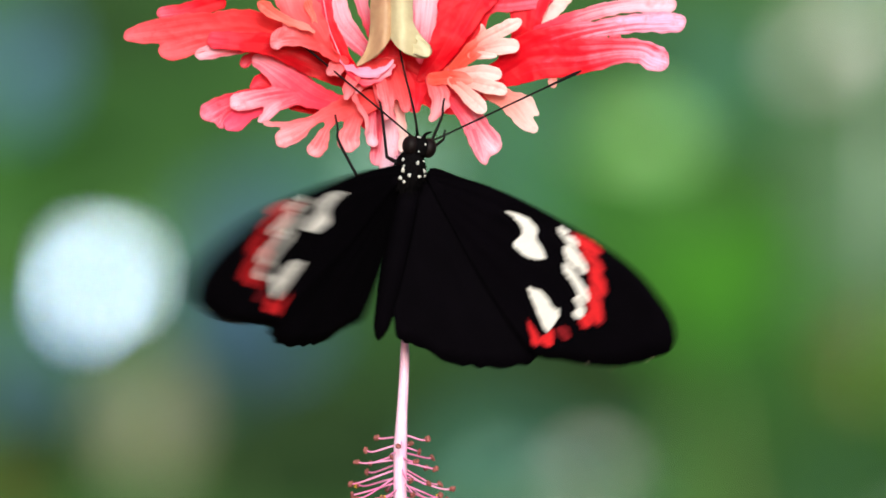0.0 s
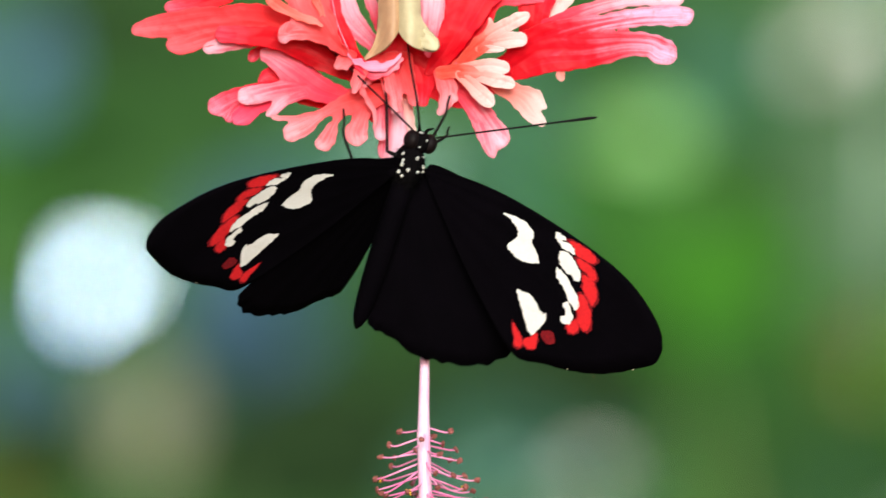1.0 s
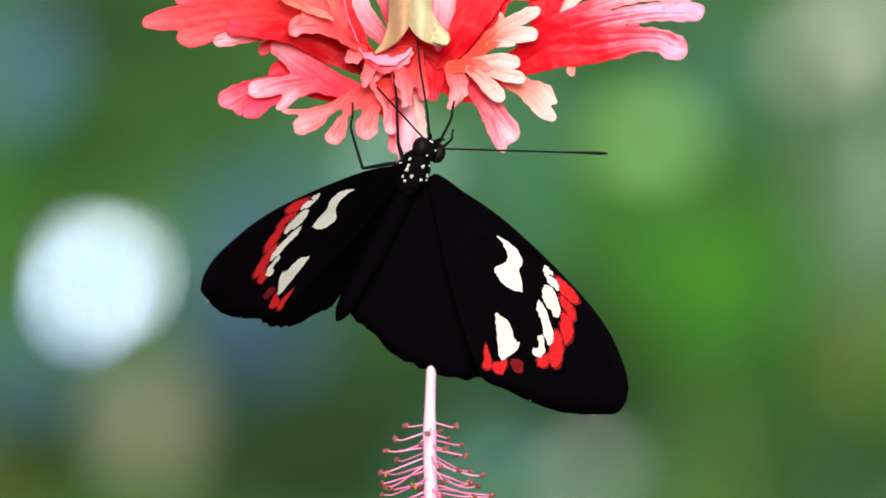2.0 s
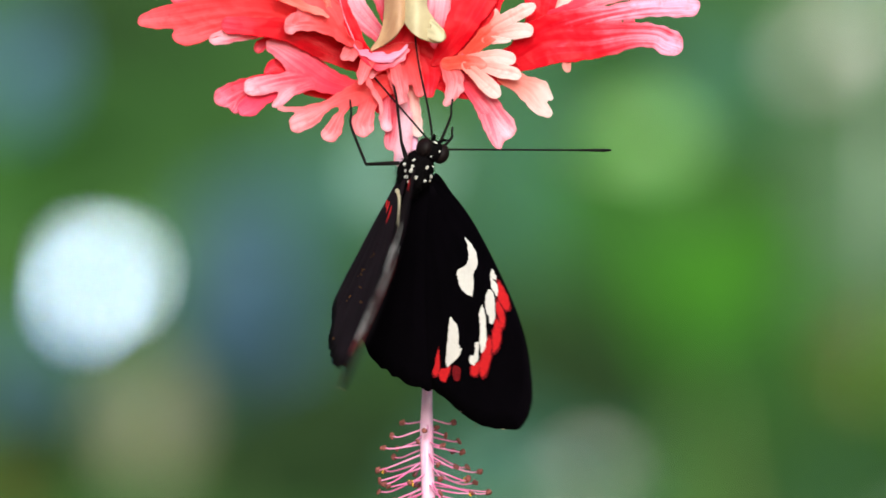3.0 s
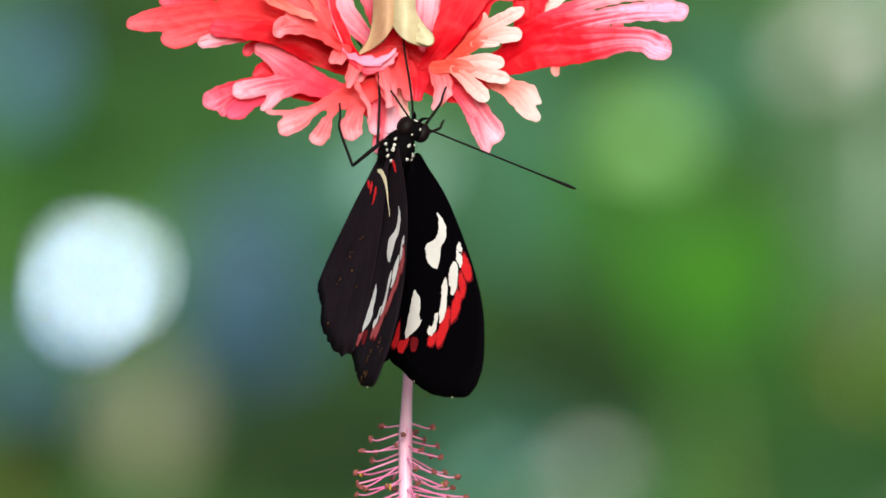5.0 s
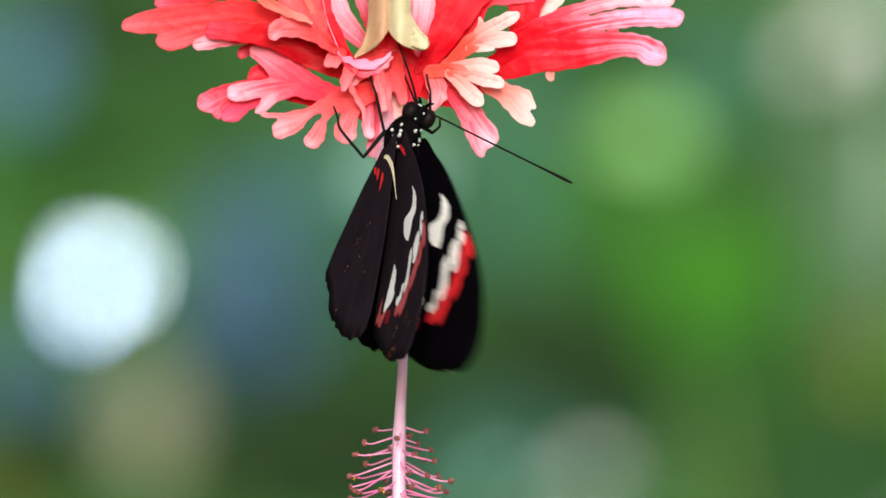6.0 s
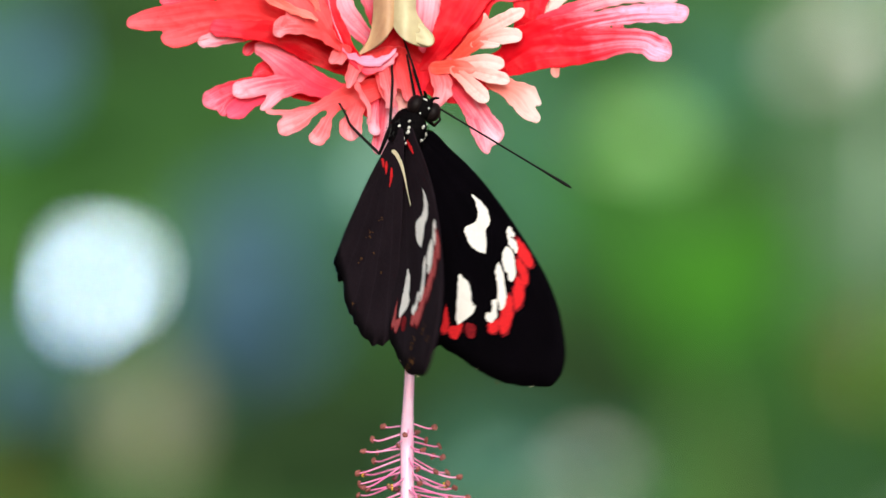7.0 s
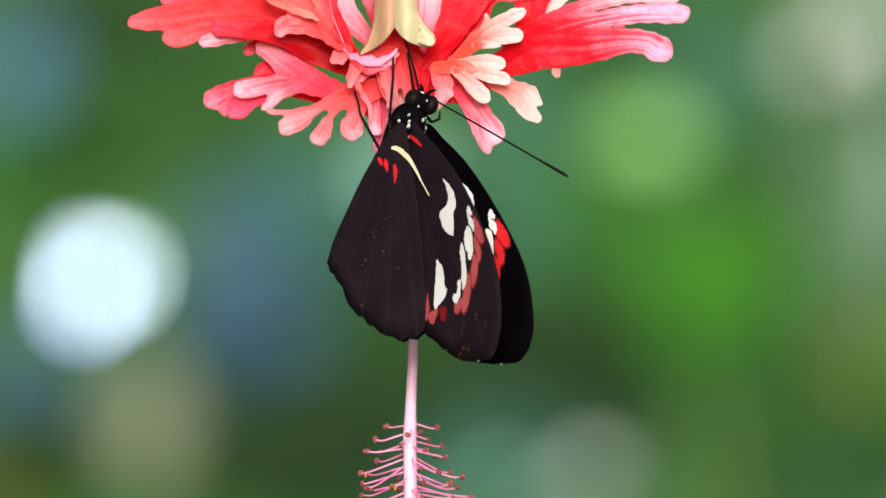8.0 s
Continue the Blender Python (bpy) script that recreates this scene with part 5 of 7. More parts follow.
    walk(abdomen, [(0, pose(-0.0003, 0, 0)), (0.5, pose(-0.0007, 0, 0)), (1.5, pose(-0.0008, 0, 0)), (2.8, pose(0.00134, -0.00086, -0.00254)),
                   (3.1, pose(0.00134, -0.00086, -0.00254)), (3.5, pose(-0.0010, 0, 0)), (3.9, pose(0.00150, -0.00070, -0.00260)), (4.7, pose(0.00162, -0.00057, -0.00264)), (6, pose(0.00184, -0.00050, -0.00306)), (6.5, pose(0.00325, -0.00117, -0.00265)), (8, pose(0.00322, -0.00072, -0.00284))])
    left_rows = [
        (0.0, pose(-0.00169, 0.00017, 0, 11.6, 28.5, 5.7)), (0.033, pose(-0.00169, 0.00017, 0, 15.4, 52.4, 8.2)),
        (0.1, pose(-0.00169, 0.00017, 0, 26.0, 61.8, 31.1)), (0.2, pose(-0.00169, 0.00017, 0, 21.2, 57.4, 21.7)),
        (0.3, pose(-0.00169, 0.00017, 0, 9.1, 35.9, 5.1)), (0.4, pose(-0.00169, 0.00017, 0, 6.2, 31.8, 2.8)),
        (0.467, pose(-0.00169, 0.00017, 0, 6.5, 17.0, 4.4)), (0.5, pose(-0.00169, 0.00017, 0, 7.9, 33.0, 5.0)),
        (0.533, pose(-0.00169, 0.00017, 0, 10.0, 48.9, 6.4)), (0.6, pose(-0.00169, 0.00017, 0, 10.8, 55.4, 16.7)),
        (0.7, pose(-0.00169, 0.00017, 0, 12.6, 59.4, 19.4)), (0.8, pose(-0.00169, 0.00017, 0, 20.0, 38.1, 19.8)),
        (0.9, pose(-0.00169, 0.00017, 0, 15.8, 29.6, 9.8)), (1.0, pose(-0.00169, 0.00017, 0, 14.5, 18.2, 4.1)),
        (1.1, pose(-0.00169, 0.00017, 0, 24.2, 41.4, 17.9)), (1.2, pose(-0.00169, 0.00017, 0, 26.9, 58.3, 30.4)),
        (1.3, pose(-0.00169, 0.00017, 0, 29.6, 60.8, 33.7)), (1.4, pose(-0.00169, 0.00017, 0, 16.7, 55.6, 20.1)),
        (1.467, pose(-0.00169, 0.00017, 0, 14.4, 46.9, 13.7)), (1.5, pose(-0.00169, 0.00017, 0, 13.4, 44.0, 13.0)),
        (1.533, pose(-0.00169, 0.00017, 0, 12.5, 41.1, 12.4)), (1.6, pose(-0.00169, 0.00017, 0, 10.9, 41.9, 8.4)),
        (1.7, pose(-0.00169, 0.00017, 0, 8.8, 62.8, 11.8)), (1.8, pose(-0.00169, 0.00017, 0, 5.8, 54.9, 10.4)),
        (1.9, pose(-0.00169, 0.00017, 0, 2.7, 44.7, 9.2)), (2.0, pose(-0.00169, 0.00017, 0, 0.2, 34.6, 8.6)),
        (2.1, pose(-0.00169, 0.00017, 0, 2.2, 46.1, 11.2)), (2.2, pose(-0.00169, 0.00017, 0, 8.7, 61.3, 17.6)),
        (2.3, pose(-0.00169, 0.00017, 0, 11.6, 64.7, 21.3)), (2.4, pose(-0.00169, 0.00017, 0, 4.0, 53.0, 16.0)),
        (2.5, pose(-0.00169, 0.00017, 0, -0.9, 41.1, 13.5)), (2.6, pose(-0.00169, 0.00017, 0, 1.5, 48.5, 16.4)),
        (2.7, pose(-0.00169, 0.00017, 0, 4.2, 53.9, 19.6)), (2.8, pose(-0.00169, 0.00017, 0, 2.4, 51.1, 19.3)),
        (2.9, pose(-0.00169, 0.00017, 0, 1.4, 52.8, 18.0)), (2.967, pose(-0.00169, 0.00017, 0, 12.0, 61.1, 20.7)),
        (3.0, pose(-0.00169, 0.00017, 0, 17.3, 66.6, 25.7)), (3.033, pose(-0.00169, 0.00017, 0, 25.5, 71.8, 33.3)),
        (3.1, pose(-0.00169, 0.00017, 0, 34.5, 69.0, 55.3)), (3.2, pose(-0.00169, 0.00017, 0, 26.9, 67.8, 43.8)),
        (3.3, pose(-0.00169, 0.00017, 0, 20.1, 56.8, 30.1)), (3.4, pose(-0.00169, 0.00017, 0, 15.3, 48.6, 23.7)),
        (3.467, pose(-0.00169, 0.00017, 0, 20.7, 40.9, 19.0)), (3.5, pose(-0.00169, 0.00017, 0, 19.1, 37.1, 18.0)),
        (3.533, pose(-0.00169, 0.00017, 0, 17.6, 33.3, 17.2)), (3.6, pose(-0.00169, 0.00017, 0, 14.3, 34.5, 16.7)),
        (3.7, pose(-0.00169, 0.00017, 0, 29.9, 59.6, 38.0)), (3.8, pose(-0.00169, 0.00017, 0, 30.5, 66.3, 46.0)),
        (3.9, pose(-0.00169, 0.00017, 0, 21.0, 60.2, 38.6)), (4.0, pose(-0.00169, 0.00017, 0, 17.6, 59.5, 26.0)),
        (4.1, pose(-0.00169, 0.00017, 0, 6.6, 46.4, 23.6)), (4.2, pose(-0.00169, 0.00017, 0, 9.1, 48.9, 21.2)),
        (4.3, pose(-0.00169, 0.00017, 0, 16.6, 56.8, 36.0)), (4.4, pose(-0.00169, 0.00017, 0, 28.4, 65.0, 44.6)),
        (4.467, pose(-0.00169, 0.00017, 0, 92.7, 68.6, 93.9)), (4.5, pose(-0.00169, 0.00017, 0, 66.2, 67.0, 69.4)),
        (4.533, pose(-0.00169, 0.00017, 0, 45.9, 62.1, 51.0)), (4.6, pose(-0.00169, 0.00017, 0, 20.7, 53.7, 33.8)),
        (4.7, pose(-0.00169, 0.00017, 0, 9.0, 47.6, 23.0)), (4.8, pose(-0.00169, 0.00017, 0, 18.7, 58.8, 30.7)),
        (4.9, pose(-0.00169, 0.00017, 0, 32.5, 67.1, 42.8)), (5.0, pose(-0.00169, 0.00017, 0, 46.0, 71.1, 55.4)),
        (5.1, pose(-0.00169, 0.00017, 0, 24.8, 62.7, 35.7)), (5.2, pose(-0.00169, 0.00017, 0, 15.3, 54.3, 27.4)),
        (5.3, pose(-0.00169, 0.00017, 0, 25.9, 63.1, 36.5)), (5.4, pose(-0.00169, 0.00017, 0, 44.6, 70.4, 53.6)),
        (5.5, pose(-0.00169, 0.00017, 0, 56.3, 72.5, 64.6)), (5.6, pose(-0.00169, 0.00017, 0, 37.6, 68.0, 46.8)),
        (5.7, pose(-0.00169, 0.00017, 0, 25.7, 62.1, 35.8)), (5.8, pose(-0.00169, 0.00017, 0, 31.4, 65.2, 41.0)),
        (5.9, pose(-0.00169, 0.00017, 0, 42.0, 73.4, 48.5)), (5.967, pose(-0.00169, 0.00017, 0, 45.3, 76.3, 54.0)),
        (6.0, pose(-0.00169, 0.00017, 0, 39.0, 75.0, 47.9)), (6.033, pose(-0.00169, 0.00017, 0, 33.7, 73.6, 42.9)),
        (6.1, pose(-0.00169, 0.00017, 0, 19.1, 60.7, 24.9)), (6.2, pose(-0.00169, 0.00017, 0, 26.4, 60.3, 30.9)),
        (6.3, pose(-0.00169, 0.00017, 0, 14.3, 74.6, 22.1)), (6.4, pose(-0.00169, 0.00017, 0, 24.9, 74.9, 34.6)),
        (6.467, pose(-0.00169, 0.00017, 0, 21.5, 76.0, 32.7)), (6.5, pose(-0.00169, 0.00017, 0, 11.6, 70.7, 23.3)),
        (6.533, pose(-0.00169, 0.00017, 0, 6.0, 65.1, 18.1)), (6.6, pose(-0.00169, 0.00017, 0, 1.9, 55.9, 11.2)),
        (6.7, pose(-0.00169, 0.00017, 0, 3.4, 65.0, 11.9)), (6.8, pose(-0.00169, 0.00017, 0, 20.6, 72.3, 29.1)),
        (6.9, pose(-0.00169, 0.00017, 0, 19.8, 75.8, 27.6)), (6.967, pose(-0.00169, 0.00017, 0, 14.9, 70.1, 26.4)),
        (7.0, pose(-0.00169, 0.00017, 0, 11.4, 67.4, 23.1)), (7.033, pose(-0.00169, 0.00017, 0, 8.7, 64.6, 20.6)),
        (7.1, pose(-0.00169, 0.00017, 0, -0.3, 58.3, 6.8)), (7.2, pose(-0.00169, 0.00017, 0, 9.7, 57.3, 10.8)),
        (7.3, pose(-0.00169, 0.00017, 0, 9.5, 66.7, 14.0)), (7.4, pose(-0.00169, 0.00017, 0, 28.1, 70.2, 35.3)),
        (7.5, pose(-0.00169, 0.00017, 0, 29.5, 76.8, 36.2)), (7.6, pose(-0.00169, 0.00017, 0, 17.3, 72.3, 25.1)),
        (7.7, pose(-0.00169, 0.00017, 0, 7.7, 68.8, 17.4)), (7.8, pose(-0.00169, 0.00017, 0, 20.1, 71.8, 30.9)),
        (7.9, pose(-0.00169, 0.00017, 0, 23.3, 74.3, 33.4)), (8.0, pose(-0.00169, 0.00017, 0, 24.1, 75.7, 33.6)),]
    walk(fore_left, left_rows)
    walk(hind_left, [
        (0.0, pose(-0.00169, 0.00017, 0, 15.8, 30.3, 10.5)), (0.033, pose(-0.00169, 0.00017, 0, 23.0, 53.8, 15.4)),
        (0.1, pose(-0.00169, 0.00017, 0, 38.3, 62.1, 41.9)), (0.2, pose(-0.00169, 0.00017, 0, 32.3, 58.8, 30.6)),
        (0.3, pose(-0.00169, 0.00017, 0, 16.1, 38.8, 9.0)), (0.4, pose(-0.00169, 0.00017, 0, 14.0, 35.0, 6.8)),
        (0.467, pose(-0.00169, 0.00017, 0, 15.1, 19.8, 11.0)), (0.5, pose(-0.00169, 0.00017, 0, 18.8, 35.4, 12.6)),
        (0.533, pose(-0.00169, 0.00017, 0, 24.3, 50.9, 16.5)), (0.6, pose(-0.00169, 0.00017, 0, 27.3, 58.3, 28.7)),
        (0.7, pose(-0.00169, 0.00017, 0, 34.0, 62.0, 36.7)), (0.8, pose(-0.00169, 0.00017, 0, 33.0, 41.7, 30.2)),
        (0.9, pose(-0.00169, 0.00017, 0, 27.5, 34.5, 20.0)), (1.0, pose(-0.00141, 0.00005, -0.00060, 23.8, 24.7, 12.8)),
        (1.1, pose(-0.00169, 0.00017, 0, 39.1, 44.8, 31.0)), (1.2, pose(-0.00169, 0.00017, 0, 49.9, 59.3, 50.8)),
        (1.3, pose(-0.00169, 0.00017, 0, 52.7, 60.9, 54.2)), (1.4, pose(-0.00169, 0.00017, 0, 33.2, 58.6, 33.7)),
        (1.467, pose(-0.00169, 0.00017, 0, 24.6, 50.6, 21.0)), (1.5, pose(-0.00169, 0.00017, 0, 23.0, 47.8, 19.8)),
        (1.533, pose(-0.00169, 0.00017, 0, 21.6, 45.0, 18.8)), (1.6, pose(-0.00169, 0.00017, 0, 20.1, 46.5, 13.7)),
        (1.7, pose(-0.00169, 0.00017, 0, 27.2, 67.1, 25.3)), (1.8, pose(-0.00169, 0.00017, 0, 17.0, 60.5, 15.4)),
        (1.9, pose(-0.00169, 0.00017, 0, 10.2, 51.3, 8.9)), (2.0, pose(-0.00169, 0.00017, 0, 7.0, 41.6, 6.2)),
        (2.1, pose(-0.00169, 0.00017, 0, 8.1, 53.6, 6.9)), (2.2, pose(-0.00169, 0.00017, 0, 17.2, 69.2, 16.2)),
        (2.3, pose(-0.00169, 0.00017, 0, 20.3, 73.2, 19.3)), (2.4, pose(-0.00169, 0.00017, 0, 6.6, 62.1, 5.8)),
        (2.5, pose(-0.00169, 0.00017, 0, 2.2, 50.3, 1.1)), (2.6, pose(-0.00169, 0.00017, 0, 1.9, 58.4, 1.0)),
        (2.7, pose(-0.00169, 0.00017, 0, 1.9, 64.5, 1.5)), (2.8, pose(-0.00169, 0.00017, 0, -0.8, 62.0, -1.3)),
        (2.9, pose(-0.00169, 0.00017, 0, -3.9, 63.8, -5.4)), (2.967, pose(-0.00169, 0.00017, 0, 21.7, 69.7, 24.6)),
        (3.0, pose(-0.00169, 0.00017, 0, 31.4, 74.9, 33.9)), (3.033, pose(-0.00169, 0.00017, 0, 49.7, 79.3, 51.6)),
        (3.1, pose(-0.00169, 0.00017, 0, 58.3, 80.1, 66.2)), (3.2, pose(-0.00169, 0.00017, 0, 48.9, 75.4, 55.5)),
        (3.3, pose(-0.00169, 0.00017, 0, 35.4, 62.6, 38.2)), (3.4, pose(-0.00169, 0.00017, 0, 28.1, 52.7, 32.6)),
        (3.467, pose(-0.00169, 0.00017, 0, 31.6, 41.3, 30.5)), (3.5, pose(-0.00169, 0.00017, 0, 29.0, 37.8, 28.9)),
        (3.533, pose(-0.00169, 0.00017, 0, 26.7, 34.3, 27.5)), (3.6, pose(-0.00169, 0.00017, 0, 23.9, 37.9, 24.4)),
        (3.7, pose(-0.00169, 0.00017, 0, 50.8, 61.3, 54.3)), (3.8, pose(-0.00169, 0.00017, 0, 57.5, 69.6, 66.0)),
        (3.9, pose(-0.00169, 0.00017, 0, 39.6, 67.8, 48.2)), (4.0, pose(-0.00169, 0.00017, 0, 21.0, 69.5, 25.0)),
        (4.1, pose(-0.00169, 0.00017, 0, 13.4, 56.6, 19.2)), (4.2, pose(-0.00169, 0.00017, 0, 16.5, 58.3, 19.5)),
        (4.3, pose(-0.00169, 0.00017, 0, 25.7, 65.9, 37.8)), (4.4, pose(-0.00169, 0.00017, 0, 35.0, 75.4, 45.3)),
        (4.467, pose(-0.00169, 0.00017, 0, 103.3, 76.0, 106.0)), (4.5, pose(-0.00169, 0.00017, 0, 62.0, 75.3, 65.9)),
        (4.533, pose(-0.00169, 0.00017, 0, 35.6, 69.2, 40.7)), (4.6, pose(-0.00169, 0.00017, 0, 12.0, 65.0, 18.7)),
        (4.7, pose(-0.00169, 0.00017, 0, 7.3, 56.2, 14.7)), (4.8, pose(-0.00169, 0.00017, 0, 21.4, 66.9, 28.4)),
        (4.9, pose(-0.00169, 0.00017, 0, 44.0, 73.8, 49.9)), (5.0, pose(-0.00169, 0.00017, 0, 65.5, 76.2, 70.6)),
        (5.1, pose(-0.00169, 0.00017, 0, 32.5, 68.9, 38.9)), (5.2, pose(-0.00169, 0.00017, 0, 18.4, 60.8, 25.4)),
        (5.3, pose(-0.00169, 0.00017, 0, 35.1, 68.2, 41.2)), (5.4, pose(-0.00169, 0.00017, 0, 62.0, 73.3, 66.6)),
        (5.5, pose(-0.00169, 0.00017, 0, 76.3, 74.0, 80.3)), (5.6, pose(-0.00169, 0.00017, 0, 52.5, 70.4, 57.4)),
        (5.7, pose(-0.00169, 0.00017, 0, 36.1, 65.4, 41.9)), (5.8, pose(-0.00169, 0.00017, 0, 44.6, 67.3, 49.8)),
        (5.9, pose(-0.00194, 0.00023, 0.00046, 60.5, 74.2, 62.7)), (5.967, pose(-0.00214, 0.00029, 0.00074, 65.2, 76.5, 69.3)),
        (6.0, pose(-0.00223, 0.00032, 0.00089, 57.6, 75.7, 61.9)), (6.033, pose(-0.00223, 0.00032, 0.00089, 50.9, 74.7, 55.4)),
        (6.1, pose(-0.00223, 0.00032, 0.00089, 30.0, 64.1, 31.7)), (6.2, pose(-0.00228, 0.00034, 0.00085, 41.1, 63.3, 41.9)),
        (6.3, pose(-0.00237, 0.00045, 0.00075, 49.1, 77.1, 52.9)), (6.4, pose(-0.00243, 0.00046, 0.00068, 65.6, 77.9, 70.6)),
        (6.467, pose(-0.00247, 0.00045, 0.00064, 71.5, 78.8, 78.1)), (6.5, pose(-0.00247, 0.00045, 0.00064, 46.0, 76.3, 53.2)),
        (6.533, pose(-0.00247, 0.00045, 0.00064, 30.1, 72.1, 38.0)), (6.6, pose(-0.00247, 0.00044, 0.00066, 14.3, 64.3, 19.3)),
        (6.7, pose(-0.00245, 0.00046, 0.00066, 25.9, 72.5, 30.6)), (6.8, pose(-0.00245, 0.00044, 0.00067, 60.5, 74.9, 65.6)),
        (6.9, pose(-0.00245, 0.00044, 0.00067, 70.4, 76.4, 75.6)), (6.967, pose(-0.00243, 0.00044, 0.00069, 50.4, 73.3, 60.0)),
        (7.0, pose(-0.00243, 0.00044, 0.00069, 42.2, 71.7, 52.1)), (7.033, pose(-0.00243, 0.00044, 0.00069, 35.3, 69.6, 45.6)),
        (7.1, pose(-0.00239, 0.00043, 0.00074, 14.2, 66.3, 18.5)), (7.2, pose(-0.00238, 0.0004, 0.00076, 24.8, 64.9, 22.7)),
        (7.3, pose(-0.00238, 0.00034, 0.00077, 35.1, 72.0, 35.9)), (7.4, pose(-0.00242, 0.00035, 0.00073, 63.2, 73.3, 66.5)),
        (7.5, pose(-0.00245, 0.00035, 0.00071, 81.6, 79.0, 83.2)), (7.6, pose(-0.00246, 0.00037, 0.00068, 57.2, 77.6, 59.9)),
        (7.7, pose(-0.00246, 0.00038, 0.00068, 35.7, 74.9, 40.1)), (7.8, pose(-0.00246, 0.00037, 0.00068, 63.9, 78.5, 67.7)),
        (7.9, pose(-0.00246, 0.00036, 0.00069, 78.6, 79.0, 81.5)), (8.0, pose(-0.00247, 0.00034, 0.00069, 87.5, 79.3, 89.8)),])
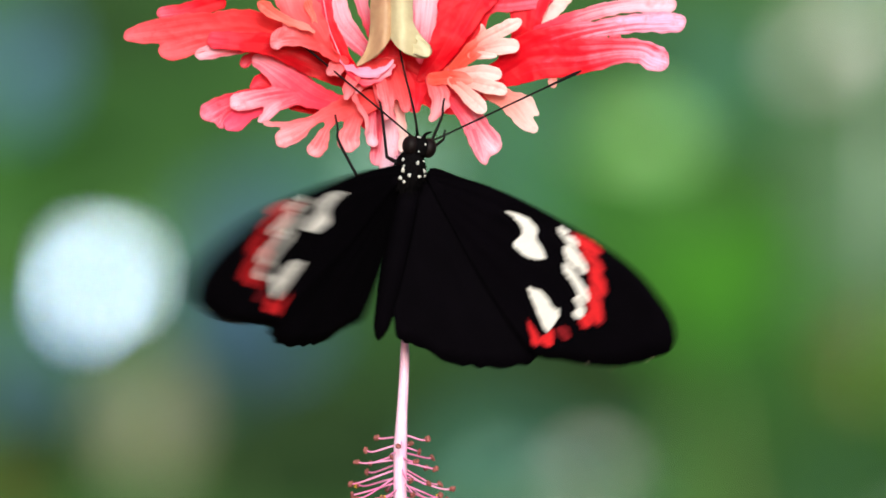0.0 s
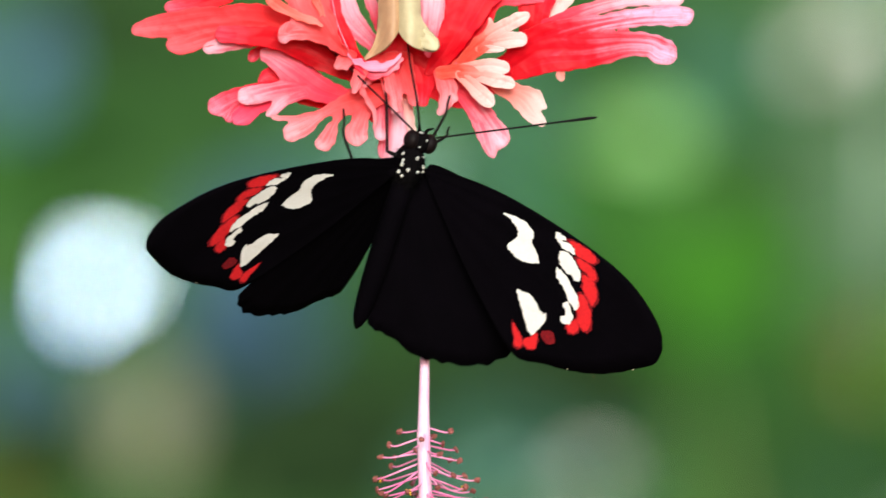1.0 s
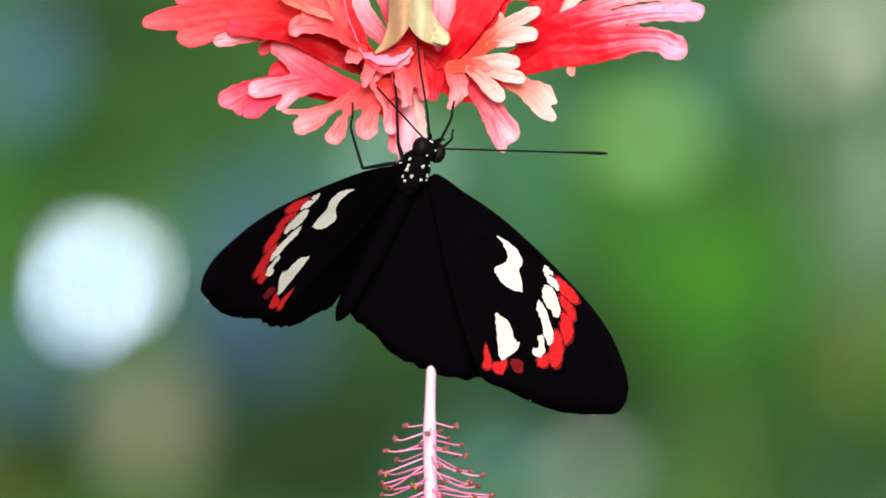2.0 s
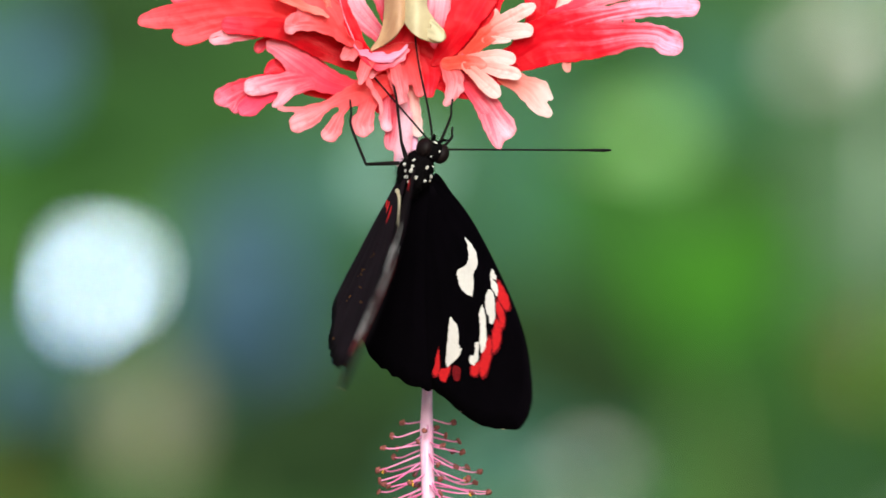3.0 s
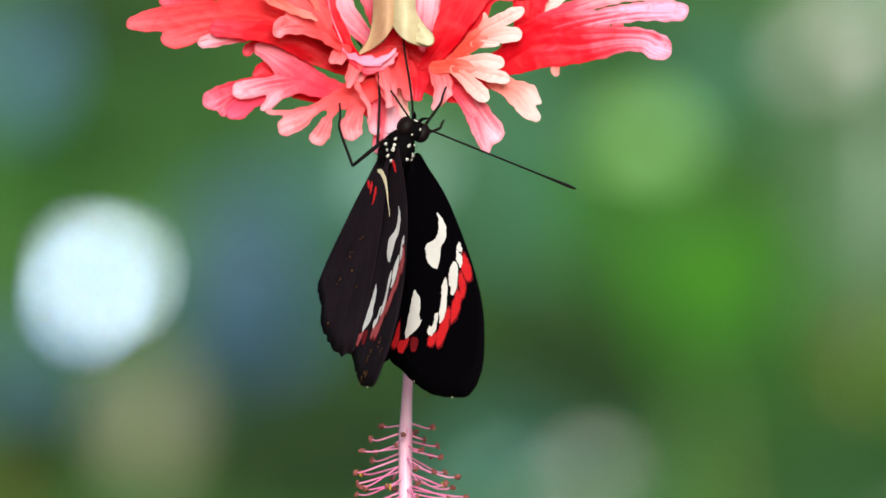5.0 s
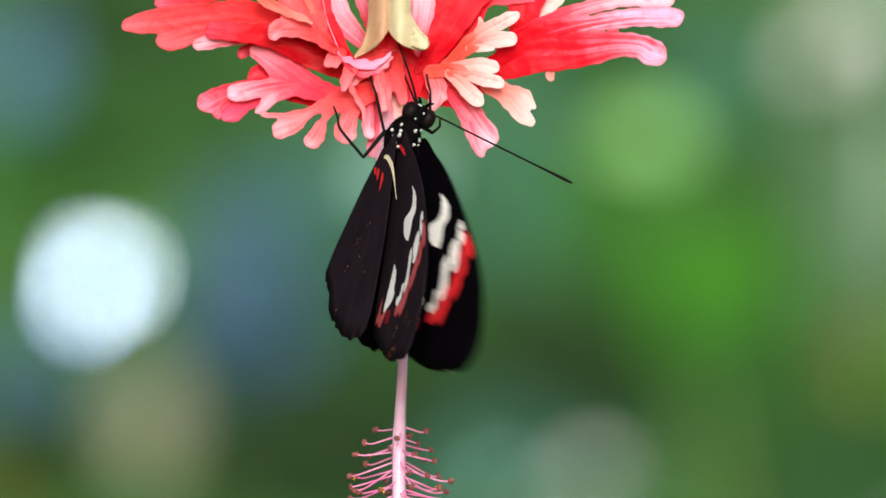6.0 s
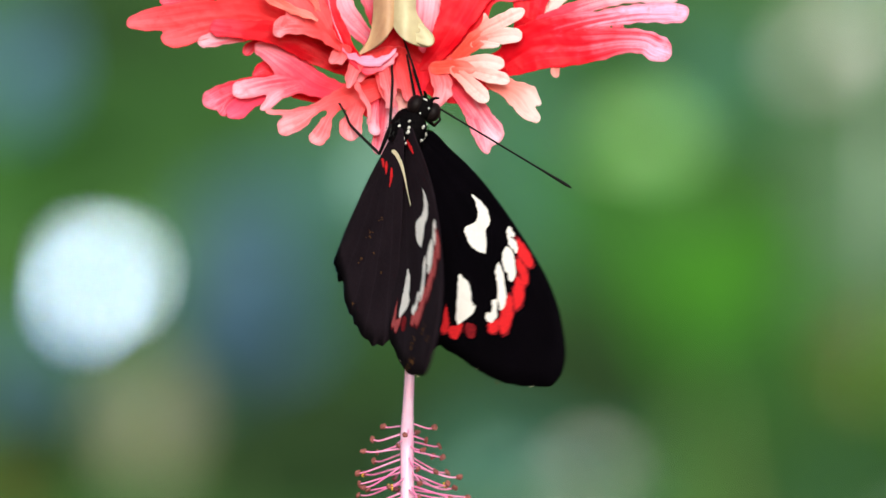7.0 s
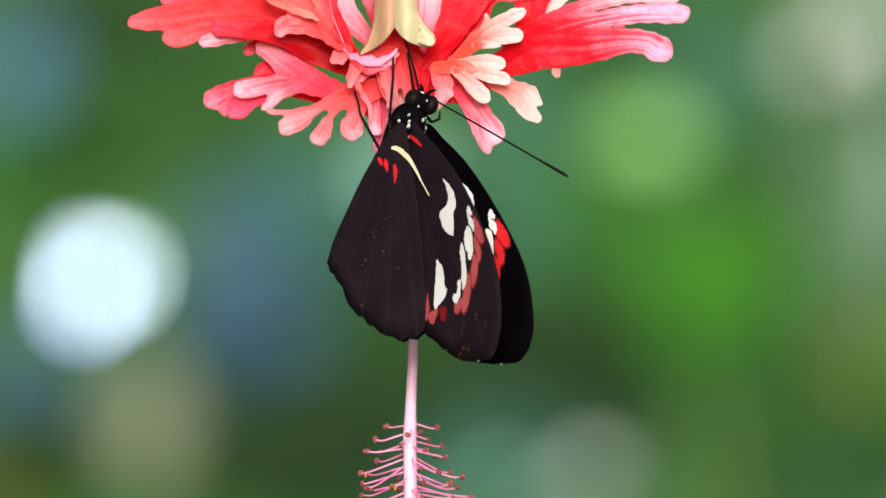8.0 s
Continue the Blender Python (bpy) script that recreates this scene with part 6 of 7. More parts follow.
    right_rows = [
        (0.0, pose(0.00169, 0.00017, 0, 12.2, -37.5, -2.2)), (0.033, pose(0.00169, 0.00017, 0, 13.4, -55.5, -3.1)),
        (0.1, pose(0.00169, 0.00017, 0, 36.2, -69.0, -27.0)), (0.2, pose(0.00169, 0.00017, 0, 9.9, -52.1, -4.5)),
        (0.3, pose(0.00169, 0.00017, 0, 10.6, -34.4, -5.1)), (0.4, pose(0.00169, 0.00017, 0, 13.5, -23.8, -2.6)),
        (0.5, pose(0.00169, 0.00017, 0, 9.3, -32.0, -3.2)), (0.6, pose(0.00169, 0.00017, 0, 18.0, -51.7, -9.0)),
        (0.7, pose(0.00169, 0.00017, 0, 25.0, -62.0, -18.8)), (0.8, pose(0.00169, 0.00017, 0, -6.7, -15.6, -13.5)),
        (0.9, pose(0.00169, 0.00017, 0, 14.4, -27.7, -5.5)), (1.0, pose(0.00169, 0.00017, 0, 9.8, -29.4, -1.4)),
        (1.1, pose(0.00169, 0.00017, 0, -5.9, -16.5, -11.2)), (1.2, pose(0.00169, 0.00017, 0, 35.3, -68.2, -28.1)),
        (1.3, pose(0.00169, 0.00017, 0, 31.9, -69.2, -27.7)), (1.4, pose(0.00169, 0.00017, 0, 19.8, -60.3, -13.8)),
        (1.5, pose(0.00169, 0.00017, 0, 10.2, -45.0, -8.7)), (1.6, pose(0.00169, 0.00017, 0, 10.8, -41.9, -5.6)),
        (1.7, pose(0.00169, 0.00017, 0, 11.2, -62.1, -3.8)), (1.8, pose(0.00169, 0.00017, 0, 10.1, -50.7, -3.1)),
        (1.9, pose(0.00169, 0.00017, 0, 9.4, -41.0, -2.9)), (2.0, pose(0.00169, 0.00017, 0, 8.8, -31.4, -2.8)),
        (2.1, pose(0.00169, 0.00017, 0, 9.7, -43.6, -3.6)), (2.2, pose(0.00169, 0.00017, 0, 11.9, -59.9, -5.8)),
        (2.3, pose(0.00169, 0.00017, 0, 13.3, -64.1, -7.2)), (2.4, pose(0.00169, 0.00017, 0, 11.0, -52.5, -5.5)),
        (2.5, pose(0.00169, 0.00017, 0, 9.5, -40.9, -4.7)), (2.6, pose(0.00169, 0.00017, 0, 10.7, -49.1, -5.9)),
        (2.7, pose(0.00169, 0.00017, 0, 12.0, -55.4, -7.2)), (2.8, pose(0.00169, 0.00017, 0, 12.5, -57.0, -7.9)),
        (2.9, pose(0.00169, 0.00017, 0, 16.3, -65.2, -12.4)), (2.967, pose(0.00169, 0.00017, 0, 17.8, -72.5, -14.1)),
        (3.0, pose(0.00169, 0.00017, 0, 20.7, -75.4, -16.9)), (3.033, pose(0.00169, 0.00017, 0, 25.0, -78.3, -21.1)),
        (3.1, pose(0.00169, 0.00017, 0, 92.9, -81.4, -87.1)), (3.2, pose(0.00169, 0.00017, 0, 85.8, -81.6, -80.1)),
        (3.3, pose(0.00169, 0.00017, 0, 43.2, -75.8, -36.6)), (3.4, pose(0.00169, 0.00017, 0, 32.5, -73.1, -25.9)),
        (3.5, pose(0.00169, 0.00017, 0, 32.0, -61.4, -27.3)), (3.6, pose(0.00169, 0.00017, 0, 29.4, -56.0, -26.7)),
        (3.7, pose(0.00169, 0.00017, 0, 109.2, -80.7, -100.1)), (3.8, pose(0.00169, 0.00017, 0, 135.0, -80.1, -124.1)),
        (3.9, pose(0.00169, 0.00017, 0, 48.4, -77.4, -42.9)), (3.967, pose(0.00169, 0.00017, 0, 26.5, -70.3, -19.6)),
        (4.0, pose(0.00169, 0.00017, 0, 23.9, -67.5, -17.2)), (4.033, pose(0.00169, 0.00017, 0, 21.8, -64.6, -15.3)),
        (4.1, pose(0.00169, 0.00017, 0, 17.1, -63.9, -11.7)), (4.2, pose(0.00169, 0.00017, 0, 10.9, -58.3, -7.4)),
        (4.3, pose(0.00169, 0.00017, 0, 41.5, -75.7, -37.0)), (4.4, pose(0.00169, 0.00017, 0, 57.1, -78.1, -55.6)),
        (4.467, pose(0.00169, 0.00017, 0, 59.6, -76.1, -57.7)), (4.5, pose(0.00169, 0.00017, 0, 47.6, -73.6, -46.1)),
        (4.533, pose(0.00169, 0.00017, 0, 38.8, -70.6, -37.8)), (4.6, pose(0.00169, 0.00017, 0, 34.6, -69.3, -34.9)),
        (4.7, pose(0.00169, 0.00017, 0, 14.0, -59.7, -15.2)), (4.8, pose(0.00169, 0.00017, 0, 18.7, -65.4, -19.8)),
        (4.9, pose(0.00169, 0.00017, 0, 34.4, -75.0, -35.0)), (5.0, pose(0.00169, 0.00017, 0, 58.3, -79.5, -58.7)),
        (5.1, pose(0.00169, 0.00017, 0, 28.6, -70.9, -30.1)), (5.2, pose(0.00169, 0.00017, 0, 19.3, -62.5, -21.8)),
        (5.3, pose(0.00169, 0.00017, 0, 33.4, -71.9, -35.3)), (5.4, pose(0.00169, 0.00017, 0, 68.4, -78.5, -69.5)),
        (5.5, pose(0.00169, 0.00017, 0, 93.0, -78.7, -93.9)), (5.6, pose(0.00169, 0.00017, 0, 60.1, -76.7, -61.8)),
        (5.7, pose(0.00169, 0.00017, 0, 40.0, -71.9, -42.7)), (5.8, pose(0.00169, 0.00017, 0, 67.0, -76.5, -69.0)),
        (5.9, pose(0.00169, 0.00017, 0, 99.7, -78.1, -101.3)), (5.967, pose(0.00169, 0.00017, 0, 115.9, -80.0, -118.5)),
        (6.0, pose(0.00169, 0.00017, 0, 79.1, -81.2, -82.2)), (6.033, pose(0.00169, 0.00017, 0, 47.2, -78.7, -50.7)),
        (6.1, pose(0.00169, 0.00017, 0, 50.6, -74.1, -54.5)), (6.2, pose(0.00169, 0.00017, 0, 42.8, -73.8, -44.0)),
        (6.3, pose(0.00169, 0.00017, 0, 75.6, -86.6, -77.2)), (6.4, pose(0.00169, 0.00017, 0, 120.5, -84.1, -122.3)),
        (6.5, pose(0.00169, 0.00017, 0, 12.0, -75.5, -14.1)), (6.6, pose(0.00169, 0.00017, 0, 3.1, -70.0, -8.4)),
        (6.7, pose(0.00169, 0.00017, 0, 9.4, -82.1, -13.9)), (6.8, pose(0.00169, 0.00017, 0, 89.2, -86.5, -91.9)),
        (6.9, pose(0.00169, 0.00017, 0, 60.8, -87.0, -62.5)), (7.0, pose(0.00169, 0.00017, 0, 17.5, -79.4, -20.6)),
        (7.1, pose(0.00169, 0.00017, 0, 1.0, -72.5, -3.4)), (7.2, pose(0.00169, 0.00017, 0, -6.4, -68.3, -0.2)),
        (7.3, pose(0.00169, 0.00017, 0, 110.1, -87.2, -113.0)), (7.4, pose(0.00169, 0.00017, 0, 113.4, -79.8, -111.6)),
        (7.5, pose(0.00169, 0.00017, 0, 107.0, -83.1, -109.8)), (7.6, pose(0.00169, 0.00017, 0, 86.5, -83.9, -86.0)),
        (7.7, pose(0.00169, 0.00017, 0, 71.7, -85.0, -77.1)), (7.8, pose(0.00169, 0.00017, 0, 109.1, -82.0, -111.7)),
        (7.9, pose(0.00169, 0.00017, 0, 119.4, -81.6, -123.1)), (8.0, pose(0.00169, 0.00017, 0, 123.2, -81.0, -127.5)),]
    walk(fore_right, right_rows)
    walk(hind_right, [
        (0.0, pose(0.00169, 0.00017, 0, -4.8, -20.2, 1.3)), (0.033, pose(0.00169, 0.00017, 0, -5.3, -38.2, 1.5)),
        (0.1, pose(0.00169, 0.00017, 0, 8.9, -52.0, -13.4)), (0.2, pose(0.00169, 0.00017, 0, -6.9, -33.1, -2.2)),
        (0.3, pose(0.00169, 0.00017, 0, -5.3, -14.7, -3.1)), (0.4, pose(0.00169, 0.00017, 0, -2.1, -3.5, -0.0)),
        (0.5, pose(0.00169, 0.00017, 0, -5.9, -10.8, -2.3)), (0.6, pose(0.00169, 0.00017, 0, 1.3, -30.6, -4.9)),
        (0.7, pose(0.00169, 0.00017, 0, 7.5, -40.8, -13.2)), (0.8, pose(0.00169, 0.00017, 0, -18.6, 5.0, -19.8)),
        (0.9, pose(0.00169, 0.00017, 0, 2.3, -6.1, -4.6)), (1.0, pose(0.00169, 0.00017, 0, -0.8, -7.7, -2.6)),
        (1.1, pose(0.00169, 0.00017, 0, -14.1, 2.4, -17.9)), (1.2, pose(0.00169, 0.00017, 0, 23.2, -49.8, -22.2)),
        (1.3, pose(0.00169, 0.00017, 0, 24.5, -51.9, -25.0)), (1.4, pose(0.00169, 0.00017, 0, 17.8, -45.2, -15.3)),
        (1.5, pose(0.00169, 0.00017, 0, 11.3, -31.9, -12.6)), (1.6, pose(0.00169, 0.00017, 0, 10.5, -29.5, -8.2)),
        (1.7, pose(0.00169, 0.00017, 0, 11.9, -50.2, -7.4)), (1.8, pose(0.00169, 0.00017, 0, 7.8, -39.7, -3.9)),
        (1.9, pose(0.00169, 0.00017, 0, 5.9, -30.6, -2.7)), (2.0, pose(0.00169, 0.00017, 0, 4.4, -21.6, -1.7)),
        (2.1, pose(0.00169, 0.00017, 0, 3.6, -34.5, -1.1)), (2.2, pose(0.00169, 0.00017, 0, 3.9, -51.4, -2.0)),
        (2.3, pose(0.00169, 0.00017, 0, 3.6, -56.3, -2.3)), (2.4, pose(0.00169, 0.00017, 0, -0.3, -45.2, 1.3)),
        (2.5, pose(0.00169, 0.00017, 0, -1.3, -34.1, 2.3)), (2.6, pose(0.00169, 0.00017, 0, -3.2, -42.8, 3.4)),
        (2.7, pose(0.00169, 0.00017, 0, -4.7, -49.7, 4.0)), (2.8, pose(0.00169, 0.00017, 0, -6.1, -51.9, 4.9)),
        (2.9, pose(0.00169, 0.00017, 0, -6.3, -60.8, 3.2)), (2.967, pose(0.00169, 0.00017, 0, -5.5, -64.7, 0.6)),
        (3.0, pose(0.00169, 0.00017, 0, -5.6, -67.7, 0.6)), (3.033, pose(0.00169, 0.00017, 0, -5.7, -70.7, 0.8)),
        (3.1, pose(0.00169, 0.00017, 0, 40.7, -80.8, -42.3)), (3.2, pose(0.00169, 0.00017, 0, 44.7, -76.0, -44.8)),
        (3.3, pose(0.00169, 0.00017, 0, 32.8, -64.4, -31.2)), (3.4, pose(0.00169, 0.00017, 0, 31.1, -58.2, -29.1)),
        (3.5, pose(0.00169, 0.00017, 0, 26.3, -45.7, -23.5)), (3.6, pose(0.00169, 0.00017, 0, 24.0, -42.5, -21.5)),
        (3.7, pose(0.00169, 0.00017, 0, 71.3, -66.7, -62.3)), (3.8, pose(0.00169, 0.00017, 0, 84.6, -70.5, -72.5)),
        (3.9, pose(0.00169, 0.00017, 0, 52.6, -63.4, -46.2)), (3.967, pose(0.00169, 0.00017, 0, 37.7, -59.6, -29.6)),
        (4.0, pose(0.00169, 0.00017, 0, 35.0, -57.0, -27.3)), (4.033, pose(0.00169, 0.00017, 0, 32.6, -54.3, -25.3)),
        (4.1, pose(0.00169, 0.00017, 0, 26.6, -56.1, -21.2)), (4.2, pose(0.00169, 0.00017, 0, 17.1, -52.9, -14.2)),
        (4.3, pose(0.00169, 0.00017, 0, 50.0, -69.1, -46.4)), (4.4, pose(0.00169, 0.00017, 0, 62.1, -72.7, -62.0)),
        (4.467, pose(0.00169, 0.00017, 0, 64.8, -72.3, -65.3)), (4.5, pose(0.00169, 0.00017, 0, 53.9, -70.3, -55.0)),
        (4.533, pose(0.00169, 0.00017, 0, 45.2, -67.8, -46.9)), (4.6, pose(0.00169, 0.00017, 0, 40.7, -67.0, -43.2)),
        (4.7, pose(0.00169, 0.00017, 0, 16.1, -59.2, -19.2)), (4.8, pose(0.00169, 0.00017, 0, 24.2, -64.4, -27.1)),
        (4.9, pose(0.00169, 0.00017, 0, 46.3, -72.1, -48.0)), (5.0, pose(0.00169, 0.00017, 0, 68.7, -75.3, -69.7)),
        (5.1, pose(0.00169, 0.00017, 0, 39.4, -68.6, -41.5)), (5.2, pose(0.00169, 0.00017, 0, 25.7, -61.5, -28.8)),
        (5.3, pose(0.00169, 0.00017, 0, 45.7, -69.1, -47.7)), (5.4, pose(0.00169, 0.00017, 0, 77.5, -73.5, -77.9)),
        (5.5, pose(0.00169, 0.00017, 0, 95.0, -73.3, -94.5)), (5.6, pose(0.00169, 0.00017, 0, 71.7, -71.8, -72.2)),
        (5.7, pose(0.00169, 0.00017, 0, 53.8, -68.3, -55.2)), (5.8, pose(0.00169, 0.00017, 0, 77.7, -71.2, -77.8)),
        (5.9, pose(0.00231, 0.00002, -0.00111, 101.2, -72.1, -100.0)), (5.967, pose(0.00278, -0.00013, -0.00181, 111.4, -74.3, -110.8)),
        (6.0, pose(0.00299, -0.00018, -0.00216, 88.7, -75.3, -88.9)), (6.033, pose(0.00299, -0.00018, -0.00216, 66.4, -74.0, -67.3)),
        (6.1, pose(0.00300, -0.00019, -0.00216, 62.8, -69.2, -64.3)), (6.2, pose(0.00313, -0.00024, -0.00206, 54.7, -69.2, -53.7)),
        (6.3, pose(0.00333, -0.00050, -0.00183, 75.4, -81.0, -74.4)), (6.4, pose(0.00350, -0.00054, -0.00165, 94.4, -79.9, -93.7)),
        (6.5, pose(0.00359, -0.00051, -0.00155, 24.5, -70.9, -24.8)), (6.6, pose(0.00357, -0.00048, -0.00159, 13.3, -66.6, -17.1)),
        (6.7, pose(0.00354, -0.00052, -0.00161, 32.5, -78.0, -35.4)), (6.8, pose(0.00354, -0.00049, -0.00162, 79.0, -81.5, -79.9)),
        (6.9, pose(0.00354, -0.00049, -0.00162, 72.2, -81.9, -72.4)), (7.0, pose(0.00349, -0.00049, -0.00168, 38.4, -76.5, -40.4)),
        (7.1, pose(0.00339, -0.00045, -0.00180, 15.0, -71.2, -17.1)), (7.2, pose(0.00335, -0.00039, -0.00185, 3.5, -67.5, -10.1)),
        (7.3, pose(0.00337, -0.00025, -0.00187, 92.6, -82.6, -94.9)), (7.4, pose(0.00347, -0.00027, -0.00178, 105.0, -75.5, -102.7)),
        (7.5, pose(0.00352, -0.00026, -0.00172, 96.8, -78.8, -99.5)), (7.6, pose(0.00357, -0.00033, -0.00165, 86.4, -79.4, -85.5)),
        (7.7, pose(0.00357, -0.00035, -0.00165, 76.9, -80.6, -81.7)), (7.8, pose(0.00356, -0.00032, -0.00166, 101.6, -77.8, -103.0)),
        (7.9, pose(0.00356, -0.00028, -0.00167, 109.1, -77.7, -111.4)), (8.0, pose(0.00358, -0.00025, -0.00166, 112.9, -77.3, -115.3)),])
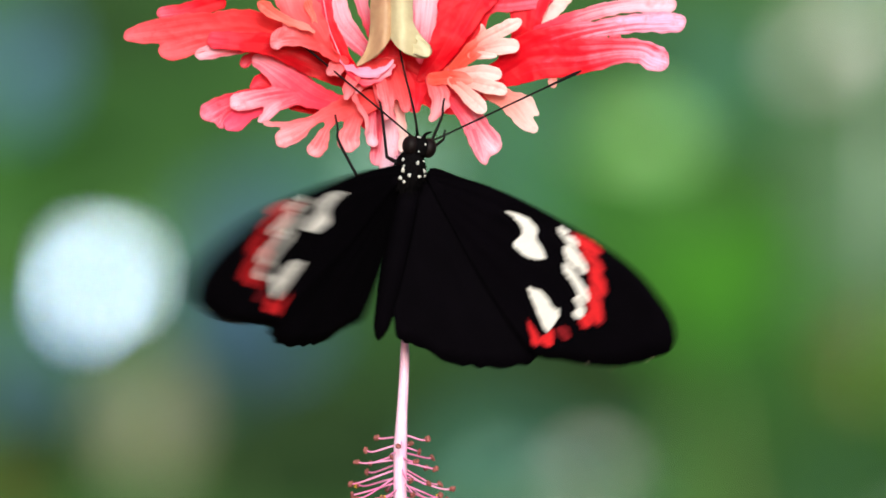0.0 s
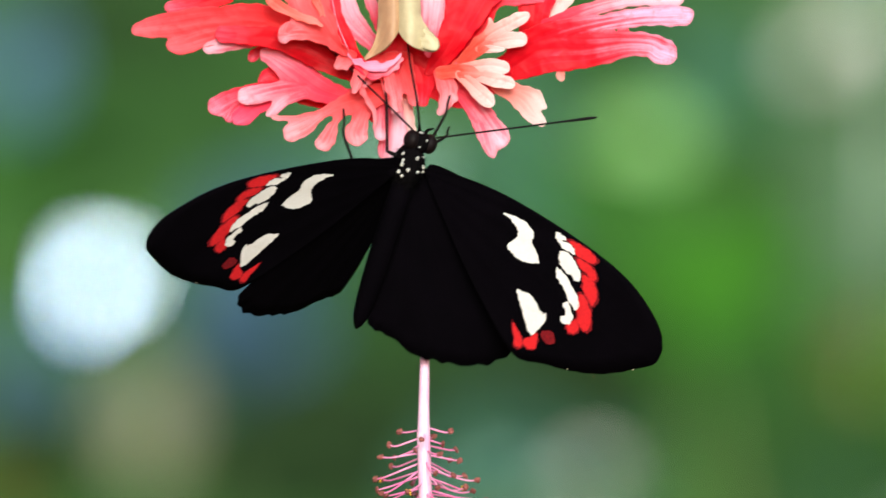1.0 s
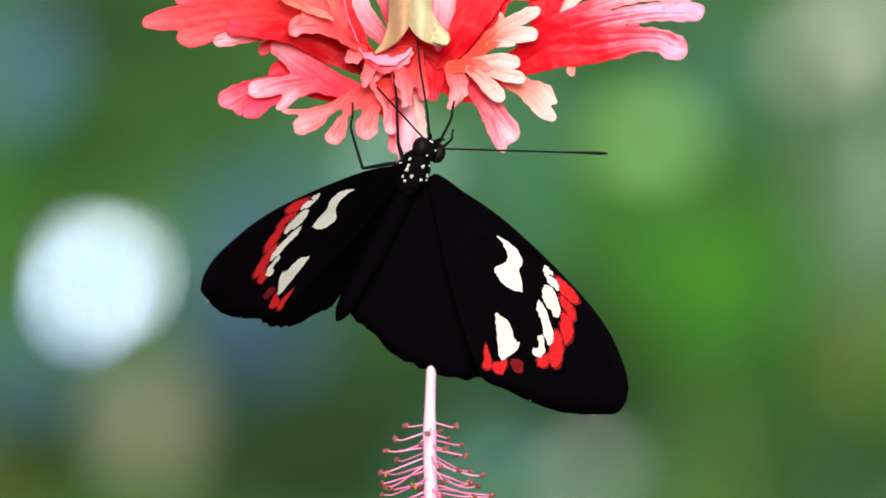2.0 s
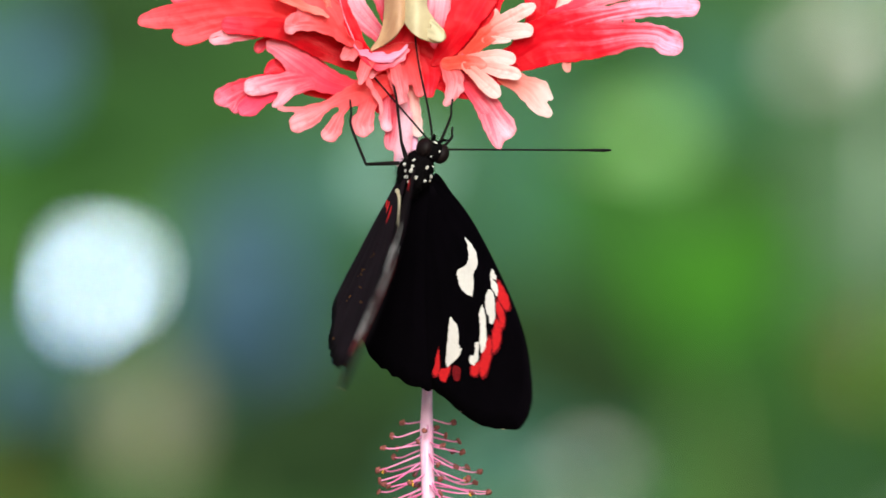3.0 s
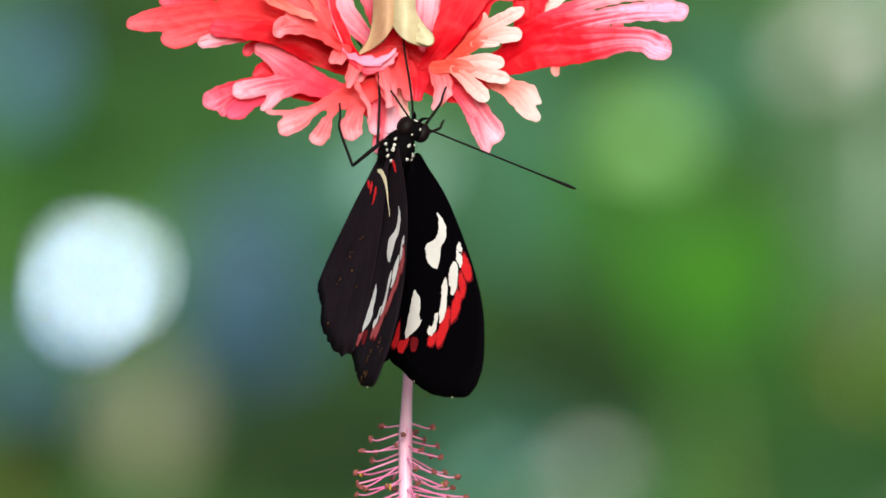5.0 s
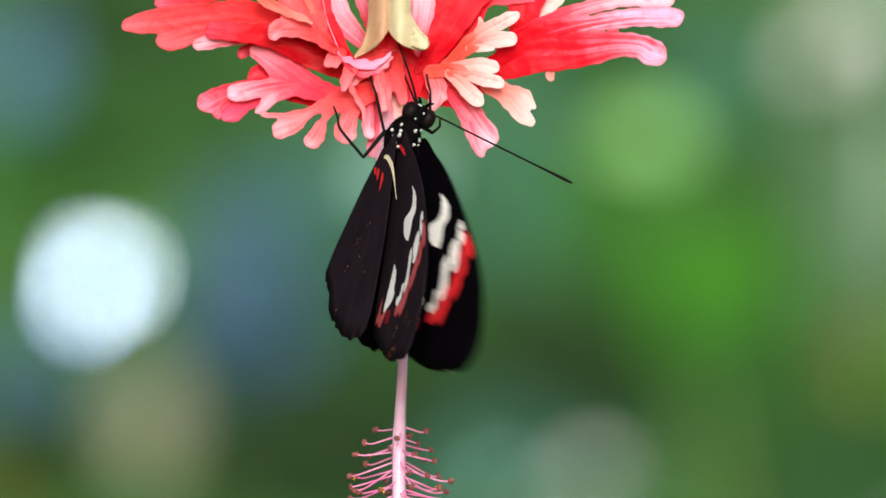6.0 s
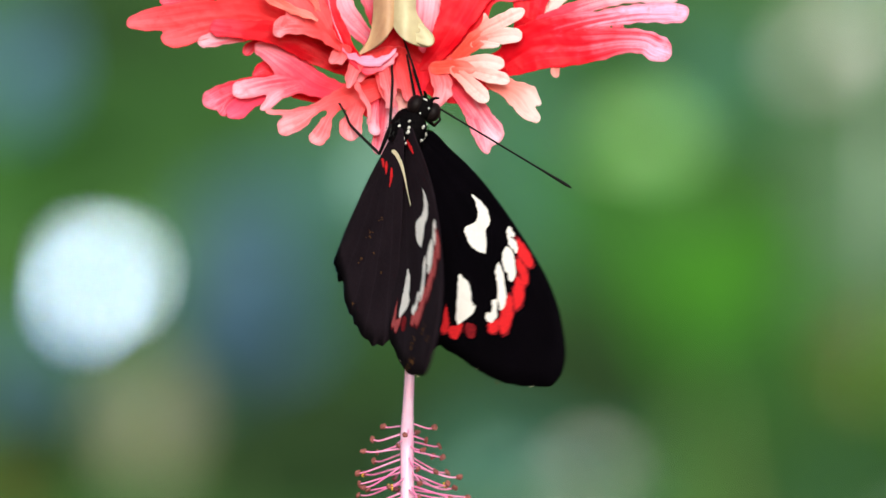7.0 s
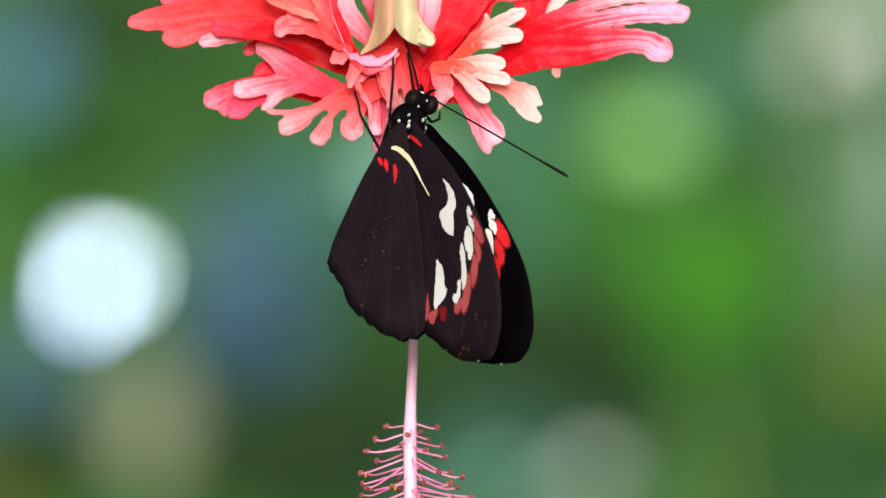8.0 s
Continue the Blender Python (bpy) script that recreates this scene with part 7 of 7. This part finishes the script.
    walk(antenna_right, [
        (0.0, pose(0.00112, 0.00472, 0.00015, -21.0, -13.4, 37.6)),
        (0.1, pose(0.00112, 0.00472, 0.00015, -23.2, -12.8, 41.1)),
        (0.2, pose(0.00112, 0.00472, 0.00015, -23.7, -12.8, 40.4)),
        (0.3, pose(0.00112, 0.00472, 0.00015, -21.5, -12.2, 38.1)),
        (0.4, pose(0.00112, 0.00472, 0.00015, -21.3, -12.5, 35.0)),
        (0.5, pose(0.00112, 0.00472, 0.00015, -20.7, -12.7, 33.9)),
        (0.6, pose(0.00112, 0.00472, 0.00015, -22.4, -15.6, 33.8)),
        (0.7, pose(0.00112, 0.00472, 0.00015, -24.5, -30.9, 36.6)),
        (0.8, pose(0.00112, 0.00472, 0.00015, -22.2, -22.2, 31.7)),
        (0.9, pose(0.00112, 0.00472, 0.00015, -22.9, -18.6, 30.3)),
        (1.0, pose(0.00112, 0.00472, 0.00015, -20.4, -20.5, 26.7)),
        (1.1, pose(0.00112, 0.00472, 0.00015, -20.6, -22.2, 27.1)),
        (1.2, pose(0.00112, 0.00472, 0.00015, -21.5, -20.5, 27.1)),
        (1.3, pose(0.00112, 0.00472, 0.00015, -22.6, -18.9, 29.0)),
        (1.4, pose(0.00112, 0.00472, 0.00015, -22.4, -18.0, 27.9)),
        (1.5, pose(0.00112, 0.00472, 0.00015, -20.9, -17.9, 25.0)),
        (1.6, pose(0.00112, 0.00472, 0.00015, -20.7, -17.5, 22.9)),
        (1.7, pose(0.00112, 0.00472, 0.00015, -22.9, -16.6, 26.2)),
        (1.8, pose(0.00112, 0.00472, 0.00015, -23.3, -16.7, 26.3)),
        (1.9, pose(0.00112, 0.00472, 0.00015, -23.7, -16.8, 26.3)),
        (2.0, pose(0.00112, 0.00472, 0.00015, -24.1, -16.9, 26.3)),
        (2.1, pose(0.00112, 0.00472, 0.00015, -24.5, -17.0, 26.4)),
        (2.2, pose(0.00112, 0.00472, 0.00015, -24.8, -17.0, 26.4)),
        (2.3, pose(0.00112, 0.00472, 0.00015, -25.2, -17.1, 26.5)),
        (2.4, pose(0.00112, 0.00472, 0.00015, -25.6, -17.2, 26.5)),
        (2.5, pose(0.00112, 0.00472, 0.00015, -26.0, -17.3, 26.5)),
        (2.6, pose(0.00112, 0.00472, 0.00015, -26.4, -17.4, 26.6)),
        (2.7, pose(0.00112, 0.00472, 0.00015, -26.8, -17.5, 26.6)),
        (2.8, pose(0.00112, 0.00472, 0.00015, -27.1, -17.6, 26.6)),
        (2.9, pose(0.00112, 0.00472, 0.00015, -27.5, -23.6, 29.5)),
        (3.0, pose(0.00112, 0.00472, 0.00015, -27.1, -19.1, 29.4)),
        (3.1, pose(0.00112, 0.00472, 0.00015, -28.2, -26.5, 33.1)),
        (3.2, pose(0.00112, 0.00472, 0.00015, -27.4, -24.8, 31.8)),
        (3.3, pose(0.00112, 0.00472, 0.00015, -24.2, -24.4, 25.7)),
        (3.4, pose(0.00112, 0.00472, 0.00015, -23.3, -25.5, 26.4)),
        (3.5, pose(0.00112, 0.00472, 0.00015, -20.3, -30.5, 22.5)),
        (3.6, pose(0.00112, 0.00472, 0.00015, -20.1, -32.1, 24.7)),
        (3.7, pose(0.00112, 0.00472, 0.00015, -23.5, -28.1, 27.7)),
        (3.8, pose(0.00112, 0.00472, 0.00015, -27.0, -26.7, 28.5)),
        (3.9, pose(0.00112, 0.00472, 0.00015, -27.5, -26.9, 28.1)),
        (4.0, pose(0.00112, 0.00472, 0.00015, -27.8, -25.0, 28.6)),
        (4.1, pose(0.00112, 0.00472, 0.00015, -26.3, -23.9, 26.5)),
        (4.2, pose(0.00112, 0.00472, 0.00015, -24.8, -23.8, 25.5)),
        (4.3, pose(0.00112, 0.00472, 0.00015, -22.5, -25.1, 23.4)),
        (4.4, pose(0.00112, 0.00472, 0.00015, -21.5, -27.6, 21.6)),
        (4.5, pose(0.00112, 0.00472, 0.00015, -23.5, -26.4, 26.0)),
        (4.6, pose(0.00112, 0.00472, 0.00015, -19.8, -27.0, 18.9)),
        (4.7, pose(0.00112, 0.00472, 0.00015, -16.6, -39.7, 11.8)),
        (4.8, pose(0.00112, 0.00472, 0.00015, -15.9, -40.8, 11.0)),
        (4.9, pose(0.00112, 0.00472, 0.00015, -15.0, -41.7, 10.2)),
        (5.0, pose(0.00112, 0.00472, 0.00015, -14.2, -42.6, 9.3)),
        (5.1, pose(0.00112, 0.00472, 0.00015, -13.3, -43.4, 8.3)),
        (5.2, pose(0.00112, 0.00472, 0.00015, -12.4, -44.1, 7.3)),
        (5.3, pose(0.00112, 0.00472, 0.00015, -11.4, -44.7, 6.2)),
        (5.4, pose(0.00112, 0.00472, 0.00015, -10.5, -45.3, 5.1)),
        (5.5, pose(0.00112, 0.00472, 0.00015, -9.5, -45.9, 3.9)),
        (5.6, pose(0.00112, 0.00472, 0.00015, -8.5, -46.4, 2.7)),
        (5.7, pose(0.00112, 0.00472, 0.00015, -7.5, -46.8, 1.5)),
        (5.8, pose(0.00112, 0.00472, 0.00015, -6.5, -47.2, 0.3)),
        (5.9, pose(0.00112, 0.00472, 0.00015, -5.7, -50.5, -3.3)),
        (6.0, pose(0.00112, 0.00472, 0.00015, -9.9, -50.2, 2.7)),
        (6.1, pose(0.00112, 0.00472, 0.00015, -7.2, -48.6, -2.3)),
        (6.2, pose(0.00112, 0.00472, 0.00015, -9.3, -53.9, -0.8)),
        (6.3, pose(0.00112, 0.00472, 0.00015, -25.9, -62.1, 13.5)),
        (6.4, pose(0.00112, 0.00472, 0.00015, -28.1, -66.6, 14.0)),
        (6.5, pose(0.00112, 0.00472, 0.00015, -37.6, -63.4, 27.3)),
        (6.6, pose(0.00112, 0.00472, 0.00015, -27.7, -62.1, 16.1)),
        (6.7, pose(0.00112, 0.00472, 0.00015, -25.7, -62.5, 12.2)),
        (6.8, pose(0.00112, 0.00472, 0.00015, -23.0, -63.0, 9.8)),
        (6.9, pose(0.00112, 0.00472, 0.00015, -25.4, -63.6, 12.6)),
        (7.0, pose(0.00112, 0.00472, 0.00015, -18.0, -66.5, 2.7)),
        (7.1, pose(0.00112, 0.00472, 0.00015, -11.6, -61.5, -4.2)),
        (7.2, pose(0.00112, 0.00472, 0.00015, -9.8, -59.3, -5.0)),
        (7.3, pose(0.00112, 0.00472, 0.00015, -1.9, -60.9, -11.4)),
        (7.4, pose(0.00112, 0.00472, 0.00015, -1.4, -65.7, -12.0)),
        (7.5, pose(0.00112, 0.00472, 0.00015, -3.2, -66.7, -9.1)),
        (7.6, pose(0.00112, 0.00472, 0.00015, -9.4, -69.5, -3.2)),
        (7.7, pose(0.00112, 0.00472, 0.00015, -7.3, -74.2, -6.7)),
        (7.8, pose(0.00112, 0.00472, 0.00015, -5.0, -71.5, -8.4)),
        (7.9, pose(0.00112, 0.00472, 0.00015, -3.9, -71.4, -8.8)),
        (8.0, pose(0.00112, 0.00472, 0.00015, -1.6, -70.5, -10.6)),])
    walk(antenna_left, [
        (0.0, pose(-0.0009, 0.0048, -0.0003, -4.8, 39.4, 147.6)),
        (0.1, pose(-0.0009, 0.0048, -0.0003, -2.0, 41.8, 154.1)),
        (0.2, pose(-0.0009, 0.0048, -0.0003, -0.6, 42.8, 155.9)),
        (0.3, pose(-0.0009, 0.0048, -0.0003, -0.2, 41.2, 156.1)),
        (0.4, pose(-0.0009, 0.0048, -0.0003, 0.5, 41.7, 155.2)),
        (0.5, pose(-0.0009, 0.0048, -0.0003, 0.9, 41.7, 156.2)), (0.6, pose(-0.0009, 0.0048, -0.0003, 0, 45.3, 156.7)),
        (0.7, pose(-0.0009, 0.0048, -0.0003, -5.1, 47.8, 151.1)),
        (0.8, pose(-0.0009, 0.0048, -0.0003, -7.1, 49.7, 151.4)),
        (0.9, pose(-0.0009, 0.0048, -0.0003, -3.9, 48.8, 149.7)),
        (1.0, pose(-0.0009, 0.0048, -0.0003, -4.2, 47.3, 148.3)),
        (1.1, pose(-0.0009, 0.0048, -0.0003, -7.6, 50.1, 148.0)),
        (1.2, pose(-0.0009, 0.0048, -0.0003, -5.4, 50.4, 148.6)),
        (1.3, pose(-0.0009, 0.0048, -0.0003, -3.6, 50.9, 150.0)),
        (1.4, pose(-0.0009, 0.0048, -0.0003, -1.2, 50.8, 152.5)),
        (1.5, pose(-0.0009, 0.0048, -0.0003, -1.0, 50.2, 151.8)),
        (1.6, pose(-0.0009, 0.0048, -0.0003, 0.4, 50.4, 152.2)),
        (1.7, pose(-0.0009, 0.0048, -0.0003, 5.1, 51.8, 160.2)),
        (1.8, pose(-0.0009, 0.0048, -0.0003, 5.4, 52.6, 160.3)),
        (1.9, pose(-0.0009, 0.0048, -0.0003, 5.7, 53.5, 160.5)),
        (2.0, pose(-0.0009, 0.0048, -0.0003, 6.0, 54.4, 160.6)),
        (2.1, pose(-0.0009, 0.0048, -0.0003, 6.4, 55.3, 160.7)),
        (2.2, pose(-0.0009, 0.0048, -0.0003, 6.7, 56.1, 160.9)),
        (2.3, pose(-0.0009, 0.0048, -0.0003, 7.1, 57.0, 161.0)),
        (2.4, pose(-0.0009, 0.0048, -0.0003, 7.4, 57.9, 161.2)),
        (2.5, pose(-0.0009, 0.0048, -0.0003, 7.8, 58.7, 161.4)),
        (2.6, pose(-0.0009, 0.0048, -0.0003, 8.2, 59.6, 161.6)),
        (2.7, pose(-0.0009, 0.0048, -0.0003, 8.6, 60.5, 161.9)),
        (2.8, pose(-0.0009, 0.0048, -0.0003, 9.1, 61.3, 162.1)),
        (2.9, pose(-0.0009, 0.0048, -0.0003, 5.5, 62.2, 158.0)),
        (3.0, pose(-0.0009, 0.0048, -0.0003, 4.5, 63.6, 159.2)),
        (3.1, pose(-0.0009, 0.0048, -0.0003, 0.7, 65.3, 156.5)),
        (3.2, pose(-0.0009, 0.0048, -0.0003, -1.8, 66.4, 154.5)),
        (3.3, pose(-0.0009, 0.0048, -0.0003, -6.4, 66.1, 148.8)),
        (3.4, pose(-0.0009, 0.0048, -0.0003, -11.3, 66.5, 144.3)),
        (3.5, pose(-0.0009, 0.0048, -0.0003, -23.1, 67.1, 132.7)),
        (3.6, pose(-0.0009, 0.0048, -0.0003, -28.3, 67.8, 129.8)),
        (3.7, pose(-0.0009, 0.0048, -0.0003, -13.6, 69.9, 145.9)),
        (3.8, pose(-0.0009, 0.0048, -0.0003, -0.6, 72.5, 159.1)),
        (3.9, pose(-0.0009, 0.0048, -0.0003, -8.7, 73.2, 147.7)),
        (4.0, pose(-0.0009, 0.0048, -0.0003, 0.4, 73.0, 158.0)),
        (4.1, pose(-0.0009, 0.0048, -0.0003, -0.1, 71.8, 155.7)),
        (4.2, pose(-0.0009, 0.0048, -0.0003, 0.9, 71.2, 157.9)),
        (4.3, pose(-0.0009, 0.0048, -0.0003, -6.6, 70.9, 149.5)),
        (4.4, pose(-0.0009, 0.0048, -0.0003, -14.9, 72.0, 140.3)),
        (4.5, pose(-0.0009, 0.0048, -0.0003, -11.8, 73.2, 145.4)),
        (4.6, pose(-0.0009, 0.0048, -0.0003, -13.1, 71.9, 141.9)),
        (4.7, pose(-0.0009, 0.0048, -0.0003, -14.8, 72.1, 139.4)),
        (4.8, pose(-0.0009, 0.0048, -0.0003, -18.8, 72.7, 134.4)),
        (4.9, pose(-0.0009, 0.0048, -0.0003, -22.9, 73.3, 129.2)),
        (5.0, pose(-0.0009, 0.0048, -0.0003, -27.2, 73.7, 123.8)),
        (5.1, pose(-0.0009, 0.0048, -0.0003, -31.6, 74.0, 118.3)),
        (5.2, pose(-0.0009, 0.0048, -0.0003, -35.9, 74.3, 112.8)),
        (5.3, pose(-0.0009, 0.0048, -0.0003, -40.3, 74.4, 107.2)),
        (5.4, pose(-0.0009, 0.0048, -0.0003, -44.5, 74.5, 101.7)),
        (5.5, pose(-0.0009, 0.0048, -0.0003, -48.6, 74.4, 96.3)),
        (5.6, pose(-0.0009, 0.0048, -0.0003, -52.5, 74.3, 91.1)),
        (5.7, pose(-0.0009, 0.0048, -0.0003, -56.2, 74.1, 86.0)),
        (5.8, pose(-0.0009, 0.0048, -0.0003, -59.7, 73.9, 81.2)),
        (5.9, pose(-0.0009, 0.0048, -0.0003, -70.2, 73.6, 67.8)),
        (6.0, pose(-0.0009, 0.0048, -0.0003, -84.0, 74.4, 54.7)),
        (6.1, pose(-0.0009, 0.0048, -0.0003, -85.6, 74.3, 52.9)),
        (6.2, pose(-0.0009, 0.0048, -0.0003, -97.5, 72.0, 40.1)),
        (6.3, pose(-0.0009, 0.0048, -0.0003, -124.5, 69.4, 13.2)),
        (6.4, pose(-0.0009, 0.0048, -0.0003, -126.9, 63.2, 9.2)),
        (6.5, pose(-0.0009, 0.0048, -0.0003, -134.5, 61.5, 5.8)),
        (6.6, pose(-0.0009, 0.0048, -0.0003, -129.3, 61.2, 9.1)),
        (6.7, pose(-0.0009, 0.0048, -0.0003, -129.2, 61.7, 7.7)),
        (6.8, pose(-0.0009, 0.0048, -0.0003, -125.8, 60.8, 10.0)),
        (6.9, pose(-0.0009, 0.0048, -0.0003, -128.5, 61.2, 8.5)),
        (7.0, pose(-0.0009, 0.0048, -0.0003, -123.5, 61.7, 10.7)),
        (7.1, pose(-0.0009, 0.0048, -0.0003, -117.0, 63.7, 15.2)),
        (7.2, pose(-0.0009, 0.0048, -0.0003, -111.6, 63.7, 19.1)),
        (7.3, pose(-0.0009, 0.0048, -0.0003, -105.0, 61.8, 25.5)),
        (7.4, pose(-0.0009, 0.0048, -0.0003, -109.4, 59.5, 22.1)),
        (7.5, pose(-0.0009, 0.0048, -0.0003, -107.9, 56.6, 21.5)),
        (7.6, pose(-0.0009, 0.0048, -0.0003, -113.1, 56.0, 17.2)),
        (7.7, pose(-0.0009, 0.0048, -0.0003, -108.7, 53.9, 17.2)),
        (7.8, pose(-0.0009, 0.0048, -0.0003, -113.7, 55.9, 16.8)),
        (7.9, pose(-0.0009, 0.0048, -0.0003, -112.8, 55.8, 17.8)),
        (8.0, pose(-0.0009, 0.0048, -0.0003, -111.0, 54.7, 18.8)),])
    walk(head, [
        (0.0, pose(0, 0.00375, -0.0005, 0, -4.0, 0)), (0.1, pose(0, 0.00375, -0.0005, 0, -4.0, 0)),
        (0.2, pose(0, 0.00375, -0.0005, 0, -4.0, 0)), (0.3, pose(0, 0.00375, -0.0005, 0, -4.0, 0)),
        (0.4, pose(0, 0.00375, -0.0005, 0, -4.0, 0)), (0.5, pose(0, 0.00375, -0.0005, 0, -4.0, 0)),
        (0.6, pose(0, 0.00375, -0.0005, 0, -4.0, 0)), (0.7, pose(0, 0.00375, -0.0005, 0, -4.0, 0)),
        (0.8, pose(0, 0.00375, -0.0005, 0, -4.0, 0)), (0.9, pose(0, 0.00375, -0.0005, 0, -4.0, 0)),
        (1.0, pose(0, 0.00375, -0.0005, 0, -4.0, 0)), (1.1, pose(0, 0.00375, -0.0005, 0, -4.0, 0)),
        (1.2, pose(0, 0.00375, -0.0005, 0, -4.0, 0)), (1.3, pose(0, 0.00375, -0.0005, 0, -4.0, 0)),
        (1.4, pose(0, 0.00375, -0.0005, 0, -4.0, 0)), (1.5, pose(0, 0.00375, -0.0005, 0, -4.0, 0)),
        (1.6, pose(0, 0.00375, -0.0005, 0, -4.0, 0)), (1.7, pose(0, 0.00375, -0.0005, 0, -4.0, 0)),
        (1.8, pose(0, 0.00375, -0.0005, 0, -4.0, 0)), (1.9, pose(0, 0.00375, -0.0005, 0, -4.0, 0)),
        (2.0, pose(0, 0.00375, -0.0005, 0, -4.0, 0)), (2.1, pose(0, 0.00375, -0.0005, 0, -4.0, 0)),
        (2.2, pose(0, 0.00375, -0.0005, 0, -4.0, 0)), (2.3, pose(0, 0.00375, -0.0005, 0, -4.0, 0)),
        (2.4, pose(0, 0.00375, -0.0005, 0, -4.0, 0)), (2.5, pose(0, 0.00375, -0.0005, 0, -4.0, 0)),
        (2.6, pose(0, 0.00375, -0.0005, 0, -4.0, 0)), (2.7, pose(0, 0.00375, -0.0005, 0, -4.0, 0)),
        (2.8, pose(0, 0.00375, -0.0005, 0, -4.0, 0)), (2.9, pose(0, 0.00375, -0.0005, 0, -4.0, 0)),
        (3.0, pose(0, 0.00375, -0.0005, 0, -4.0, 0)), (3.1, pose(0, 0.00375, -0.0005, 0, -4.0, 0)),
        (3.2, pose(0, 0.00375, -0.0005, 0, -4.0, 0)), (3.3, pose(0, 0.00375, -0.0005, 0, -4.0, 0)),
        (3.4, pose(0, 0.00375, -0.0005, 0, -4.0, 0)), (3.5, pose(0, 0.00375, -0.0005, 0, -4.0, 0)),
        (3.6, pose(0, 0.00375, -0.0005, 0, -4.0, 0)), (3.7, pose(0, 0.00375, -0.0005, 0, -4.0, 0)),
        (3.8, pose(0, 0.00375, -0.0005, 0, -4.0, 0)), (3.9, pose(0, 0.00375, -0.0005, 0, -4.0, 0)),
        (4.0, pose(0, 0.00375, -0.0005, 0, -4.0, 0)), (4.1, pose(0, 0.00375, -0.0005, 0, -4.0, 0)),
        (4.2, pose(0, 0.00375, -0.0005, 0, -4.0, 0)), (4.3, pose(0, 0.00375, -0.0005, 0, -4.0, 0)),
        (4.4, pose(0, 0.00375, -0.0005, 0, -4.0, 0)), (4.5, pose(0, 0.00375, -0.0005, 0, -4.0, 0)),
        (4.6, pose(0, 0.00375, -0.0005, 0, -4.0, 0)), (4.7, pose(0, 0.00375, -0.0005, 0, -4.0, 0)),
        (4.8, pose(0, 0.00375, -0.0005, 0, -4.9, 0)), (4.9, pose(0, 0.00375, -0.0005, 0, -5.8, 0)),
        (5.0, pose(0, 0.00375, -0.0005, 0, -6.7, 0)), (5.1, pose(0, 0.00375, -0.0005, 0, -7.6, 0)),
        (5.2, pose(0, 0.00375, -0.0005, 0, -8.5, 0)), (5.3, pose(0, 0.00375, -0.0005, 0, -9.5, 0)),
        (5.4, pose(0, 0.00375, -0.0005, 0, -10.4, 0)), (5.5, pose(0, 0.00375, -0.0005, 0, -11.3, 0)),
        (5.6, pose(0, 0.00375, -0.0005, 0, -12.2, 0)), (5.7, pose(0, 0.00375, -0.0005, 0, -13.1, 0)),
        (5.8, pose(0, 0.00375, -0.0005, 0, -14.0, 0)), (5.9, pose(0, 0.00375, -0.0005, 0, -18.4, 0)),
        (6.0, pose(0, 0.00375, -0.0005, 0, -22.8, 0)), (6.1, pose(0, 0.00375, -0.0005, 0, -27.2, 0)),
        (6.2, pose(0, 0.00375, -0.0005, 0, -31.6, 0)), (6.3, pose(0, 0.00375, -0.0005, 0, -36.0, 0)),
        (6.4, pose(0, 0.00375, -0.0005, 0, -36.1, 0)), (6.5, pose(0, 0.00375, -0.0005, 0, -36.2, 0)),
        (6.6, pose(0, 0.00375, -0.0005, 0, -36.4, 0)), (6.7, pose(0, 0.00375, -0.0005, 0, -36.5, 0)),
        (6.8, pose(0, 0.00375, -0.0005, 0, -36.6, 0)), (6.9, pose(0, 0.00375, -0.0005, 0, -36.7, 0)),
        (7.0, pose(0, 0.00375, -0.0005, 0, -36.8, 0)), (7.1, pose(0, 0.00375, -0.0005, 0, -36.9, 0)),
        (7.2, pose(0, 0.00375, -0.0005, 0, -37.1, 0)), (7.3, pose(0, 0.00375, -0.0005, 0, -37.2, 0)),
        (7.4, pose(0, 0.00375, -0.0005, 0, -37.3, 0)), (7.5, pose(0, 0.00375, -0.0005, 0, -37.4, 0)),
        (7.6, pose(0, 0.00375, -0.0005, 0, -37.5, 0)), (7.7, pose(0, 0.00375, -0.0005, 0, -37.6, 0)),
        (7.8, pose(0, 0.00375, -0.0005, 0, -37.8, 0)), (7.9, pose(0, 0.00375, -0.0005, 0, -37.9, 0)),
        (8.0, pose(0, 0.00375, -0.0005, 0, -38.0, 0)),])
    step_legs(body_rows, flower_rows)


motions()
